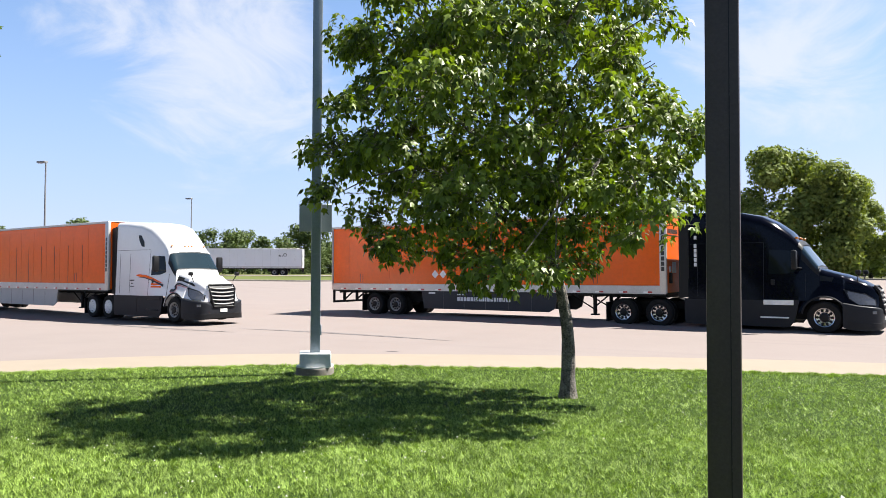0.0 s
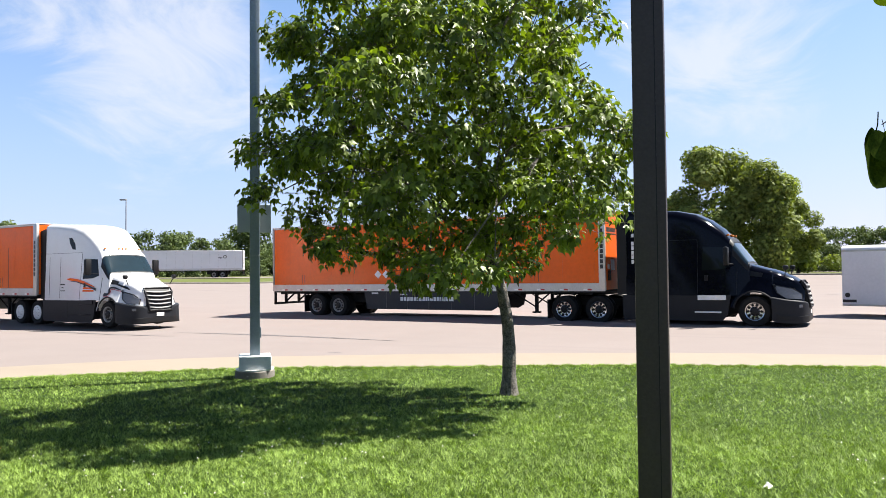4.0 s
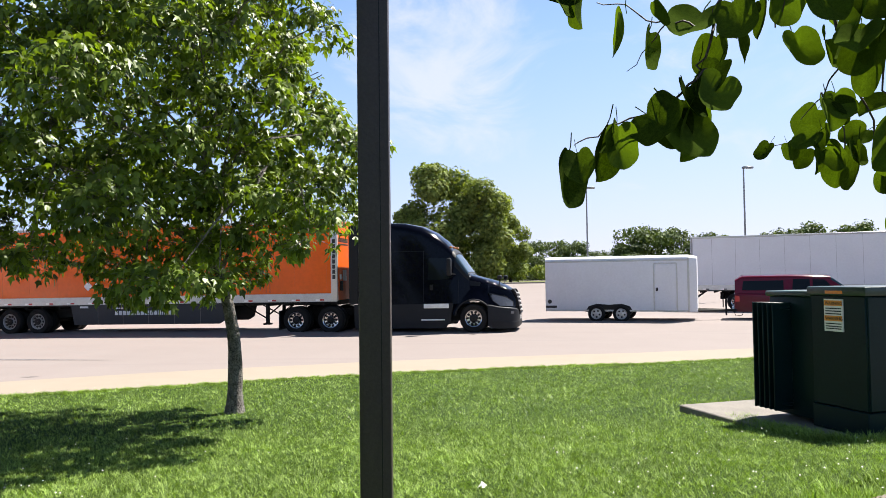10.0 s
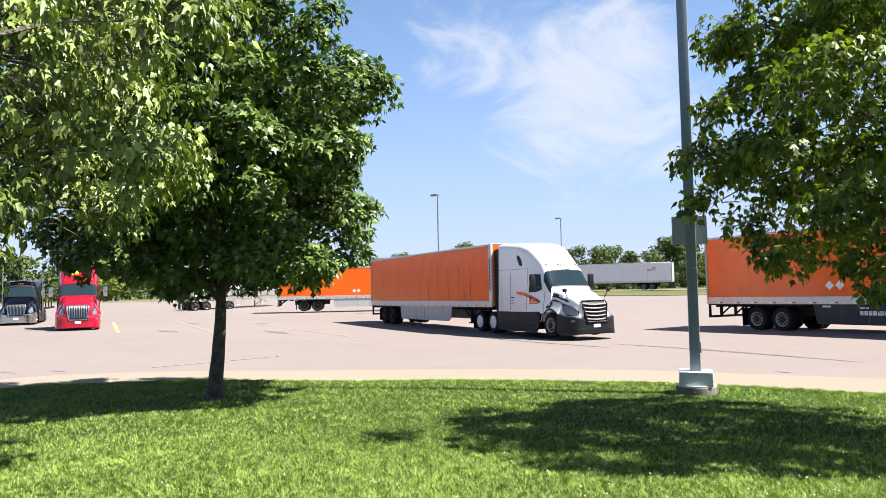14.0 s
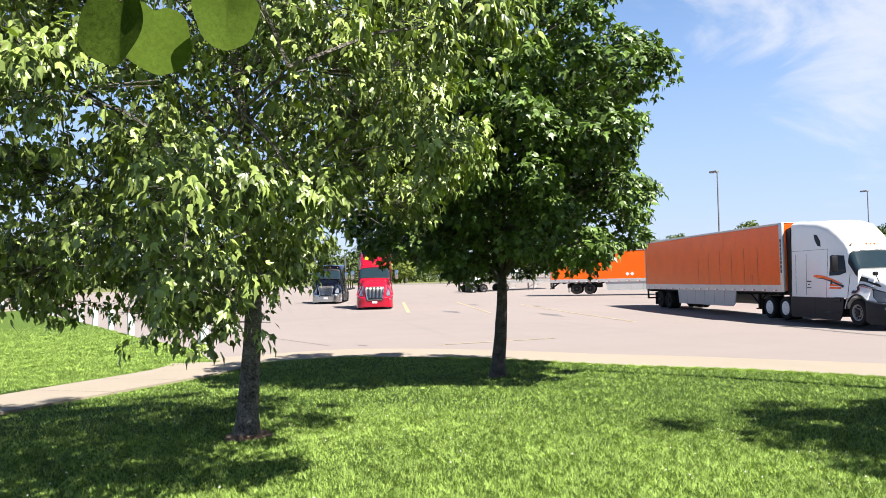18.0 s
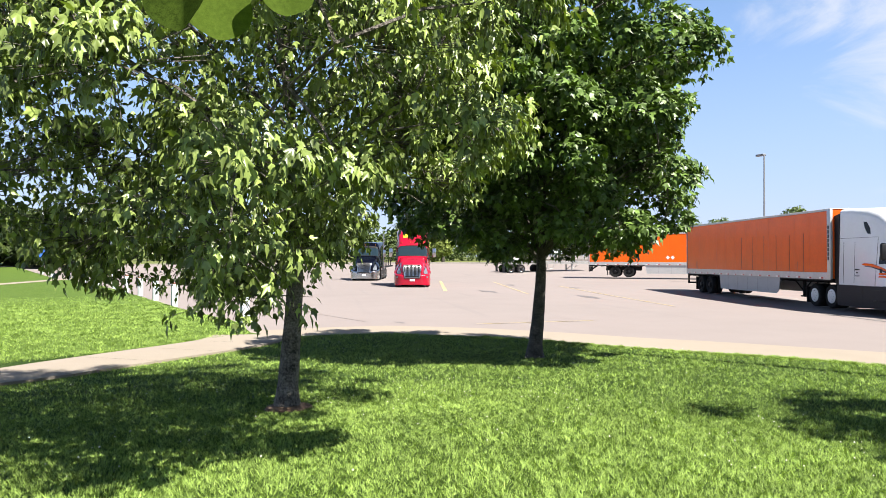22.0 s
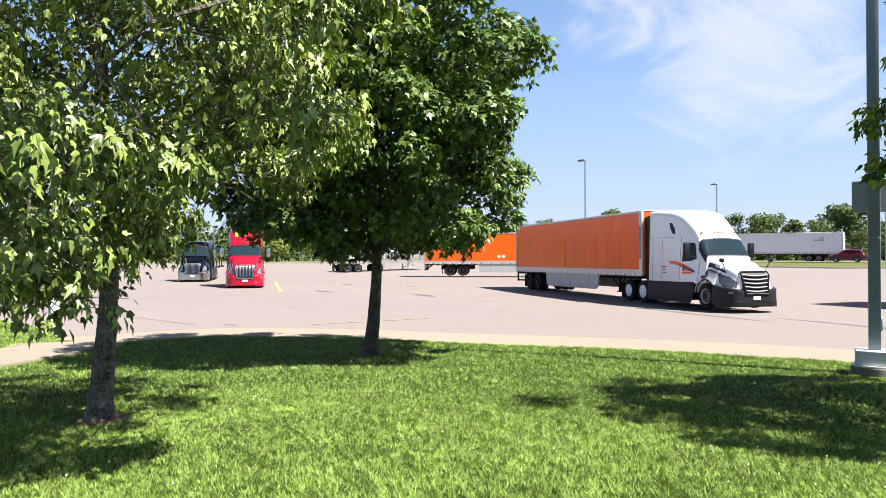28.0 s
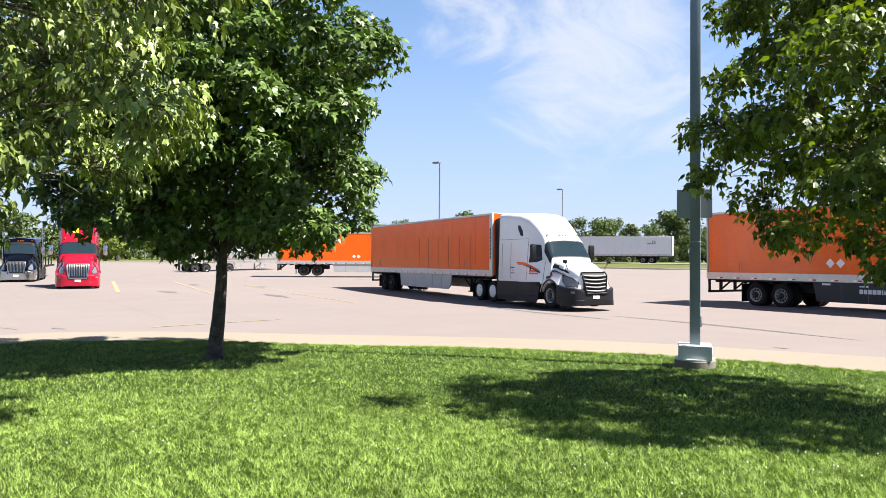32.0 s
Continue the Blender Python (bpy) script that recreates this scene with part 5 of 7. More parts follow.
    for s in (-1, 1):
        fd = tube(bmn(), [(tandem - 0.66 - 0.6 * math.cos(a), s * 0.93, 0.5 + 0.6 * math.sin(a)) for a in np.linspace(0.0, 1.2, 6)], 0.02, 5)
        part("mud_flap", box(bmn(), tandem - 1.32, tandem - 1.28, s * 0.93 - 0.3, s * 0.93 + 0.3, 0.15, 0.85, 0.008), M["black"], t)
        part("fender_bracket", fd, M["chassis"], t)
    if deck:
        dk = bmn()
        for s in (-1, 1):
            box(dk, tandem - 1.5 - deck, tandem + 1.0, s * 1.15 - 0.06, s * 1.15 + 0.06, 1.0, 1.16, 0.01)
        for k in range(6):
            x = tandem - 1.2 - deck * k / 6
            box(dk, x, x + 0.12, -1.15, 1.15, 1.0, 1.1)
        for k in range(3):
            x = tandem - 1.5 - deck * (k + 0.5) / 3
            box(dk, x - 0.05, x + 0.05, 1.0, 1.1, 1.1, 1.75)
        part("flat_deck", dk, M["chassis"], t, smooth=False)
    return t


def place(X, Y, z, yaw, pitch=0.0):
    return pose(X, Y, z, 0, -pitch, yaw)


def ahead(m, dx, dy=0.0):
    return m @ Matrix.Translation((dx, dy, 0))


# black tractor with an orange trailer
BT = place(-4.37, 27.77, 0.10, -8.15, 0.45)
van_trailer(BT, M["orange"], "orange box trailer with aluminium rails and a dark side skirt", M["dark_skirt"], placard=-10.05, front_art=True, skirt_words=True, wheels="grey")
tractor(ahead(BT, 6.37) @ pose(0, 0, -0.04), M["truck_black"], "glossy black sleeper truck coupled to an orange trailer", M["grey_plastic"], M["reflect_white"], ("chrome", "chrome"), tandem=-7.32, sleeper_text=True, dark_window=False)
# white tractor with an orange trailer
WT = place(-26.33, 22.52, 0.0, -7.99, 0.35)
van_trailer(ahead(WT, -0.3), M["orange"], "orange box trailer with ribbed side panels and a pale skirt", M["white_skirt"], seams=6, wheels="dark", bogie=-13.1, length=15.85)
tractor(ahead(WT, 5.68) @ pose(0, 0, -0.08, 0, 0, -1.2), M["truck_white"], "white sleeper truck with orange swoosh and dark lower trim", M["grey_plastic"], M["grey_plastic"], ("grey", "cover"), tandem=-6.88, stripe_art=True, lift=0.12)
# dark red tractor with a white trailer
RT = place(28.02, 36.68, 0.02, -22.7, 0)
van_trailer(RT, M["trailer_white"], "long white box trailer standing behind the pickup", None, number=False, slots=False, wheels="chrome", bogie=-13.2)
tractor(ahead(RT, 5.75), M["truck_maroon"], "dark red sleeper truck with a polished bull bar", M["truck_maroon"], M["chrome"], ("chrome", "chrome"), tandem=-6.72, bull_bar=True, dark_window=False, extender=True)
# orange trailer parked broadside farther back
OT = place(-58.16, 40.58, 0.15, 60.2, 0)
van_trailer(OT, M["orange"], "bright orange box trailer parked broadside with white skirt", M["white_skirt"], number=False, placard=-9.0, wheels="dark", bogie=-13.1, legs=False)
# white trailer on the far lane
FT = place(-83.9, 81.3, 1.12, 212, 0)
van_trailer(FT, M["trailer_white"], "white box trailer on the far lane with a small dark emblem", None, number=False, slots=False, wheels="grey", bogie=-12.6, logo=1, legs=True)


# red and black tractors farther down the lot
tractor(place(-47.8, 6.7, 0.0, -8.5), M["truck_red"], "bright red sleeper truck facing the lawn, chrome grille", M["truck_red"], M["truck_red"], ("grey", "grey"), chrome_grille=True, extender=False, tandem=-6.6, roof_badge=M["sign_yellow"], dark_window=False)
tractor(place(-61.2, 4.5, 0.0, -11.0), M["truck_black"], "black flat-top truck with chrome bumper and exhaust stacks", M["black"], M["chrome"], ("chrome", "chrome"), roof=3.15, bumper_mat=M["chrome"], chrome_grille=True, stacks=True, extender=False, tandem=-6.4, deck=7.5)


def cargo_trailer(m):
    t = thing("cargo_trailer", m, "white enclosed cargo trailer with side door, hitched to a pickup", "trailer")
    x0, x1, W, z0, z1 = -2.28, 3.86, 1.22, 0.44, 2.72
    body = [(x0, W, W, z0, z1, 0.16, 0.02), (x0 + 0.02, W, W, z0, z1 + 0.0, 0.2, 0.04), (x1 - 0.35, W, W, z0, z1, 0.2, 0.04), (x1, W - 0.12, W - 0.12, z0, z1 - 0.06, 0.18, 0.03)]
    part("body", loft(body), M["trailer_white"], t)
    for s in (-1, 1):
        part("roof_trim", box(bmn(), x0, x1 - 0.3, s * W - 0.01, s * W + 0.012, z1 - 0.22, z1 - 0.16, 0.004), M["alu"], t)
        part("lower_trim", box(bmn(), x0, x1 - 0.3, s * W - 0.01, s * W + 0.012, z0, z0 + 0.07, 0.004), M["alu"], t)
        part("corner_trim", box(bmn(), x1 - 0.36, x1 - 0.28, s * W - 0.01, s * W + 0.014, z0, z1 - 0.1, 0.006), M["alu"], t)
        jn = bmn()
        for k in range(1, 6):
            x = x0 + k * 1.02
            box(jn, x, x + 0.008, s * W - 0.002, s * W + 0.004, z0 + 0.08, z1 - 0.24)
        part("panel_joint", jn, M["trailer_white"], t, smooth=False)
        arc = prism(bmn(), [(-0.6, 0.42), (-0.45, 0.66), (-0.12, 0.76), (0.39, 0.72), (0.9, 0.76), (1.23, 0.66), (1.38, 0.42)], min(s * W - s * 0.01, s * (W + 0.006)), max(s * W - s * 0.01, s * (W + 0.006)))
        part("wheel_well", arc, M["black"], t, smooth=False)
        for x in (-0.12, 0.9):
            add_wheel(t, x, s * (W + 0.06), "car", 0.35, 0.2)
    dr = part("side_door", box(bmn(), 2.24, 3.06, -W - 0.02, -W + 0.01, z0 + 0.05, z1 - 0.36, 0.008), M["trailer_white"], t, "white side door in an aluminium frame")
    fr = bmn()
    for a, b in (((2.2, z0 + 0.03), (2.2, z1 - 0.33)), ((3.1, z0 + 0.03), (3.1, z1 - 0.33))):
        box(fr, a[0] - 0.025, a[0] + 0.025, -W - 0.014, -W + 0.005, a[1], b[1])
    box(fr, 2.2, 3.1, -W - 0.014, -W + 0.005, z1 - 0.34, z1 - 0.29)
    part("door_frame", fr, M["alu"], dr, smooth=False)
    part("door_latch", box(bmn(), 2.28, 2.36, -W - 0.05, -W - 0.015, 1.28, 1.42, 0.01), M["black"], dr)
    part("emblem", lathe(bmn(), [(0.09, 0.0), (0.09, 0.004), (0.01, 0.005)], 14, "y", (-2.1, -W - 0.006, 0.85)), M["ink"], t, "small round dark emblem")
    part("lettering", box(bmn(), -2.27, -1.8, -W - 0.006, -W + 0.002, 0.58, 0.68), M["ink"], t, "small lettering bar", smooth=False)
    tg = bmn()
    for s in (-1, 1):
        tube(tg, [(3.6, s * 0.7, 0.46), (5.35, s * 0.06, 0.46)], 0.05, 6)
    tube(tg, [(4.95, 0, 0.25), (4.95, 0, 0.92)], 0.035, 8)
    tube(tg, [(5.2, 0.1, 0.48), (5.32, 0.12, 0.22), (5.55, 0.12, 0.25), (5.62, 0.1, 0.42)], 0.014, 5)
    part("tongue", tg, M["chassis"], t, "black A-frame tongue with jack")
    for x in (-0.12, 0.9):
        part("axle", tube(bmn(), [(x, -W, 0.35), (x, W, 0.35)], 0.04, 6), M["chassis"], t)
    part("tail_lamp", box(bmn(), x0 - 0.02, x0, -1.1, -0.95, 0.6, 0.75), M["red_lens"], t)
    return t


def car(m, name, label, category, paint, length, roof_z, rows, cabin, wheels, r=0.38, windows=(), rear_lamp=None):
    """A road vehicle from body and cabin sections."""
    t = thing(name, m, label, category)
    part("body", loft(rows), paint, t)
    part("cabin", loft(cabin), paint, t)
    for s in (-1, 1):
        for o in windows:
            part("side_window", skin_patch(cabin, o, s, 0.012), M["glass"], t)
        for x in wheels:
            part("wheel_arch", prism(bmn(), [(x + (r + 0.1) * math.cos(a), max(r + (r + 0.1) * math.sin(a), 0.22)) for a in np.linspace(-0.35, math.pi + 0.35, 16)], min(s * 0.86, s * 0.962), max(s * 0.86, s * 0.962)), M["black"], t, smooth=False)
            add_wheel(t, x, s * 0.84, "car", r, 0.25)
        part("door_mirror", box(bmn(), cabin[0][0] - 0.75, cabin[0][0] - 0.55, s * 1.05 - 0.09, s * 1.05 + 0.09, 1.12, 1.3, 0.04, 2), paint, t)
        part("tail_lamp", skin_patch(rows, [(rows[-1][0] + 0.04, 0.85), (rows[-1][0] + 0.04, 1.08), (rows[-1][0] + 0.2, 1.08), (rows[-1][0] + 0.2, 0.85)], s, 0.01), M["red_lens"], t)
        part("headlight", skin_patch(rows, [(rows[0][0] - 0.1, 0.72), (rows[0][0] - 0.1, 0.86), (rows[0][0] - 0.5, 0.92), (rows[0][0] - 0.5, 0.76)], s, 0.012), M["headlight"], t)
        part("door_handle", box(bmn(), -2.6, -2.4, s * 0.975 - 0.012, s * 0.975 + 0.012, 0.98, 1.02), M["black"], t)
    x0, x1 = cabin[0][0], cabin[-1][0]
    part("windshield", top_patch(cabin, x0 - 0.03, cabin[1][0] + 0.05, 6, None, 0.012), M["windshield"], t)
    part("rear_bumper", box(bmn(), rows[-1][0] - 0.1, rows[-1][0] + 0.05, -0.85, 0.85, 0.42, 0.62, 0.03, 2), M["chrome"] if category == "pickup" else M["black"], t)
    return t


ET = place(6.0, 32.21, 0.10, -18.0)
cargo_trailer(ET)
PICK_BODY = [(0.0, 0.82, 0.8, 0.42, 0.92, 0.1, 0.02), (-0.12, 0.93, 0.9, 0.38, 1.06, 0.12, 0.03), (-0.9, 0.97, 0.94, 0.36, 1.16, 0.12, 0.04), (-1.5, 0.98, 0.95, 0.36, 1.18, 0.1, 0.04), (-3.6, 0.98, 0.96, 0.36, 1.16, 0.08, 0.02), (-5.6, 0.97, 0.96, 0.44, 1.18, 0.06, 0.01), (-5.75, 0.95, 0.94, 0.46, 1.16, 0.06, 0.01)]
PICK_CAB = [(-1.45, 0.9, 0.86, 1.1, 1.22, 0.05, 0.02), (-2.25, 0.93, 0.74, 1.1, 1.86, 0.12, 0.04), (-3.7, 0.93, 0.76, 1.1, 1.90, 0.12, 0.04), (-5.45, 0.93, 0.78, 1.1, 1.88, 0.12, 0.04), (-5.72, 0.92, 0.84, 1.1, 1.72, 0.12, 0.03)]
car(place(16.75, 29.55, 0.06, -20), "pickup_truck", "dark red pickup with a matching bed cap, towing a trailer", "pickup", M["car_maroon"], 5.8, 1.95, PICK_BODY, PICK_CAB, (-0.95, -4.55), 0.39,
    windows=([(-2.0, 1.24), (-2.42, 1.72), (-2.85, 1.74), (-2.85, 1.24)], [(-2.95, 1.24), (-2.95, 1.74), (-3.55, 1.75), (-3.6, 1.24)], [(-3.9, 1.3), (-3.9, 1.7), (-5.4, 1.68), (-5.45, 1.3)]))
SUV_BODY = [(x * 0.88, *rest) for x, *rest in [(0.0, 0.75, 0.72, 0.35, 0.78, 0.1, 0.02), (-0.15, 0.88, 0.84, 0.3, 0.92, 0.12, 0.04), (-0.9, 0.93, 0.9, 0.28, 1.02, 0.12, 0.05), (-1.4, 0.94, 0.92, 0.28, 1.06, 0.1, 0.04), (-3.6, 0.94, 0.92, 0.28, 1.06, 0.1, 0.02), (-4.5, 0.9, 0.86, 0.36, 1.06, 0.1, 0.02), (-4.65, 0.84, 0.8, 0.4, 0.98, 0.1, 0.02)]]
SUV_CAB = [(x * 0.88, *rest) for x, *rest in [(-1.15, 0.86, 0.8, 0.95, 1.08, 0.05, 0.02), (-2.0, 0.88, 0.66, 0.95, 1.58, 0.14, 0.05), (-3.0, 0.88, 0.68, 0.95, 1.63, 0.14, 0.05), (-4.0, 0.88, 0.66, 0.95, 1.56, 0.14, 0.04), (-4.55, 0.84, 0.7, 0.95, 1.1, 0.08, 0.02)]]
suv = car(place(1.2, 128.7, 1.16, 212), "sport_utility_car", "maroon sport utility car driving along the far lane", "car", M["car_maroon"], 4.65, 1.65, SUV_BODY, SUV_CAB, (-0.78, -3.2), 0.34,
          windows=tuple([(x * 0.88, z) for x, z in o] for o in ([(-1.75, 1.12), (-2.15, 1.46), (-2.7, 1.5), (-2.7, 1.12)], [(-2.8, 1.12), (-2.8, 1.5), (-3.5, 1.49), (-3.6, 1.12)], [(-3.7, 1.12), (-3.65, 1.46), (-4.0, 1.42), (-4.25, 1.14)])))


def tank_trailer(m):
    t = thing("tank_trailer", m, "polished silver tank trailer parked behind the trees", "tank trailer")
    part("tank", lathe(bmn(), [(0.05, -9.6), (0.7, -9.5), (0.84, -9.3), (0.86, -9.0), (0.86, 0.9), (0.8, 1.15), (0.05, 1.25)], 28, "x", (0, 0, 2.0)), M["tank"], t, "polished steel tank shell")
    for x in (-8.4, -6, -3.6, -1.2):
        part("tank_band", lathe(bmn(), [(0.865, -0.04), (0.885, -0.03), (0.885, 0.03), (0.865, 0.04)], 28, "x", (x, 0, 2.0), cap=False), M["alu"], t)
    fr = bmn()
    for s in (-1, 1):
        box(fr, -9.3, 0.9, s * 0.5 - 0.05, s * 0.5 + 0.05, 1.0, 1.2)
        box(fr, -9.2, 0.8, s * 0.95 - 0.04, s * 0.95 + 0.04, 1.22, 1.36)
        box(fr, -1.4, -1.28, s * 0.7 - 0.06, s * 0.7 + 0.06, 0.3, 1.1)
        tube(fr, [(-4.6, s * 1.0, 1.1), (-4.6, s * 1.0, 0.55), (-4.0, s * 1.0, 0.5), (-3.7, s * 1.0, 1.1)], 0.04, 6)
        tube(fr, [(-1.35, s * 0.7, 0.4), (-0.3, s * 0.6, 1.1)], 0.04, 6)
    part("frame", fr, M["alu_dull"], t, smooth=False)
    for x in (-9.2, -7.95, -5.3, -4.9):
        if x != -4.9:
            add_axle(t, x, "chrome")
    for s in (-1, 1):
        part("mud_guard", box(bmn(), -10.0, -7.2, s * 1.1 - 0.2, s * 1.1 + 0.2, 1.04, 1.1, 0.02), M["chrome"], t)
        part("mud_flap", box(bmn(), -10.02, -9.99, s * 1.0 - 0.3, s * 1.0 + 0.3, 0.2, 1.05), M["black"], t)
    part("ladder", tube(bmn(), [(-9.55, -0.3, 1.1), (-9.62, -0.3, 2.8)], 0.03, 6), M["alu"], t)
    return t


tank_trailer(place(-80.7, 31.0, 0.18, 98))


# ---- poles, post, transformer ----
def lamp_pole(m):
    t = thing("light_pole", m, "square grey-green steel light pole on a round concrete footing", "light pole")
    part("footing", lathe(bmn(), [(0.36, -0.3), (0.36, 0.14), (0.34, 0.165), (0.05, 0.17)], 28, "z"), M["concrete"], t, "weathered concrete footing")
    cv = box(bmn(), -0.29, 0.29, -0.29, 0.29, 0.175, 0.43, 0.012)
    part("base_cover", cv, M["pole_cover"], t, "pale grey base cover")
    part("footing_rim", lathe(bmn(), [(0.345, 0.155), (0.352, 0.185), (0.05, 0.19)], 28, "z"), M["sign_white"], t)
    part("shaft", box(bmn(), -0.092, 0.092, -0.092, 0.092, 0.42, 11.2, 0.015, 2), M["pole"], t)
    lh = part("lamp_head", box(bmn(), -0.2, 0.2, -0.95, -0.2, 11.1, 11.24, 0.03, 2), M["pole"], t, "flat shoebox lamp head")
    part("lamp_arm", box(bmn(), -0.04, 0.04, -0.25, -0.06, 11.14, 11.2), M["pole"], lh)
    part("splice", box(bmn(), -0.095, 0.095, -0.095, 0.095, 2.28, 2.31, 0.015), M["sign_back"], t)
    part("hand_hole", box(bmn(), 0.09, 0.115, -0.04, 0.04, 0.75, 0.95, 0.006), M["pole"], t)
    sg = part("sign", box(bmn(), -0.32, 0.3, 0.1, 0.112, 2.73, 3.26, 0.003), M["sign_back"], t, "bare metal back of a sign")
    part("sign_bolt", tube(bmn(), [(0, 0.092, 2.85), (0, 0.118, 2.85)], 0.012, 6), M["alu"], sg)
    return t


lamp_pole(pose(-8.34, 11.42, float(lawn_z(-8.34, 11.42)) - 0.02, 0, 0, 38))


def far_light(x, y, h, yaw):
    t = thing("light_pole", pose(x, y, float(ground_z(x, y)), 0, 0, yaw), "tall slim parking lot light with a flat head", "light pole", "lot lights")
    part("shaft", tube(bmn(), [(0, 0, 0), (0, 0, h)], [0.085, 0.055], 8), M["far_pole"], t)
    part("lamp_head", box(bmn(), -0.05, 0.75, -0.17, 0.17, h - 0.04, h + 0.12, 0.03), M["far_pole"], t)
    part("footing", lathe(bmn(), [(0.35, -0.2), (0.35, 0.5), (0.05, 0.52)], 12, "z"), M["concrete"], t)
    return t


for az, tan, r, yaw in ((-55.75, 0.129, 62.0, 190), (-46.2, 0.0918, 90.0, 190), (20.54, 0.134, 60.0, 10), (9.25, 0.1175, 66.0, 10), (38.7, 0.069, 105.0, 10)):
    x, y = r * math.sin(radians(az)), r * math.cos(radians(az))
    far_light(x, y, 2.06 + tan * r - float(ground_z(x, y)) - 0.05, yaw)

POST_X, POST_Y = -0.212, 3.91
post = thing("steel_post", pose(POST_X, POST_Y, float(lawn_z(POST_X, POST_Y)) - 0.03, 0, 0, 4), "dark brown square steel post standing in the lawn", "post")
part("shaft", box(bmn(), -0.0765, 0.0765, -0.0765, 0.0765, 0.0, 5.2, 0.008, 2), M["post"], post)
part("weld_seam", box(bmn(), 0.030, 0.034, -0.0785, -0.076, 0.0, 5.2), M["black"], post, smooth=False)


def text_mesh(body, size):
    cu = bpy.data.curves.new("text", "FONT")
    cu.body, cu.size, cu.extrude, cu.align_x = body, size, 0.0015, "CENTER"
    ob = bpy.data.objects.new("text", cu)
    me = bpy.data.meshes.new_from_object(ob)
    bpy.data.objects.remove(ob)
    return me


def transformer(m):
    """x runs along the front with its doors, y backwards, origin at the front left corner on the pad."""
    t = thing("pad_transformer", m, "dark green pad-mounted transformer cabinet with warning label", "transformer")
    W, D, H = 1.80, 0.78, 1.61
    part("base_skirt", box(bmn(), 0.0, W, 0.0, D, 0.0, 0.27, 0.012), M["xfmr"], t)
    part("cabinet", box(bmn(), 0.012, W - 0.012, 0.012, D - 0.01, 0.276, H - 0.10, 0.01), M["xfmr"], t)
    lid = part("lid", box(bmn(), -0.02, W + 0.02, -0.025, D + 0.02, H - 0.10, H, 0.016, 2), M["xfmr_lit"], t, "flat sunlit lid")
    split = W * 0.585
    for a, b in ((0.03, split - 0.006), (split + 0.006, W - 0.03)):
        d = part("door", box(bmn(), a, b, -0.006, 0.02, 0.285, H - 0.115, 0.006), M["xfmr"], t)
        if a > 0.1:
            hd = bmn()
            tube(hd, [(a + 0.10, -0.01, 0.84), (a + 0.10, -0.05, 0.84)], 0.05, 12)
            tube(hd, [(a + 0.10, -0.05, 0.86), (a + 0.13, -0.06, 0.66)], 0.018, 8)
            part("handle", hd, M["black"], d, "black padlocked handle")
            part("rating_number", text_mesh("500", 0.115), M["sign_yellow"], d, "yellow rating number")
            d.children[-1].matrix_basis = pose((a + b) / 2 - 0.04, -0.009, H - 0.25, 90, 0, 0)
            part("decal", bars(bmn(), (a + b) / 2 - 0.16, -0.009, H - 0.125, [0.05] * 4, 0.035, 0.02), M["amber"], lid, "amber lettering bars", smooth=False)
            for c in lid.children:
                c.location = (0, -0.022, 0.055)
    part("door_gap", box(bmn(), split - 0.006, split + 0.006, -0.002, 0.02, 0.28, H - 0.11), M["black"], t)
    # warning label on the left side, near the front of it
    lb = part("warning_label", box(bmn(), -0.004, 0.013, 0.30, 0.56, H - 0.50, H - 0.14), M["sign_white"], t, "white and orange warning label", smooth=False)
    for z0 in (H - 0.215, H - 0.385):
        part("label_band", box(bmn(), -0.006, -0.003, 0.305, 0.555, z0, z0 + 0.06), M["sign_orange"], lb, smooth=False)
        w = part("warning_word", text_mesh("WARNING", 0.05), M["ink"], lb)
        w.matrix_basis = pose(-0.007, 0.42, z0 + 0.012, 90, 0, -90)
    ln = bmn()
    for z0 in (H - 0.25, H - 0.28, H - 0.31, H - 0.42, H - 0.45, H - 0.475):
        box(ln, -0.006, -0.003, 0.32, 0.54, z0, z0 + 0.012)
    part("label_text", ln, M["ink"], lb, "lines of small print as bars", smooth=False)
    part("decal", box(bmn(), -0.024, -0.02, 0.28, 0.52, H - 0.08, H - 0.045), M["amber"], lid, "amber lettering bar", smooth=False)
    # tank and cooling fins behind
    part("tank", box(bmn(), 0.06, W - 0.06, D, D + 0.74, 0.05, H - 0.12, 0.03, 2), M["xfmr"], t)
    part("tank_cover", box(bmn(), 0.03, W - 0.03, D, D + 0.78, H - 0.13, H - 0.06, 0.02), M["xfmr_lit"], t)
    for s, x in ((-1, 0.06), (1, W - 0.06)):
        for k in range(5):
            y = D + 0.36 + k * 0.085
            part("cooling_fin", box(bmn(), min(x, x + s * 0.27), max(x, x + s * 0.27), y, y + 0.022, 0.12, H - 0.2, 0.006), M["xfmr"], t)
        for z in (0.16, H - 0.30):
            part("fin_header", box(bmn(), min(x, x + s * 0.18), max(x, x + s * 0.18), D + 0.35, D + 0.72, z, z + 0.06, 0.02), M["xfmr"], t)
    return t


TF = pose(4.44, 8.24, 0.285, 0, 0, 18.4)
pad = tagged(part("concrete_pad", box(bmn(), -0.62, 2.5, -0.16, 2.5, -0.25, -0.002, 0.015), M["concrete"], None), "weathered concrete pad under the transformer", "concrete pad")
pad.matrix_basis = TF
transformer(TF)

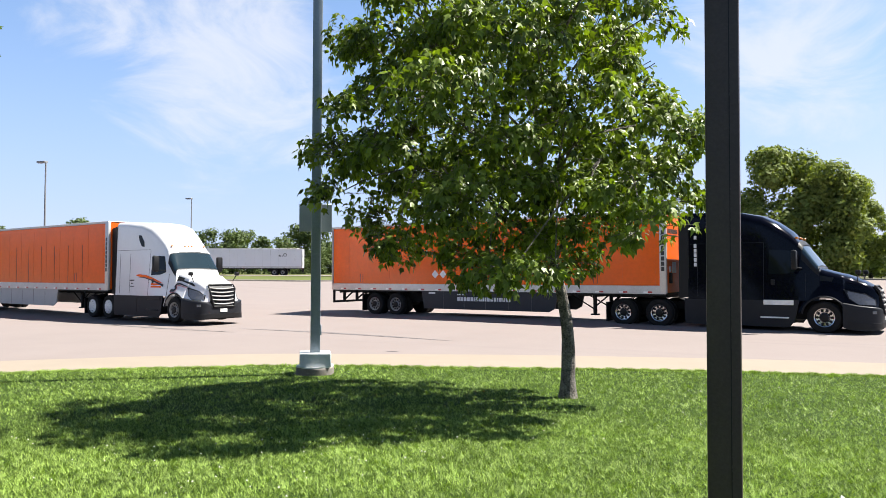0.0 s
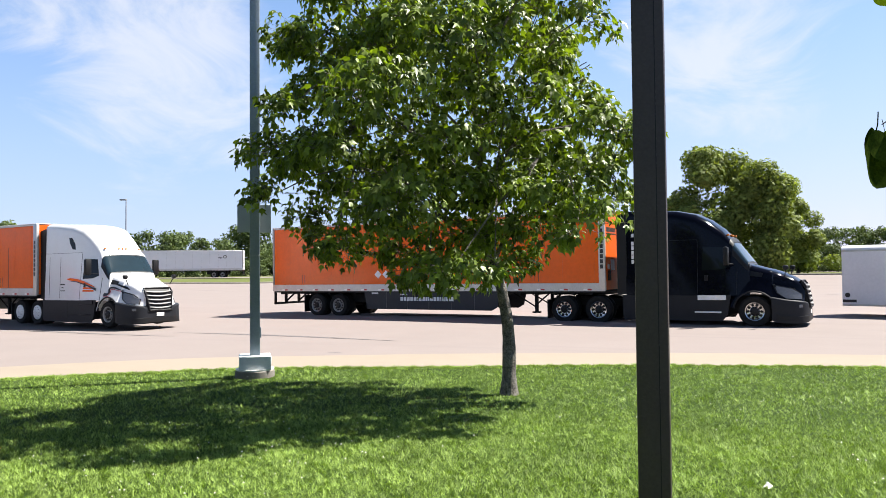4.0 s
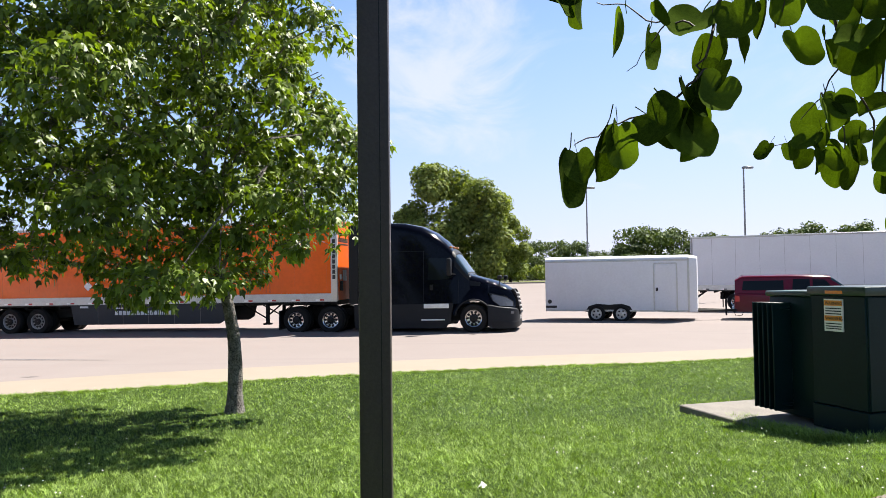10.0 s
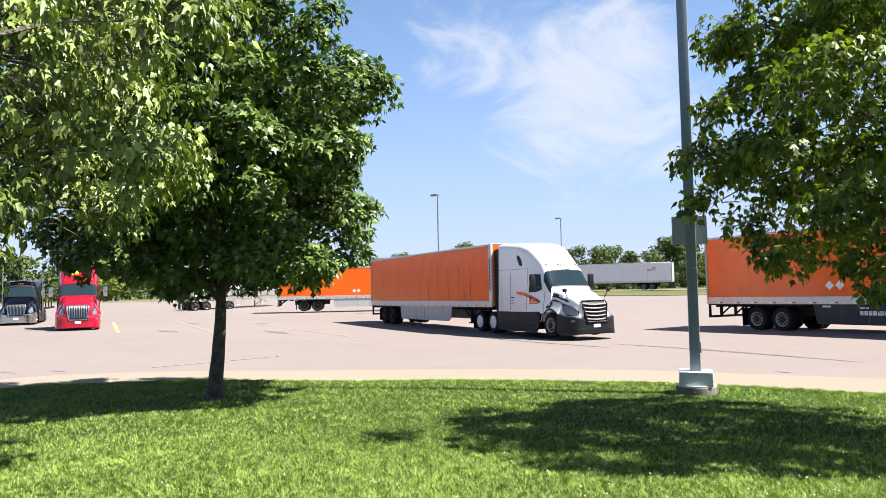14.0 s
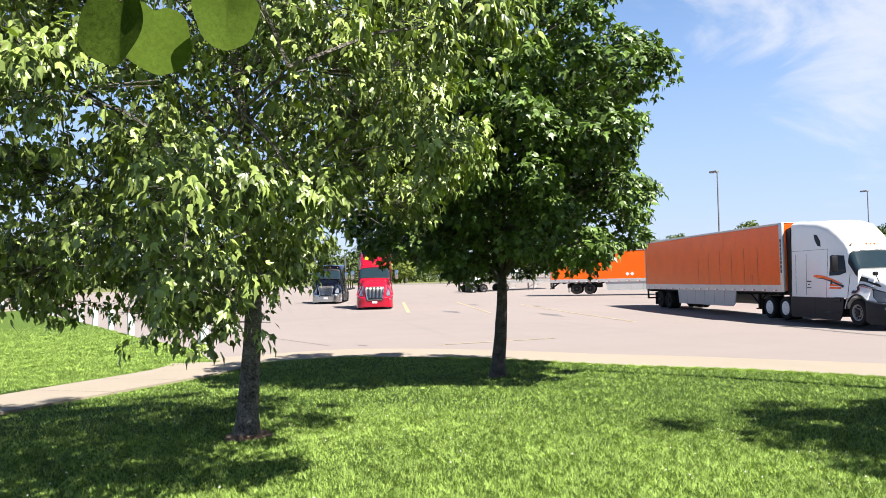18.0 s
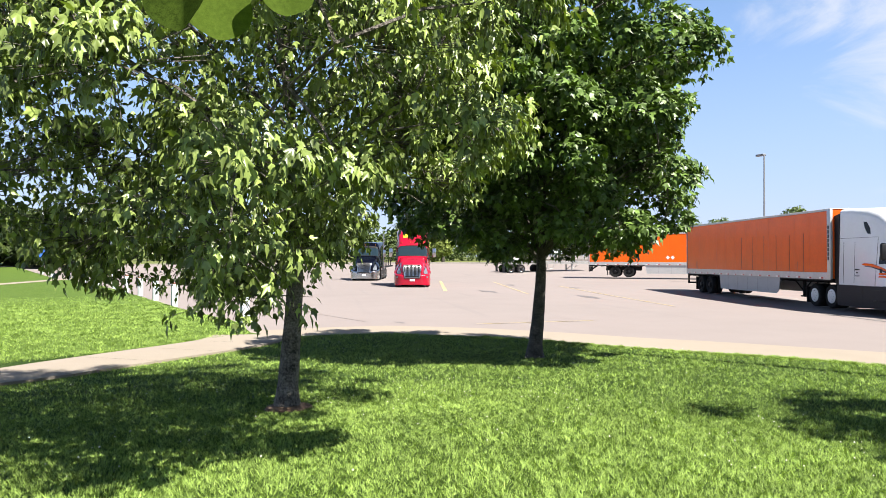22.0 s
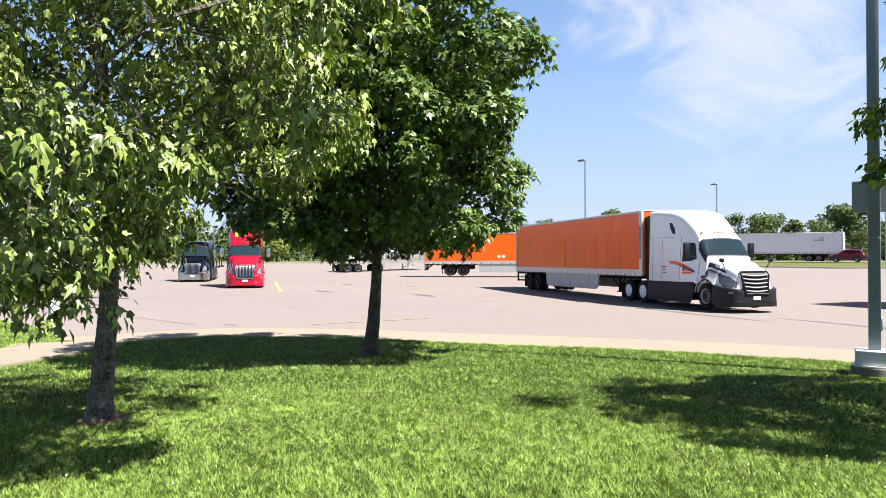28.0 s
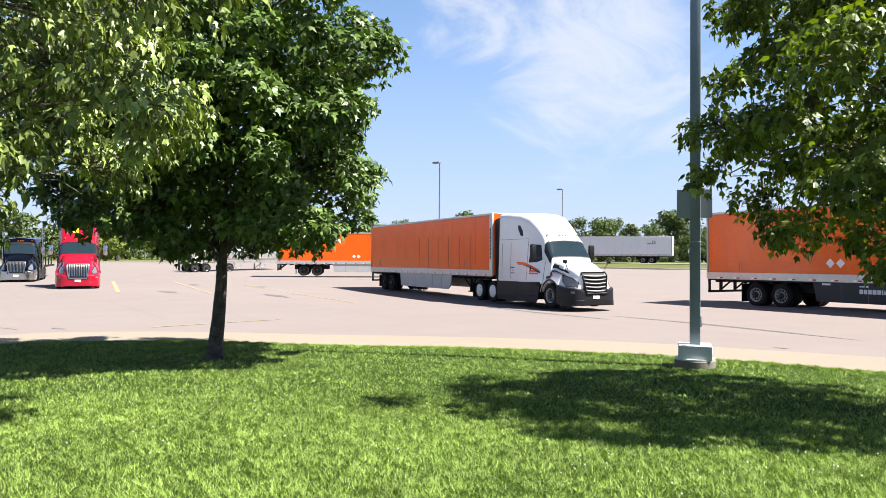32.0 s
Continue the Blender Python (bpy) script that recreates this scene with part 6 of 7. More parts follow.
# ---- blocks, bollards, markings ----
for x0, y0, sx, sy, h, yaw, lab in ((-25.72, -11.7, 1.0, 1.25, 1.15, 23, "large pale concrete utility vault on the side lawn"), (-25.28, -10.63, 0.5, 0.53, 0.75, 23, "small pale utility box beside a vault"),
                                  (-63.5, -26.5, 1.2, 1.5, 1.2, 23, "distant white utility vault"), (-63.1, -25.2, 0.8, 0.8, 1.45, 23, "distant white utility cabinet"), (-64.6, -27.4, 0.9, 0.8, 1.6, 23, "distant pale utility cabinet")):
    b = thing("utility_box", pose(x0, y0, float(ground_z(x0, y0)) + 0.1, 0, 0, yaw), lab, "utility box", "utility boxes")
    part("body", box(bmn(), -sx / 2, sx / 2, -sy / 2, sy / 2, 0, h - 0.05, 0.02), M["white_block"], b)
    part("lid", box(bmn(), -sx / 2 - 0.02, sx / 2 + 0.02, -sy / 2 - 0.02, sy / 2 + 0.02, h - 0.05, h, 0.012), M["white_block"], b)
    part("base", box(bmn(), -sx / 2 - 0.25, sx / 2 + 0.25, -sy / 2 - 0.25, sy / 2 + 0.25, -0.1, 0.03, 0.01), M["concrete"], b)


def bollard(m, h):
    t = thing("bollard", m, "pale square bollard along the lot edge", "bollard", "row of bollards")
    part("shaft", box(bmn(), -0.115, 0.115, -0.115, 0.115, 0, h - 0.06, 0.012), M["pole_cover"], t)
    part("cap", box(bmn(), -0.12, 0.12, -0.12, 0.12, h - 0.06, h, 0.012), M["cap"], t, "rust brown cap")
    return t


first = bollard(pose(-22.75, -1.95, 0.04, 0, 0, 20), 0.98)
side = np.array([(-22.75, -1.95)] + SIDE[2:])
run = np.r_[0, np.cumsum(np.hypot(*np.diff(side, axis=0).T))]
for s in (8.5, 13, 17.5, 22, 27, 33, 39, 46, 54):
    x, y = np.interp(s, run, side[:, 0]), np.interp(s, run, side[:, 1])
    copy_thing(first, pose(x, y + 0.1, float(ground_z(x, y)) + 0.02, 0, 0, 20))

stripe("side_path", (-38.0, -22.2), (-70.0, -19.8), 1.3, M["apron"], "narrow pale footpath across the side lawn", 0.1, "walkway")
sx, sy = -77.8, -25.9
guide = thing("sign_post", pose(sx, sy, float(ground_z(sx, sy)) + 0.05, 0, 0, 18), "slim pale pole with a small blue sign by the hedge", "sign post")
part("shaft", tube(bmn(), [(0, 0, -0.1), (0, 0, 7.6)], [0.09, 0.06], 10), M["pole_cover"], guide)
part("sign_plate", box(bmn(), 0.09, 0.12, -0.28, 0.28, 1.6, 2.6, 0.01), M["sign_blue"], guide, "plain blue sign plate")
stripe("yellow_line", (-60.0, 10.8), (-42.2, 7.9), 0.24, M["yellow_line"], "broad faded yellow line on the lot")
for p, q in (((-57.6, 14.7), (-38.8, 11.9)), ((-49.1, 17.3), (-28.5, 15.2))):
    stripe("yellow_line", p, q, 0.13, M["yellow_line"], "faded yellow parking line")
stripe("yellow_line", (-21.6, 5.0), (-22.2, 9.0), 0.1, M["yellow_line"], "worn yellow line on the lot")
for p, q in (((-30, -1.3), (-22.8, 1.78)), ((14, 23), (20, 18))):
    stripe("joint", p, q, 0.035, M["joint"], "dark sealed joint in the concrete", 0.006, "joint")
for p, q, w in (((-43.2, 10.2), (-40.2, 10.5), 0.8), ((-37.6, 14.3), (-33.8, 14.1), 0.8), ((-52, 14.5), (-50, 14.2), 0.8), ((-18.5, 20.2), (-9, 18.9), 0.3), ((-27, 20.0), (-17, 18.6), 0.3), ((-47, 17.5), (-45.5, 17.2), 0.9), ((-9.5, 15.8), (-9.1, 15.85), 0.12), ((-4.6, 16.6), (-4.1, 16.6), 0.12), ((10, 25.5), (13.5, 24.5), 0.25), ((-22.8, 2.6), (-22.2, 2.9), 0.2)):
    stripe("oil_stain", p, q, w, M["rubber_mark"], "dark oil and rubber stain", 0.007, "stain")

# a scrap of paper on the grass
scrap = bmn()
rs = random.Random(8)
for k in range(5):
    a = k * 1.26
    p = [scrap.verts.new((0.05 * math.cos(a + q) * rs.uniform(0.5, 1.1), 0.05 * math.sin(a + q) * rs.uniform(0.5, 1.1), 0.012 + rs.uniform(0, 0.035))) for q in (0, 1.3)]
    c = scrap.verts.new((0, 0, 0.03 + 0.01 * k))
    scrap.faces.new((p[0], p[1], c))
litter = tagged(part("paper_scrap", scrap, M["sign_white"], None), "crumpled scrap of white paper lying on the grass", "litter")
litter.location = (0.32, 6.1, float(lawn_z(0.32, 6.1)) + 0.005)


# ---- trees ----
MAPLE = np.array([(0, 0), (0.27, 0.03), (0.52, 0.45), (0.2, 0.53), (0.0, 1.06), (-0.2, 0.53), (-0.52, 0.45), (-0.27, 0.03)])


def leaf_cloud(name, pos, axis, normal, size, material, outline=MAPLE, bend=0.6):
    """One mesh of many lobed leaves: places, the way each points, its upper side and its size."""
    n, k = len(pos), len(outline)
    loc = np.c_[outline, -bend * (outline[:, 1] - 0.35) ** 2 - 0.5 * bend * np.abs(outline[:, 0])]
    a = axis / np.linalg.norm(axis, axis=1, keepdims=True)
    b = np.cross(a, normal)
    b /= np.linalg.norm(b, axis=1, keepdims=True) + 1e-9
    c = np.cross(b, a)
    v = pos[:, None] + size[:, None, None] * (loc[None, :, 0, None] * b[:, None] + loc[None, :, 1, None] * a[:, None] + loc[None, :, 2, None] * c[:, None])
    f = np.array([(0, i, i + 1) for i in range(1, k - 1)])
    faces = (f[None] + (np.arange(n) * k)[:, None, None]).reshape(-1)
    me = raw_mesh(name, v.reshape(-1, 3), faces, 3, material)
    me.polygons.foreach_set("use_smooth", np.ones(len(me.polygons), bool))
    return me


def maple(base, label, trunk_h, trunk_r, bend, crown, across, skirt, seed, clusters, per, leaf, droop, material, bark, loose=1.0, sides=((0.0, -9.0, 9.0), (20.0, -9.0, 9.0)), inner=9000, narrow=1.0):
    """A young maple: trunk, limbs that fill a crown, twigs to leaf sprays. crown: offset x, y, middle, half height, radius,
    squareness; skirt: lowest leaves (place along across, height); sides: reach to both sides at a height; inner: leaves in the shade of the crown."""
    rng = random.Random(seed)
    g = np.random.default_rng(seed)
    z0 = float(lawn_z(*base))
    t = thing("maple_tree", pose(*base, z0 - 0.05), label, "tree", "lawn maples")
    ox, oy, cz, rz, rad, sq = crown
    cz -= z0
    # trunk
    pts = [(bend[0] * s * s + 0.03 * math.sin(5 * s + seed), bend[1] * s * s + 0.03 * math.cos(4 * s + seed), trunk_h * s) for s in np.linspace(0, 1, 13)]
    rr = [trunk_r * (1.4 if i == 0 else 1.12 if i == 1 else 1.0 - 0.4 * i / 12) for i in range(13)]
    bm = tube(bmn(), pts, rr, 20)
    for v in bm.verts:
        k = 1 + 0.08 * noise.noise(Vector((v.co.x * 9, v.co.y * 9, v.co.z * 2.5 + seed))) + 0.05 * noise.noise(Vector((v.co.x * 30, v.co.y * 30, v.co.z * 6 + seed)))
        c = Vector((np.interp(v.co.z, [p[2] for p in pts], [p[0] for p in pts]), np.interp(v.co.z, [p[2] for p in pts], [p[1] for p in pts]), v.co.z))
        v.co = c + (v.co - c) * k
    part("trunk", bm, bark, t)
    top = Vector(pts[-1])
    nodes = []
    lead = [top, top + Vector((bend[0] * 0.4, bend[1] * 0.4, 0.8)), Vector((ox * 0.6, oy * 0.6, cz + rz * 0.3)), Vector((ox, oy, cz + rz * 0.8))]
    part("leader", tube(bmn(), lead, [trunk_r * 0.6, trunk_r * 0.45, trunk_r * 0.25, 0.015], 8), bark, t)
    nodes += [lead[0].lerp(lead[1], 0.5), lead[1], lead[1].lerp(lead[2], 0.5), lead[2], lead[2].lerp(lead[3], 0.5), lead[3]]
    limbs = 18
    for i in range(limbs):
        wood = bmn()
        az = i * 2.399 + rng.uniform(-0.3, 0.3)
        s = i / (limbs - 1)
        start = top.lerp(lead[2], max(0, s * 1.1 - 0.25)) if s > 0.2 else Vector(pts[-2]).lerp(top, rng.random())
        reach = rad * (0.72 - 0.25 * s)
        end = Vector((ox + math.cos(az) * reach, oy + math.sin(az) * reach, cz + rz * (-0.5 + 1.2 * s) + rng.uniform(-0.2, 0.2)))
        end.z = max(end.z, float(np.interp(end.x * across[0] + end.y * across[1], *zip(*skirt))) - z0 + 0.15)
        mid1 = start.lerp(end, 0.33) + Vector((0, 0, 0.22 * (1 - s)))
        mid2 = start.lerp(end, 0.68) + Vector((rng.uniform(-0.15, 0.15), rng.uniform(-0.15, 0.15), 0.18 * (1 - s)))
        r0 = trunk_r * (0.33 - 0.15 * s)
        tube(wood, [start, mid1, mid2, end], [r0, r0 * 0.7, r0 * 0.42, 0.008], 6)
        for q in np.linspace(0.25, 1, 7):
            nodes.append(start.lerp(mid1, q * 3) if q < 0.33 else mid1.lerp(mid2, (q - 0.33) / 0.35) if q < 0.68 else mid2.lerp(end, (q - 0.68) / 0.32))
        for k in range(4):
            f = mid1.lerp(end, rng.uniform(0.1, 0.85))
            e = f + Vector((math.cos(az + rng.uniform(-1.2, 1.2)), math.sin(az + rng.uniform(-1.2, 1.2)), rng.uniform(-0.2, 0.7))) * rng.uniform(0.5, 1.1)
            m_ = f.lerp(e, 0.5) + Vector((0, 0, 0.08))
            tube(wood, [f, m_, e], [r0 * 0.35, r0 * 0.22, 0.006], 5)
            nodes += [m_, e]
        part("limb", wood, bark, t)
    N = np.array([tuple(v) for v in nodes])
    # boughs: flattened lobes whose upper shell carries rosettes of drooping leaves
    mid_c = np.array([ox, oy, cz])
    hs, west, east = (np.array(q) for q in zip(*sides))
    lobes = []
    tries = 0
    while len(lobes) < clusters and tries < 60000:
        tries += 1
        d = g.normal(size=3)
        d /= np.linalg.norm(d)
        sup = (np.sum(np.abs(d) ** sq)) ** (-1 / sq)
        lump = 0.96 + 0.26 * noise.noise(Vector(d) * 2.6 + Vector((seed, 0, 0))) + 0.14 * noise.noise(Vector(d) * 6 + Vector((0, seed, 0)))
        u = g.uniform(0.1, 1) ** 0.36
        c = mid_c + d * sup * lump * u * np.array([rad, rad, rz])
        r = g.uniform(0.42, 0.78) * (1.0 if u > 0.55 else 1.2) * loose
        a_ = c[0] * across[0] + c[1] * across[1]
        low = np.interp(a_, *zip(*skirt)) - z0
        zz = c[2] + z0
        if c[2] < low + 0.12 or a_ + 0.75 * r > np.interp(zz, hs, east) or a_ - 0.75 * r < np.interp(zz, hs, west):
            continue
        if any(np.sum((c - q) ** 2 * (1, 1, 2.2)) < (0.66 * (r + s)) ** 2 for q, s in lobes):
            continue
        lobes.append((c, r))
    twigs = bmn()
    P, A, U, S = [], [], [], []
    for c, r in lobes:
        near = N[np.argmin(np.sum((N - c) ** 2 * (1, 1, 1.5), 1))]
        if np.linalg.norm(c - near) > 0.1:
            tube(twigs, [near, near + (c - near) * 0.55 + (0, 0, 0.07), c], [0.016, 0.012, 0.007], 4, False)
        out = (c - mid_c) * (1, 1, 0.5)
        out /= np.linalg.norm(out) + 1e-6
        for k in range(max(4, int(per * (r / 0.55) ** 2))):
            d = g.normal(size=3) * 0.75 + out * 0.75 + (0, 0, 0.45)
            d /= np.linalg.norm(d)
            p = c + d * r * (1, 1, 0.6) * g.uniform(0.55, 1.12)
            low = np.interp(p[0] * across[0] + p[1] * across[1], *zip(*skirt)) - z0
            if p[2] < low - 0.05 + 0.1 * g.normal():
                continue
            tube(twigs, [c + (p - c) * 0.3, p], [0.005, 0.002], 3, False)
            m_ = int(g.integers(5, 11))
            ph = g.uniform(0, math.tau) + np.arange(m_) * 2.4 + g.normal(size=m_) * 0.3
            e1 = np.cross(d, (0.3, 0.2, 1.0))
            e1 /= np.linalg.norm(e1) + 1e-6
            e2 = np.cross(d, e1)
            ax = np.cos(ph)[:, None] * e1 + np.sin(ph)[:, None] * e2 + d * g.uniform(0.0, 0.8, (m_, 1)) + g.normal(size=(m_, 3)) * 0.32
            ax /= np.linalg.norm(ax, axis=1, keepdims=True)
            pet = g.uniform(0.02, 0.10, (m_, 1))
            P.append(p + ax * pet - d * g.uniform(0, 0.10, (m_, 1)) - (0, 0, 0.3) * pet)
            A.append(ax + np.array([0, 0, -droop]) * g.uniform(0.4, 1.3, (m_, 1)))
            U.append(d * 0.6 + np.array([0, 0, 0.75]) + g.normal(size=(m_, 3)) * 0.42)
            S.append(leaf * g.uniform(0.6, 1.2, m_))
    # filler leaves scattered within the crown to block sky and darken its inside
    d = g.normal(size=(inner, 3))
    d /= np.linalg.norm(d, axis=1, keepdims=True)
    sup = (np.sum(np.abs(d) ** sq, 1, keepdims=True)) ** (-1 / sq)
    q = mid_c + d * sup * np.array([rad, rad, rz]) * 0.78 * g.uniform(0.05, 1, (inner, 1)) ** 0.45
    a_ = q[:, 0] * across[0] + q[:, 1] * across[1]
    ok = (q[:, 2] > np.interp(a_, *zip(*skirt)) - z0 + 0.25) & (a_ < np.interp(q[:, 2] + z0, hs, east) - 0.7) & (a_ > np.interp(q[:, 2] + z0, hs, west) + 0.7)
    q = q[ok]
    P.append(q)
    A.append(g.normal(size=q.shape) + (0, 0, -0.9))
    U.append(g.normal(size=q.shape) * 0.7 + (0, 0, 0.8))
    S.append(leaf * g.uniform(0.8, 1.4, len(q)))

    part("twig_mass", twigs, bark, t, kind="stuff")
    tagged(part("crown", leaf_cloud("crown", np.concatenate(P), np.concatenate(A), np.concatenate(U), np.concatenate(S), material, MAPLE * (narrow, 1)), None, t), "crown of lobed green maple leaves", kind="stuff")
    return t


maple((-3.15, 10.82), "young maple with a leaning trunk and loose backlit crown", 2.2, 0.115, (-0.26, -0.06), (-0.75, -0.75, 4.5, 3.0, 2.75, 2.4), (0.96, 0.279),
      [(-4.7, 3.3), (-4.2, 2.9), (-3.1, 2.3), (-1.9, 1.95), (-0.9, 1.85), (0.5, 2.05), (1.0, 2.6), (2.1, 3.1), (2.8, 3.5)], 11, 118, 35, 0.112, 1.2, M["leaf_a"], M["bark"], 1.0,
      ((1.5, -2.9, 0.9), (3.0, -3.9, 1.9), (3.7, -4.0, 2.3), (4.4, -3.5, 1.7), (5.3, -3.7, 1.4), (6.2, -2.9, 1.2), (7.5, -1.8, 0.5)), 3600, 0.8)
maple((-13.5, 4.29), "dense dark green maple with a rounded crown", 2.0, 0.145, (0.05, 0.1), (0.1, 0.15, 5.0, 3.0, 3.0, 2.8), (0.309, 0.951),
      [(-3.4, 3.1), (-2.5, 2.7), (-1.4, 2.4), (-0.9, 2.1), (0.6, 2.1), (1.7, 2.3), (2.4, 2.55), (3.4, 2.95)], 23, 150, 35, 0.125, 0.8, M["leaf_b"], M["bark_dark"], 1.12,
      ((1.5, -2.2, 1.7), (2.3, -2.4, 2.2), (2.9, -2.9, 2.9), (3.7, -3.3, 3.3), (4.5, -3.3, 2.8), (5.3, -3.3, 3.1), (6.4, -3.0, 2.9), (7.1, -2.2, 1.9), (7.7, -1.4, 1.2), (8.4, -0.6, 0.6)), 7000, 1.0)
maple((-8.24, -0.25), "maple with drooping pale green leaves and mottled bark", 2.0, 0.122, (-0.05, 0.05), (0.85, -0.35, 4.4, 3.0, 3.0, 3.0), (0.0, 1.0),
      [(-4.2, 3.5), (-3.3, 3.2), (-2.9, 2.6), (-2.5, 1.85), (-1.6, 1.7), (-0.3, 1.65), (0.3, 1.8), (0.8, 2.4), (1.0, 2.7), (2.0, 2.8), (2.9, 3.15)], 35, 135, 49, 0.091, 1.6, M["leaf_c"], M["bark"], 1.12,
      ((1.5, -3.4, 2.0), (2.8, -4.2, 2.4), (3.9, -4.3, 2.7), (5.0, -4.1, 2.4), (5.6, -3.8, 2.1), (7.5, -2.8, 1.0)), 6000, 0.66)
ring_bm = lathe(bmn(), [(0.27, 0.0), (0.25, 0.03), (0.18, 0.05), (0.05, 0.05)], 18, "z")
tagged(part("soil_ring", ring_bm, M["mulch"], None), "ring of bare brown soil round a maple trunk", "soil", kind="structure").location = (-8.24, -0.25, float(lawn_z(-8.24, -0.25)) - 0.005)


# redbud overhead, of which hanging twigs reach into view
HEART = np.array([(0, 0), (0.14, -0.08), (0.32, -0.06), (0.47, 0.10), (0.52, 0.32), (0.49, 0.58), (0.42, 0.78), (0.24, 0.93), (0.0, 1.0), (-0.24, 0.93), (-0.42, 0.78), (-0.49, 0.58), (-0.52, 0.32), (-0.47, 0.10), (-0.32, -0.06), (-0.14, -0.08)])


def rounder(outline):
    """The outline with a midpoint bowed out on each side."""
    out = []
    n = len(outline)
    for k in range(n):
        p0, p1, p2, p3 = outline[k - 1], outline[k], outline[(k + 1) % n], outline[(k + 2) % n]
        out += [p1, (9 * (p1 + p2) - p0 - p3) / 16]
    return np.array(out)


HEART = rounder(HEART)


def heart_meshes():
    out = []
    rng = random.Random(5)
    for k in range(6):
        bm = bmn()
        fold, curl = rng.uniform(0.1, 0.45), rng.uniform(-0.3, 0.45)
        rings = []
        for s in (1.0, 0.66, 0.33):
            rings.append([bm.verts.new((x * s * (1 + 0.06 * math.sin(7 * y + k)), -(0.42 + (y - 0.42) * s), fold * abs(x * s) + curl * ((y - 0.4) * s) ** 2 + 0.025 * math.sin(9 * x * s + k) * s)) for x, y in HEART])
        mid = bm.verts.new((0, -0.42, 0))
        n = len(HEART)
        for a, b in zip(rings, rings[1:]):
            for i in range(n):
                bm.faces.new((a[i], a[(i + 1) % n], b[(i + 1) % n], b[i]))
        for i in range(n):
            bm.faces.new((rings[-1][i], rings[-1][(i + 1) % n], mid))
        tube(bm, [(0, 0.0, 0.0), (0, 0.2, 0.05), (0, 0.45, 0.05)], 0.012, 4, False)
        me = bpy.data.meshes.new("leaf")
        bm.to_mesh(me)
        bm.free()
        me.polygons.foreach_set("use_smooth", [True] * len(me.polygons))
        me.materials.append(M["redbud"])
        out.append(me)
    return out


HEARTS = heart_meshes()
ANCHOR = Vector((1.2, 1.2, 3.1))
redbud = thing("redbud_tree", Matrix.Translation(ANCHOR), "redbud tree with heart-shaped leaves hanging on thin dark twigs", "tree")
leaf_rng = random.Random(41)


def twig(points, r, leaves, size, first=0.0, spread=0.03):
    pts = [Vector(p) - ANCHOR for p in points]
    fine = []
    for a, b in zip(pts, pts[1:]):
        for k in range(3):
            q = a.lerp(b, k / 3)
            fine.append(q + Vector((leaf_rng.uniform(-1, 1), leaf_rng.uniform(-1, 1), leaf_rng.uniform(-1, 1))) * 0.006)
    fine.append(pts[-1])
    tw = part("twig", tube(bmn(), fine, [0.62 * r * (1 - 0.6 * i / (len(fine) - 1)) for i in range(len(fine))], 6), M["twig"], redbud)
    seg = [0.0]
    for a, b in zip(fine, fine[1:]):
        seg.append(seg[-1] + (b - a).length)
    for k in range(leaves):
        s = seg[-1] * (first + (1 - first) * (k + leaf_rng.uniform(0.1, 0.9)) / leaves)
        p = Vector([np.interp(s, seg, [q[c] for q in fine]) for c in range(3)])
        p += Vector((leaf_rng.gauss(0, spread), leaf_rng.gauss(0, spread), leaf_rng.gauss(-0.012, spread * 0.7)))
        ob = part("leaf", leaf_rng.choice(HEARTS), None, tw)
        sc = size * leaf_rng.uniform(0.62, 1.08)
        tilt, yaw, roll = leaf_rng.gauss(74, 18), leaf_rng.gauss(-25, 48), leaf_rng.gauss(0, 24)
        ob.matrix_basis = Matrix.Translation(p) @ pose(0, 0, 0, 0, 0, yaw) @ pose(0, 0, 0, tilt, roll, 0) @ Matrix.Diagonal((sc * leaf_rng.uniform(0.72, 0.95), sc, sc, 1))
    return tw


# leaves begin at the twig tops, unseen above, added to shade those below
twig([(0.687, 1.44, 2.63), (0.668, 1.47, 2.52), (0.65, 1.48, 2.45), (0.633, 1.48, 2.39), (0.617, 1.47, 2.36)], 0.006, 9, 0.085, 0.0, 0.035)
twig([(0.636, 1.44, 2.37), (0.603, 1.45, 2.34), (0.557, 1.45, 2.31), (0.511, 1.45, 2.29), (0.461, 1.45, 2.27), (0.424, 1.44, 2.25)], 0.0035, 11, 0.088, 0.0, 0.014)
twig([(0.635, 1.47, 2.44), (0.596, 1.48, 2.45), (0.56, 1.48, 2.45), (0.514, 1.49, 2.48), (0.47, 1.49, 2.49)], 0.003, 3, 0.07, 0.1, 0.02)
twig([(0.582, 1.48, 2.45), (0.551, 1.49, 2.42), (0.518, 1.50, 2.38)], 0.0022, 0, 0.06, 0, 0.02)
twig([(0.373, 1.44, 2.55), (0.383, 1.45, 2.52), (0.387, 1.45, 2.50)], 0.003, 2, 0.08, 0.5, 0.02)
twig([(0.441, 1.43, 2.55), (0.444, 1.44, 2.52), (0.445, 1.45, 2.50)], 0.003, 2, 0.08, 0.5, 0.02)
twig([(0.767, 1.45, 2.65), (0.767, 1.49, 2.54), (0.766, 1.51, 2.47), (0.759, 1.51, 2.45)], 0.005, 10, 0.082, 0.0, 0.045)
twig([(0.823, 1.50, 2.68), (0.844, 1.54, 2.54), (0.877, 1.54, 2.44), (0.885, 1.54, 2.39), (0.9, 1.53, 2.35), (0.915, 1.52, 2.27)], 0.006, 12, 0.08, 0.0, 0.04)
twig([(0.873, 1.54, 2.40), (0.846, 1.55, 2.35), (0.817, 1.56, 2.31)], 0.0025, 2, 0.06, 0.2, 0.03)
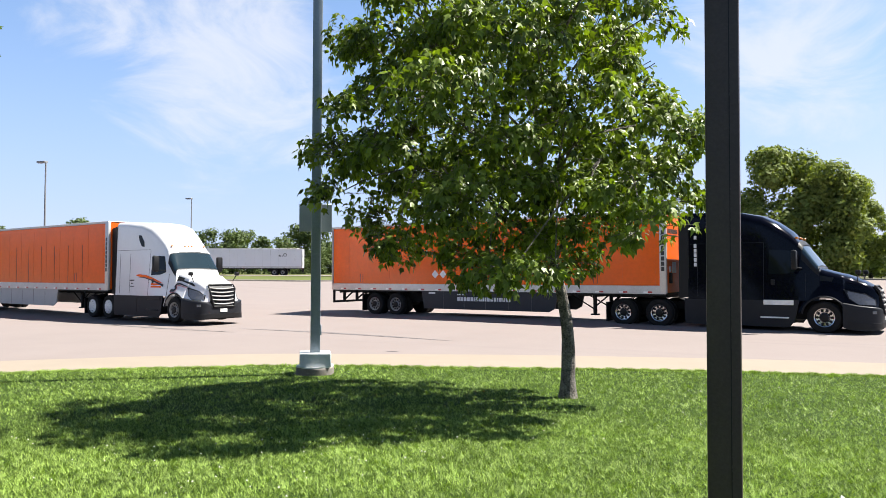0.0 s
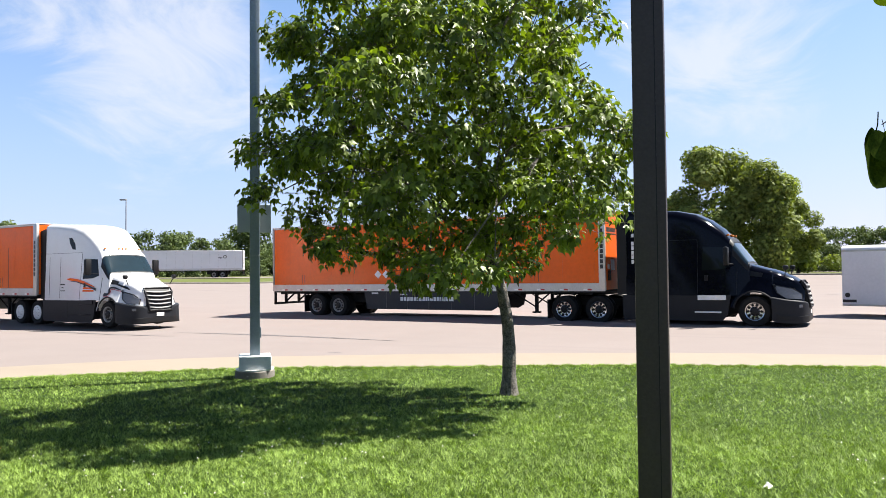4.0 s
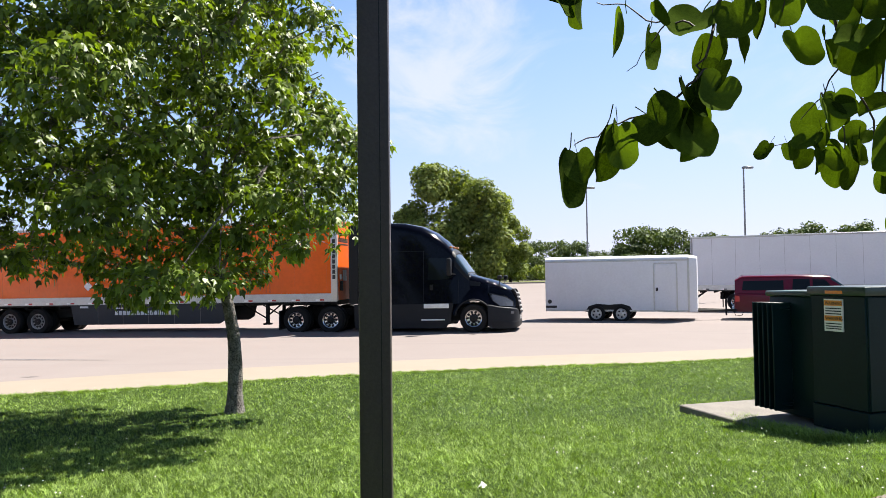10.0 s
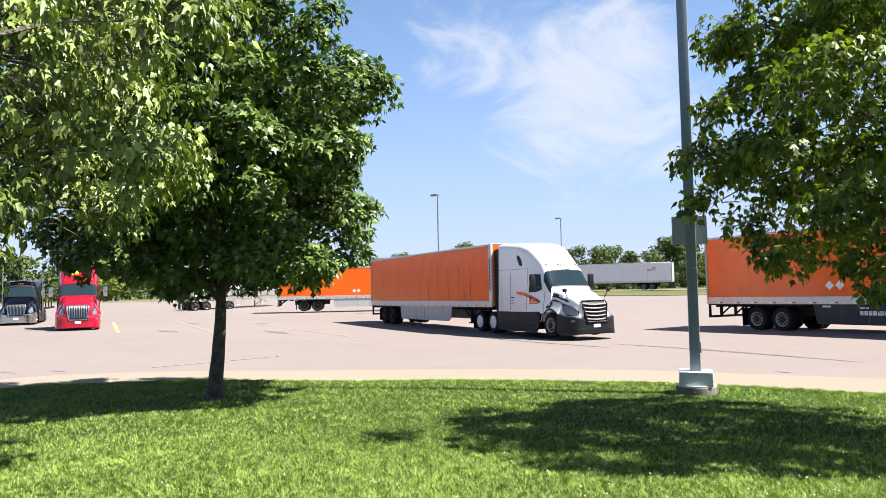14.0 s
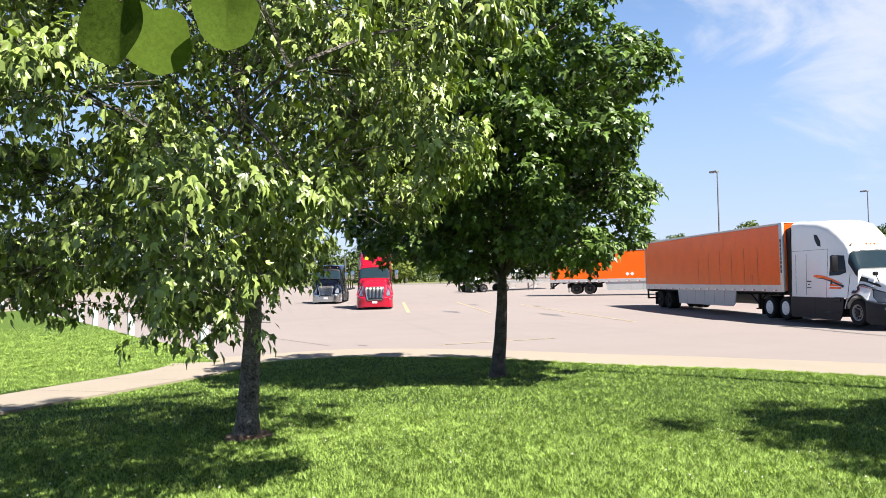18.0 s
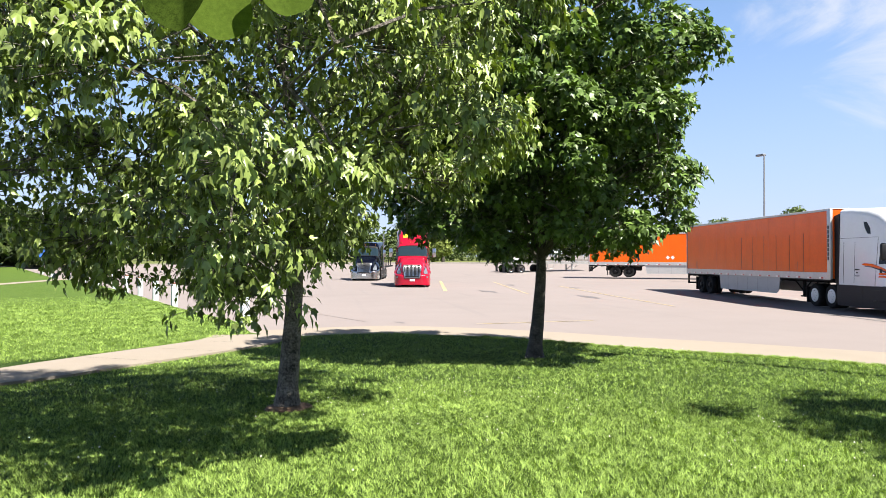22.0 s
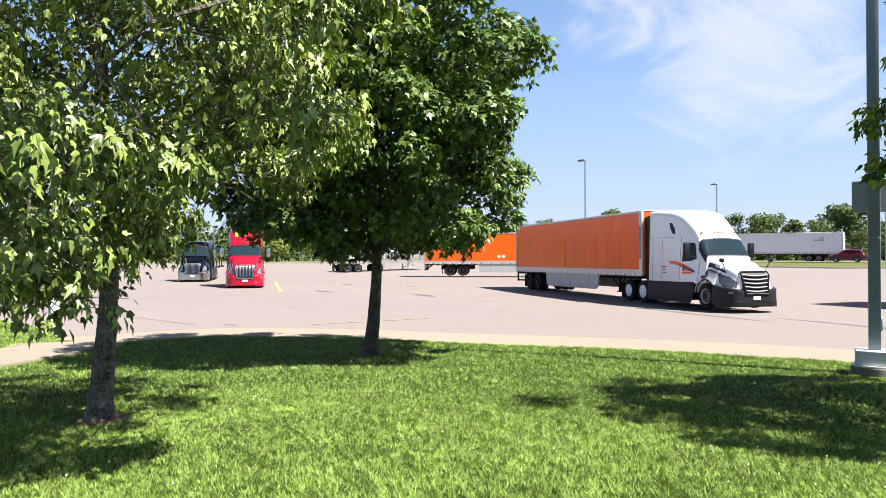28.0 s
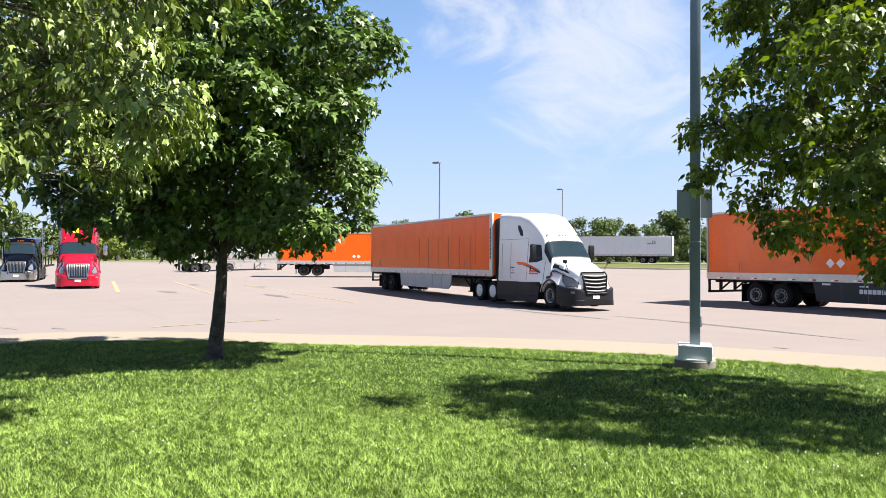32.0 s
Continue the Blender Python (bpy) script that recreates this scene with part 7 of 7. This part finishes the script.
twig([(0.85, 1.56, 2.36), (0.867, 1.55, 2.32), (0.88, 1.55, 2.28), (0.883, 1.55, 2.24)], 0.003, 7, 0.072, 0.0, 0.018)
twig([(0.885, 1.56, 2.30), (0.845, 1.58, 2.29), (0.818, 1.59, 2.28), (0.78, 1.61, 2.28)], 0.0022, 5, 0.046, 0.1, 0.018)
twig([(0.904, 1.46, 2.67), (0.932, 1.50, 2.53), (0.943, 1.50, 2.47), (0.957, 1.50, 2.41), (0.959, 1.50, 2.37)], 0.006, 14, 0.083, 0.0, 0.045)
twig([(0.94, 1.52, 2.43), (0.932, 1.53, 2.35), (0.946, 1.51, 2.32), (0.96, 1.50, 2.28)], 0.003, 4, 0.088, 0.5, 0.016)
twig([(0.978, 1.44, 2.67), (0.99, 1.49, 2.53), (1.01, 1.49, 2.46), (1.02, 1.49, 2.41), (1.03, 1.48, 2.36)], 0.005, 11, 0.075, 0.0, 0.04)
twig([(1.13, 1.49, 2.50), (1.07, 1.50, 2.49), (1.00, 1.51, 2.47)], 0.003, 4, 0.075, 0.0, 0.03)
twig([(1.30, 1.63, 2.79), (1.32, 1.68, 2.62), (1.30, 1.71, 2.57), (1.29, 1.73, 2.50), (1.28, 1.75, 2.43), (1.29, 1.75, 2.36), (1.27, 1.77, 2.29), (1.23, 1.79, 2.26), (1.19, 1.81, 2.22)], 0.007, 0, 0.06, 0.0, 0.02)
twig([(1.30, 1.69, 2.55), (1.30, 1.69, 2.54), (1.31, 1.68, 2.53)], 0.003, 3, 0.07, 0.0, 0.02)
twig([(1.23, 1.80, 2.26), (1.18, 1.81, 2.26), (1.14, 1.81, 2.25), (1.10, 1.81, 2.28)], 0.003, 6, 0.062, 0.0, 0.02)
twig([(1.19, 1.81, 2.22), (1.17, 1.82, 2.20), (1.16, 1.82, 2.17), (1.12, 1.83, 2.15)], 0.0025, 7, 0.064, 0.0, 0.025)
twig([(1.29, 1.75, 2.34), (1.31, 1.74, 2.31), (1.35, 1.72, 2.27), (1.38, 1.70, 2.24), (1.43, 1.66, 2.23)], 0.004, 15, 0.066, 0.0, 0.03)
twig([(1.35, 1.71, 2.28), (1.38, 1.68, 2.32), (1.42, 1.65, 2.35), (1.44, 1.62, 2.39), (1.44, 1.60, 2.46)], 0.003, 13, 0.066, 0.0, 0.035)
twig([(1.30, 1.66, 2.68), (1.32, 1.68, 2.57), (1.36, 1.67, 2.51), (1.40, 1.64, 2.46), (1.42, 1.62, 2.45)], 0.004, 6, 0.06, 0.3, 0.025)
twig([(1.33, 1.68, 2.56), (1.36, 1.65, 2.54), (1.38, 1.62, 2.53)], 0.003, 3, 0.055, 0.2, 0.02)
twig([(1.33, 1.50, 2.72), (1.36, 1.55, 2.57), (1.37, 1.56, 2.50), (1.38, 1.57, 2.45)], 0.006, 8, 0.075, 0.0, 0.035)
twig([(1.38, 1.48, 2.65), (1.41, 1.53, 2.50), (1.41, 1.55, 2.41), (1.42, 1.57, 2.32), (1.43, 1.58, 2.21)], 0.006, 12, 0.07, 0.0, 0.035)
twig([(1.41, 1.66, 2.43), (1.38, 1.69, 2.40), (1.34, 1.71, 2.38), (1.32, 1.73, 2.35)], 0.0025, 6, 0.05, 0.0, 0.02)
twig([(1.15, 1.51, 2.71), (1.15, 1.53, 2.62), (1.13, 1.54, 2.54)], 0.004, 6, 0.07, 0.3, 0.03)
for points, base, size, yaw in (([(-0.758, -0.341, 2.50), (-0.779, -0.362, 2.44), (-0.794, -0.372, 2.40)], (-0.794, -0.372, 2.40), 0.066, 80),
                                ([(-0.771, -0.155, 2.52), (-0.798, -0.173, 2.46), (-0.816, -0.181, 2.41)], (-0.817, -0.181, 2.41), 0.082, 65),
                                ([(-0.792, -0.123, 2.53), (-0.82, -0.141, 2.46), (-0.839, -0.149, 2.42)], (-0.84, -0.149, 2.41), 0.082, 112),
                                ([(-0.776, -0.0421, 2.54), (-0.807, -0.0577, 2.48), (-0.828, -0.064, 2.43)], (-0.828, -0.064, 2.43), 0.074, 95)):
    tw = twig(points, 0.004, 0, 0.08)
    ob = part("leaf", leaf_rng.choice(HEARTS), None, tw)
    ob.matrix_basis = Matrix.Translation(Vector(base) - ANCHOR) @ pose(0, 0, 0, 0, 0, yaw) @ pose(0, 0, 0, 84, 0, 0) @ Matrix.Diagonal((size, size, size, 1))
lm = bmn()
for line, r in (([(2.6, -1.3, -0.1), (2.55, -1.2, 1.2), (2.3, -0.6, 2.3), (1.75, 0.5, 2.95), (1.2, 1.45, 2.98), (0.75, 1.6, 2.8), (0.66, 1.5, 2.7)], 0.075), ([(1.75, 0.5, 2.95), (1.6, 1.2, 2.95), (1.55, 1.65, 2.85), (1.4, 1.75, 2.7)], 0.025),
                ([(1.2, 1.45, 2.98), (1.2, 1.65, 2.85), (1.2, 1.72, 2.74)], 0.012), ([(1.0, 1.5, 2.9), (1.0, 1.55, 2.8), (0.9, 1.5, 2.71)], 0.012), ([(2.3, -0.6, 2.3), (1.3, -0.6, 2.95), (0.2, -0.5, 3.0), (-0.5, -0.35, 2.8), (-0.7, -0.2, 2.6)], 0.035), ([(-0.4, -0.38, 2.84), (-0.66, -0.5, 2.62)], 0.01)):
    tube(lm, [Vector(p) - ANCHOR for p in line], [r * (1 - 0.75 * i / (len(line) - 1)) for i in range(len(line))], 8)
part("trunk", lm, M["bark_dark"], redbud)


# ---- far woods ----
def clump_tree(seed, n, wide, cone=0.0):
    """Places, ways and sizes of the leaf clumps of a tree one metre high."""
    g = np.random.default_rng(seed)
    lobes = []
    for k in range(34):
        h = g.uniform(0.1, 0.92)
        w = wide * (1 - cone * h) * (1.15 - 0.8 * h * h) * g.uniform(0.25, 0.95)
        a = g.uniform(0, math.tau)
        lobes.append((w * math.cos(a), w * math.sin(a), h, g.uniform(0.07, 0.17)))
    lobes.append((0, 0, 0.82, 0.15))
    P, U = [], []
    per = n // len(lobes)
    for x, y, z, r in lobes:
        d = g.normal(size=(per, 3))
        d /= np.linalg.norm(d, axis=1, keepdims=True)
        rr = r * g.uniform(0.6, 1.08, (per, 1))
        P.append(np.array([x, y, z]) + d * rr * (1, 1, 0.85))
        U.append(d + g.normal(size=(per, 3)) * 0.5 + (0, 0, 0.4))
    return np.concatenate(P), np.concatenate(U), g


def leaf_flecks(name, pos, normal, size, material, g):
    """One mesh of many small three-cornered leaf tufts."""
    a = g.normal(size=pos.shape)
    a -= normal * np.sum(a * normal, 1, keepdims=True) / (np.sum(normal * normal, 1, keepdims=True) + 1e-9)
    a /= np.linalg.norm(a, axis=1, keepdims=True) + 1e-9
    b = np.cross(a, normal)
    b /= np.linalg.norm(b, axis=1, keepdims=True) + 1e-9
    w = g.uniform(0.45, 0.8, (len(pos), 1))
    v = np.stack([pos - size[:, None] * (0.4 * a + w * b), pos - size[:, None] * (0.4 * a - w * b), pos + size[:, None] * a * 0.8], 1)
    return raw_mesh(name, v.reshape(-1, 3), np.arange(3 * len(pos)), 3, material)


def woods(name, rows, material, label, seed, n=1000, wide=0.36, cone=0.0, size=0.062):
    g = np.random.default_rng(seed)
    kinds = [clump_tree(seed + k, n, wide, cone=cone)[:2] for k in range(5)]
    P, U, S = [], [], []
    trunks = bmn()
    for x, y, z, h, w in rows:
        p, u = kinds[g.integers(5)]
        a = g.uniform(0, math.tau)
        rot = np.array([[math.cos(a), -math.sin(a), 0], [math.sin(a), math.cos(a), 0], [0, 0, 1]])
        q = (p @ rot.T) * (h * w, h * w, h) + (x, y, z)
        P.append(q)
        U.append(u @ rot.T)
        S.append(np.full(len(q), size * h) * g.uniform(0.6, 1.4, len(q)))
        tube(trunks, [(x, y, z - 0.2), (x, y, z + h * 0.6)], [0.02 * h + 0.05, 0.03], 5)
    me = leaf_flecks(name, np.concatenate(P), np.concatenate(U), np.concatenate(S), material, g)
    ob = tagged(part(name, me, None), label, "woods", kind="stuff")
    part("trunks", trunks, M["bark_dark"], ob, kind="stuff")
    return ob


SKY_AZ = (-130, -112, -100, -88, -78, -64, -57, -53, -51.5, -48, -46, -44, -42.3, -40.4, -39.2, -37.8, -34, -20, -6, 4.3, 6, 8, 10, 12, 14, 16, 20, 25, 29, 37, 40.6, 43, 60)
SKY_TAN = (0.06, 0.045, 0.045, 0.05, 0.055, 0.041, 0.049, 0.064, 0.058, 0.046, 0.05, 0.054, 0.06, 0.05, 0.063, 0.066, 0.055, 0.055, 0.055, 0.046, 0.051, 0.045, 0.042, 0.054, 0.065, 0.058, 0.05, 0.062, 0.053, 0.053, 0.046, 0.054, 0.06)
wr = random.Random(77)
near_rows, far_rows = [], []
for az in np.arange(-128, 56, 1.05):
    r = wr.uniform(143, 152)
    a = az + wr.uniform(-0.5, 0.5)
    top = np.interp(a, SKY_AZ, SKY_TAN) * r * wr.uniform(0.66, 1.1) + 2.06
    open_view = -62 < az < -28 or 2 < az < 46
    (near_rows if open_view else far_rows).append((r * math.sin(radians(a)), r * math.cos(radians(a)), 1.1, top - 1.1, wr.uniform(1.1, 1.7)))
for az in np.arange(-128, 56, 1.2):
    r = wr.uniform(138, 143)
    h = wr.uniform(3.0, 5.5)
    open_view = -62 < az < -28 or 2 < az < 46
    (near_rows if open_view else far_rows).append((r * math.sin(radians(az)), r * math.cos(radians(az)), 1.05, h, wr.uniform(1.3, 2.0)))
woods("woods", near_rows, M["woods"], "distant broadleaf wood edge in full summer leaf", 300, 2700, 0.36, 0.0, 0.036)
woods("woods", far_rows, M["woods"], "distant wood edge half hidden behind the lawn trees", 340, 700, 0.36, 0.0, 0.064)
rows = []
for az in np.arange(-121, -106.8, 0.55):
    r = wr.uniform(92, 98)
    top = np.interp(az, (-119, -115, -111, -108.5), (0.083, 0.078, 0.066, 0.055)) * r * wr.uniform(0.88, 1.03) + 2.06
    z = float(ground_z(95, 0))
    rows.append((r * math.sin(radians(az)), r * math.cos(radians(az)), z, top - z, wr.uniform(0.7, 0.95)))
woods("hedge", rows, M["woods_dark"], "tall dark cedar hedge behind the side lawn", 320, 3000, 0.36, 0.2, 0.05)


def broad_tree(x, y, h, w, seed, label, material=None):
    z = float(ground_z(x, y))
    t = thing("broadleaf_tree", pose(x, y, z), label, "tree")
    part("trunk", tube(bmn(), [(0, 0, -0.2), (0.05 * h, 0, h * 0.25), (0, 0.02 * h, h * 0.6)], [0.026 * h, 0.02 * h, 0.008 * h], 9), M["bark_dark"], t)
    p, u, g = clump_tree(seed, 24000, w)
    me = leaf_flecks("crown", p * h, u, h * 0.02 * g.uniform(0.5, 1.5, len(p)), material or M["broad"], g)
    tagged(part("crown", me, None, t), "leafy rounded crown", kind="stuff")


for az, r, h, w, sd in ((-2.4, 108, 17.6, 0.36, 501), (1.2, 106, 14.5, 0.34, 502), (3.2, 110, 10.5, 0.42, 503), (-4.6, 109, 11.5, 0.42, 504)):
    broad_tree(r * math.sin(radians(az)), r * math.cos(radians(az)), h, w, sd, "large full-leaved tree beyond the lot")
broad_tree(110 * math.sin(radians(-79.6)), 110 * math.cos(radians(-79.6)), 10.5, 0.5, 505, "shade tree on the far grass verge")
broad_tree(113 * math.sin(radians(-70.5)), 113 * math.cos(radians(-70.5)), 11.5, 0.4, 506, "shade tree on the far grass verge")


# ---- what moves ----
def motions():
    u = Vector((math.cos(radians(212)), math.sin(radians(212)), 0))
    p28 = Vector((-66.6, 86.3, 1.15)) - u * -2.3
    keys = [(0, -76.0), (19.5, -76.0), (20.4, -74.5), (21.5, -65.0)] + [(t, 10.0 * (t - 28.0)) for t in (22.5, 24.5, 26, 27, 28, 29, 30, 31, 32)]
    walk(suv, [(t, Matrix.Translation((*(p28 + u * s).xy, float(ground_z(*(p28 + u * s).xy)) + 0.02)) @ pose(0, 0, 0, 0, 0, 212)) for t, s in keys])
    walk(redbud, [(t, Matrix.Translation(ANCHOR) @ pose(0, 0, 0, 0.5 * math.sin(1.7 * t), 0.45 * math.sin(1.25 * t + 1), 0.4 * math.sin(0.9 * t + 2))) for t in np.arange(0, 32.01, 0.8)])


motions()
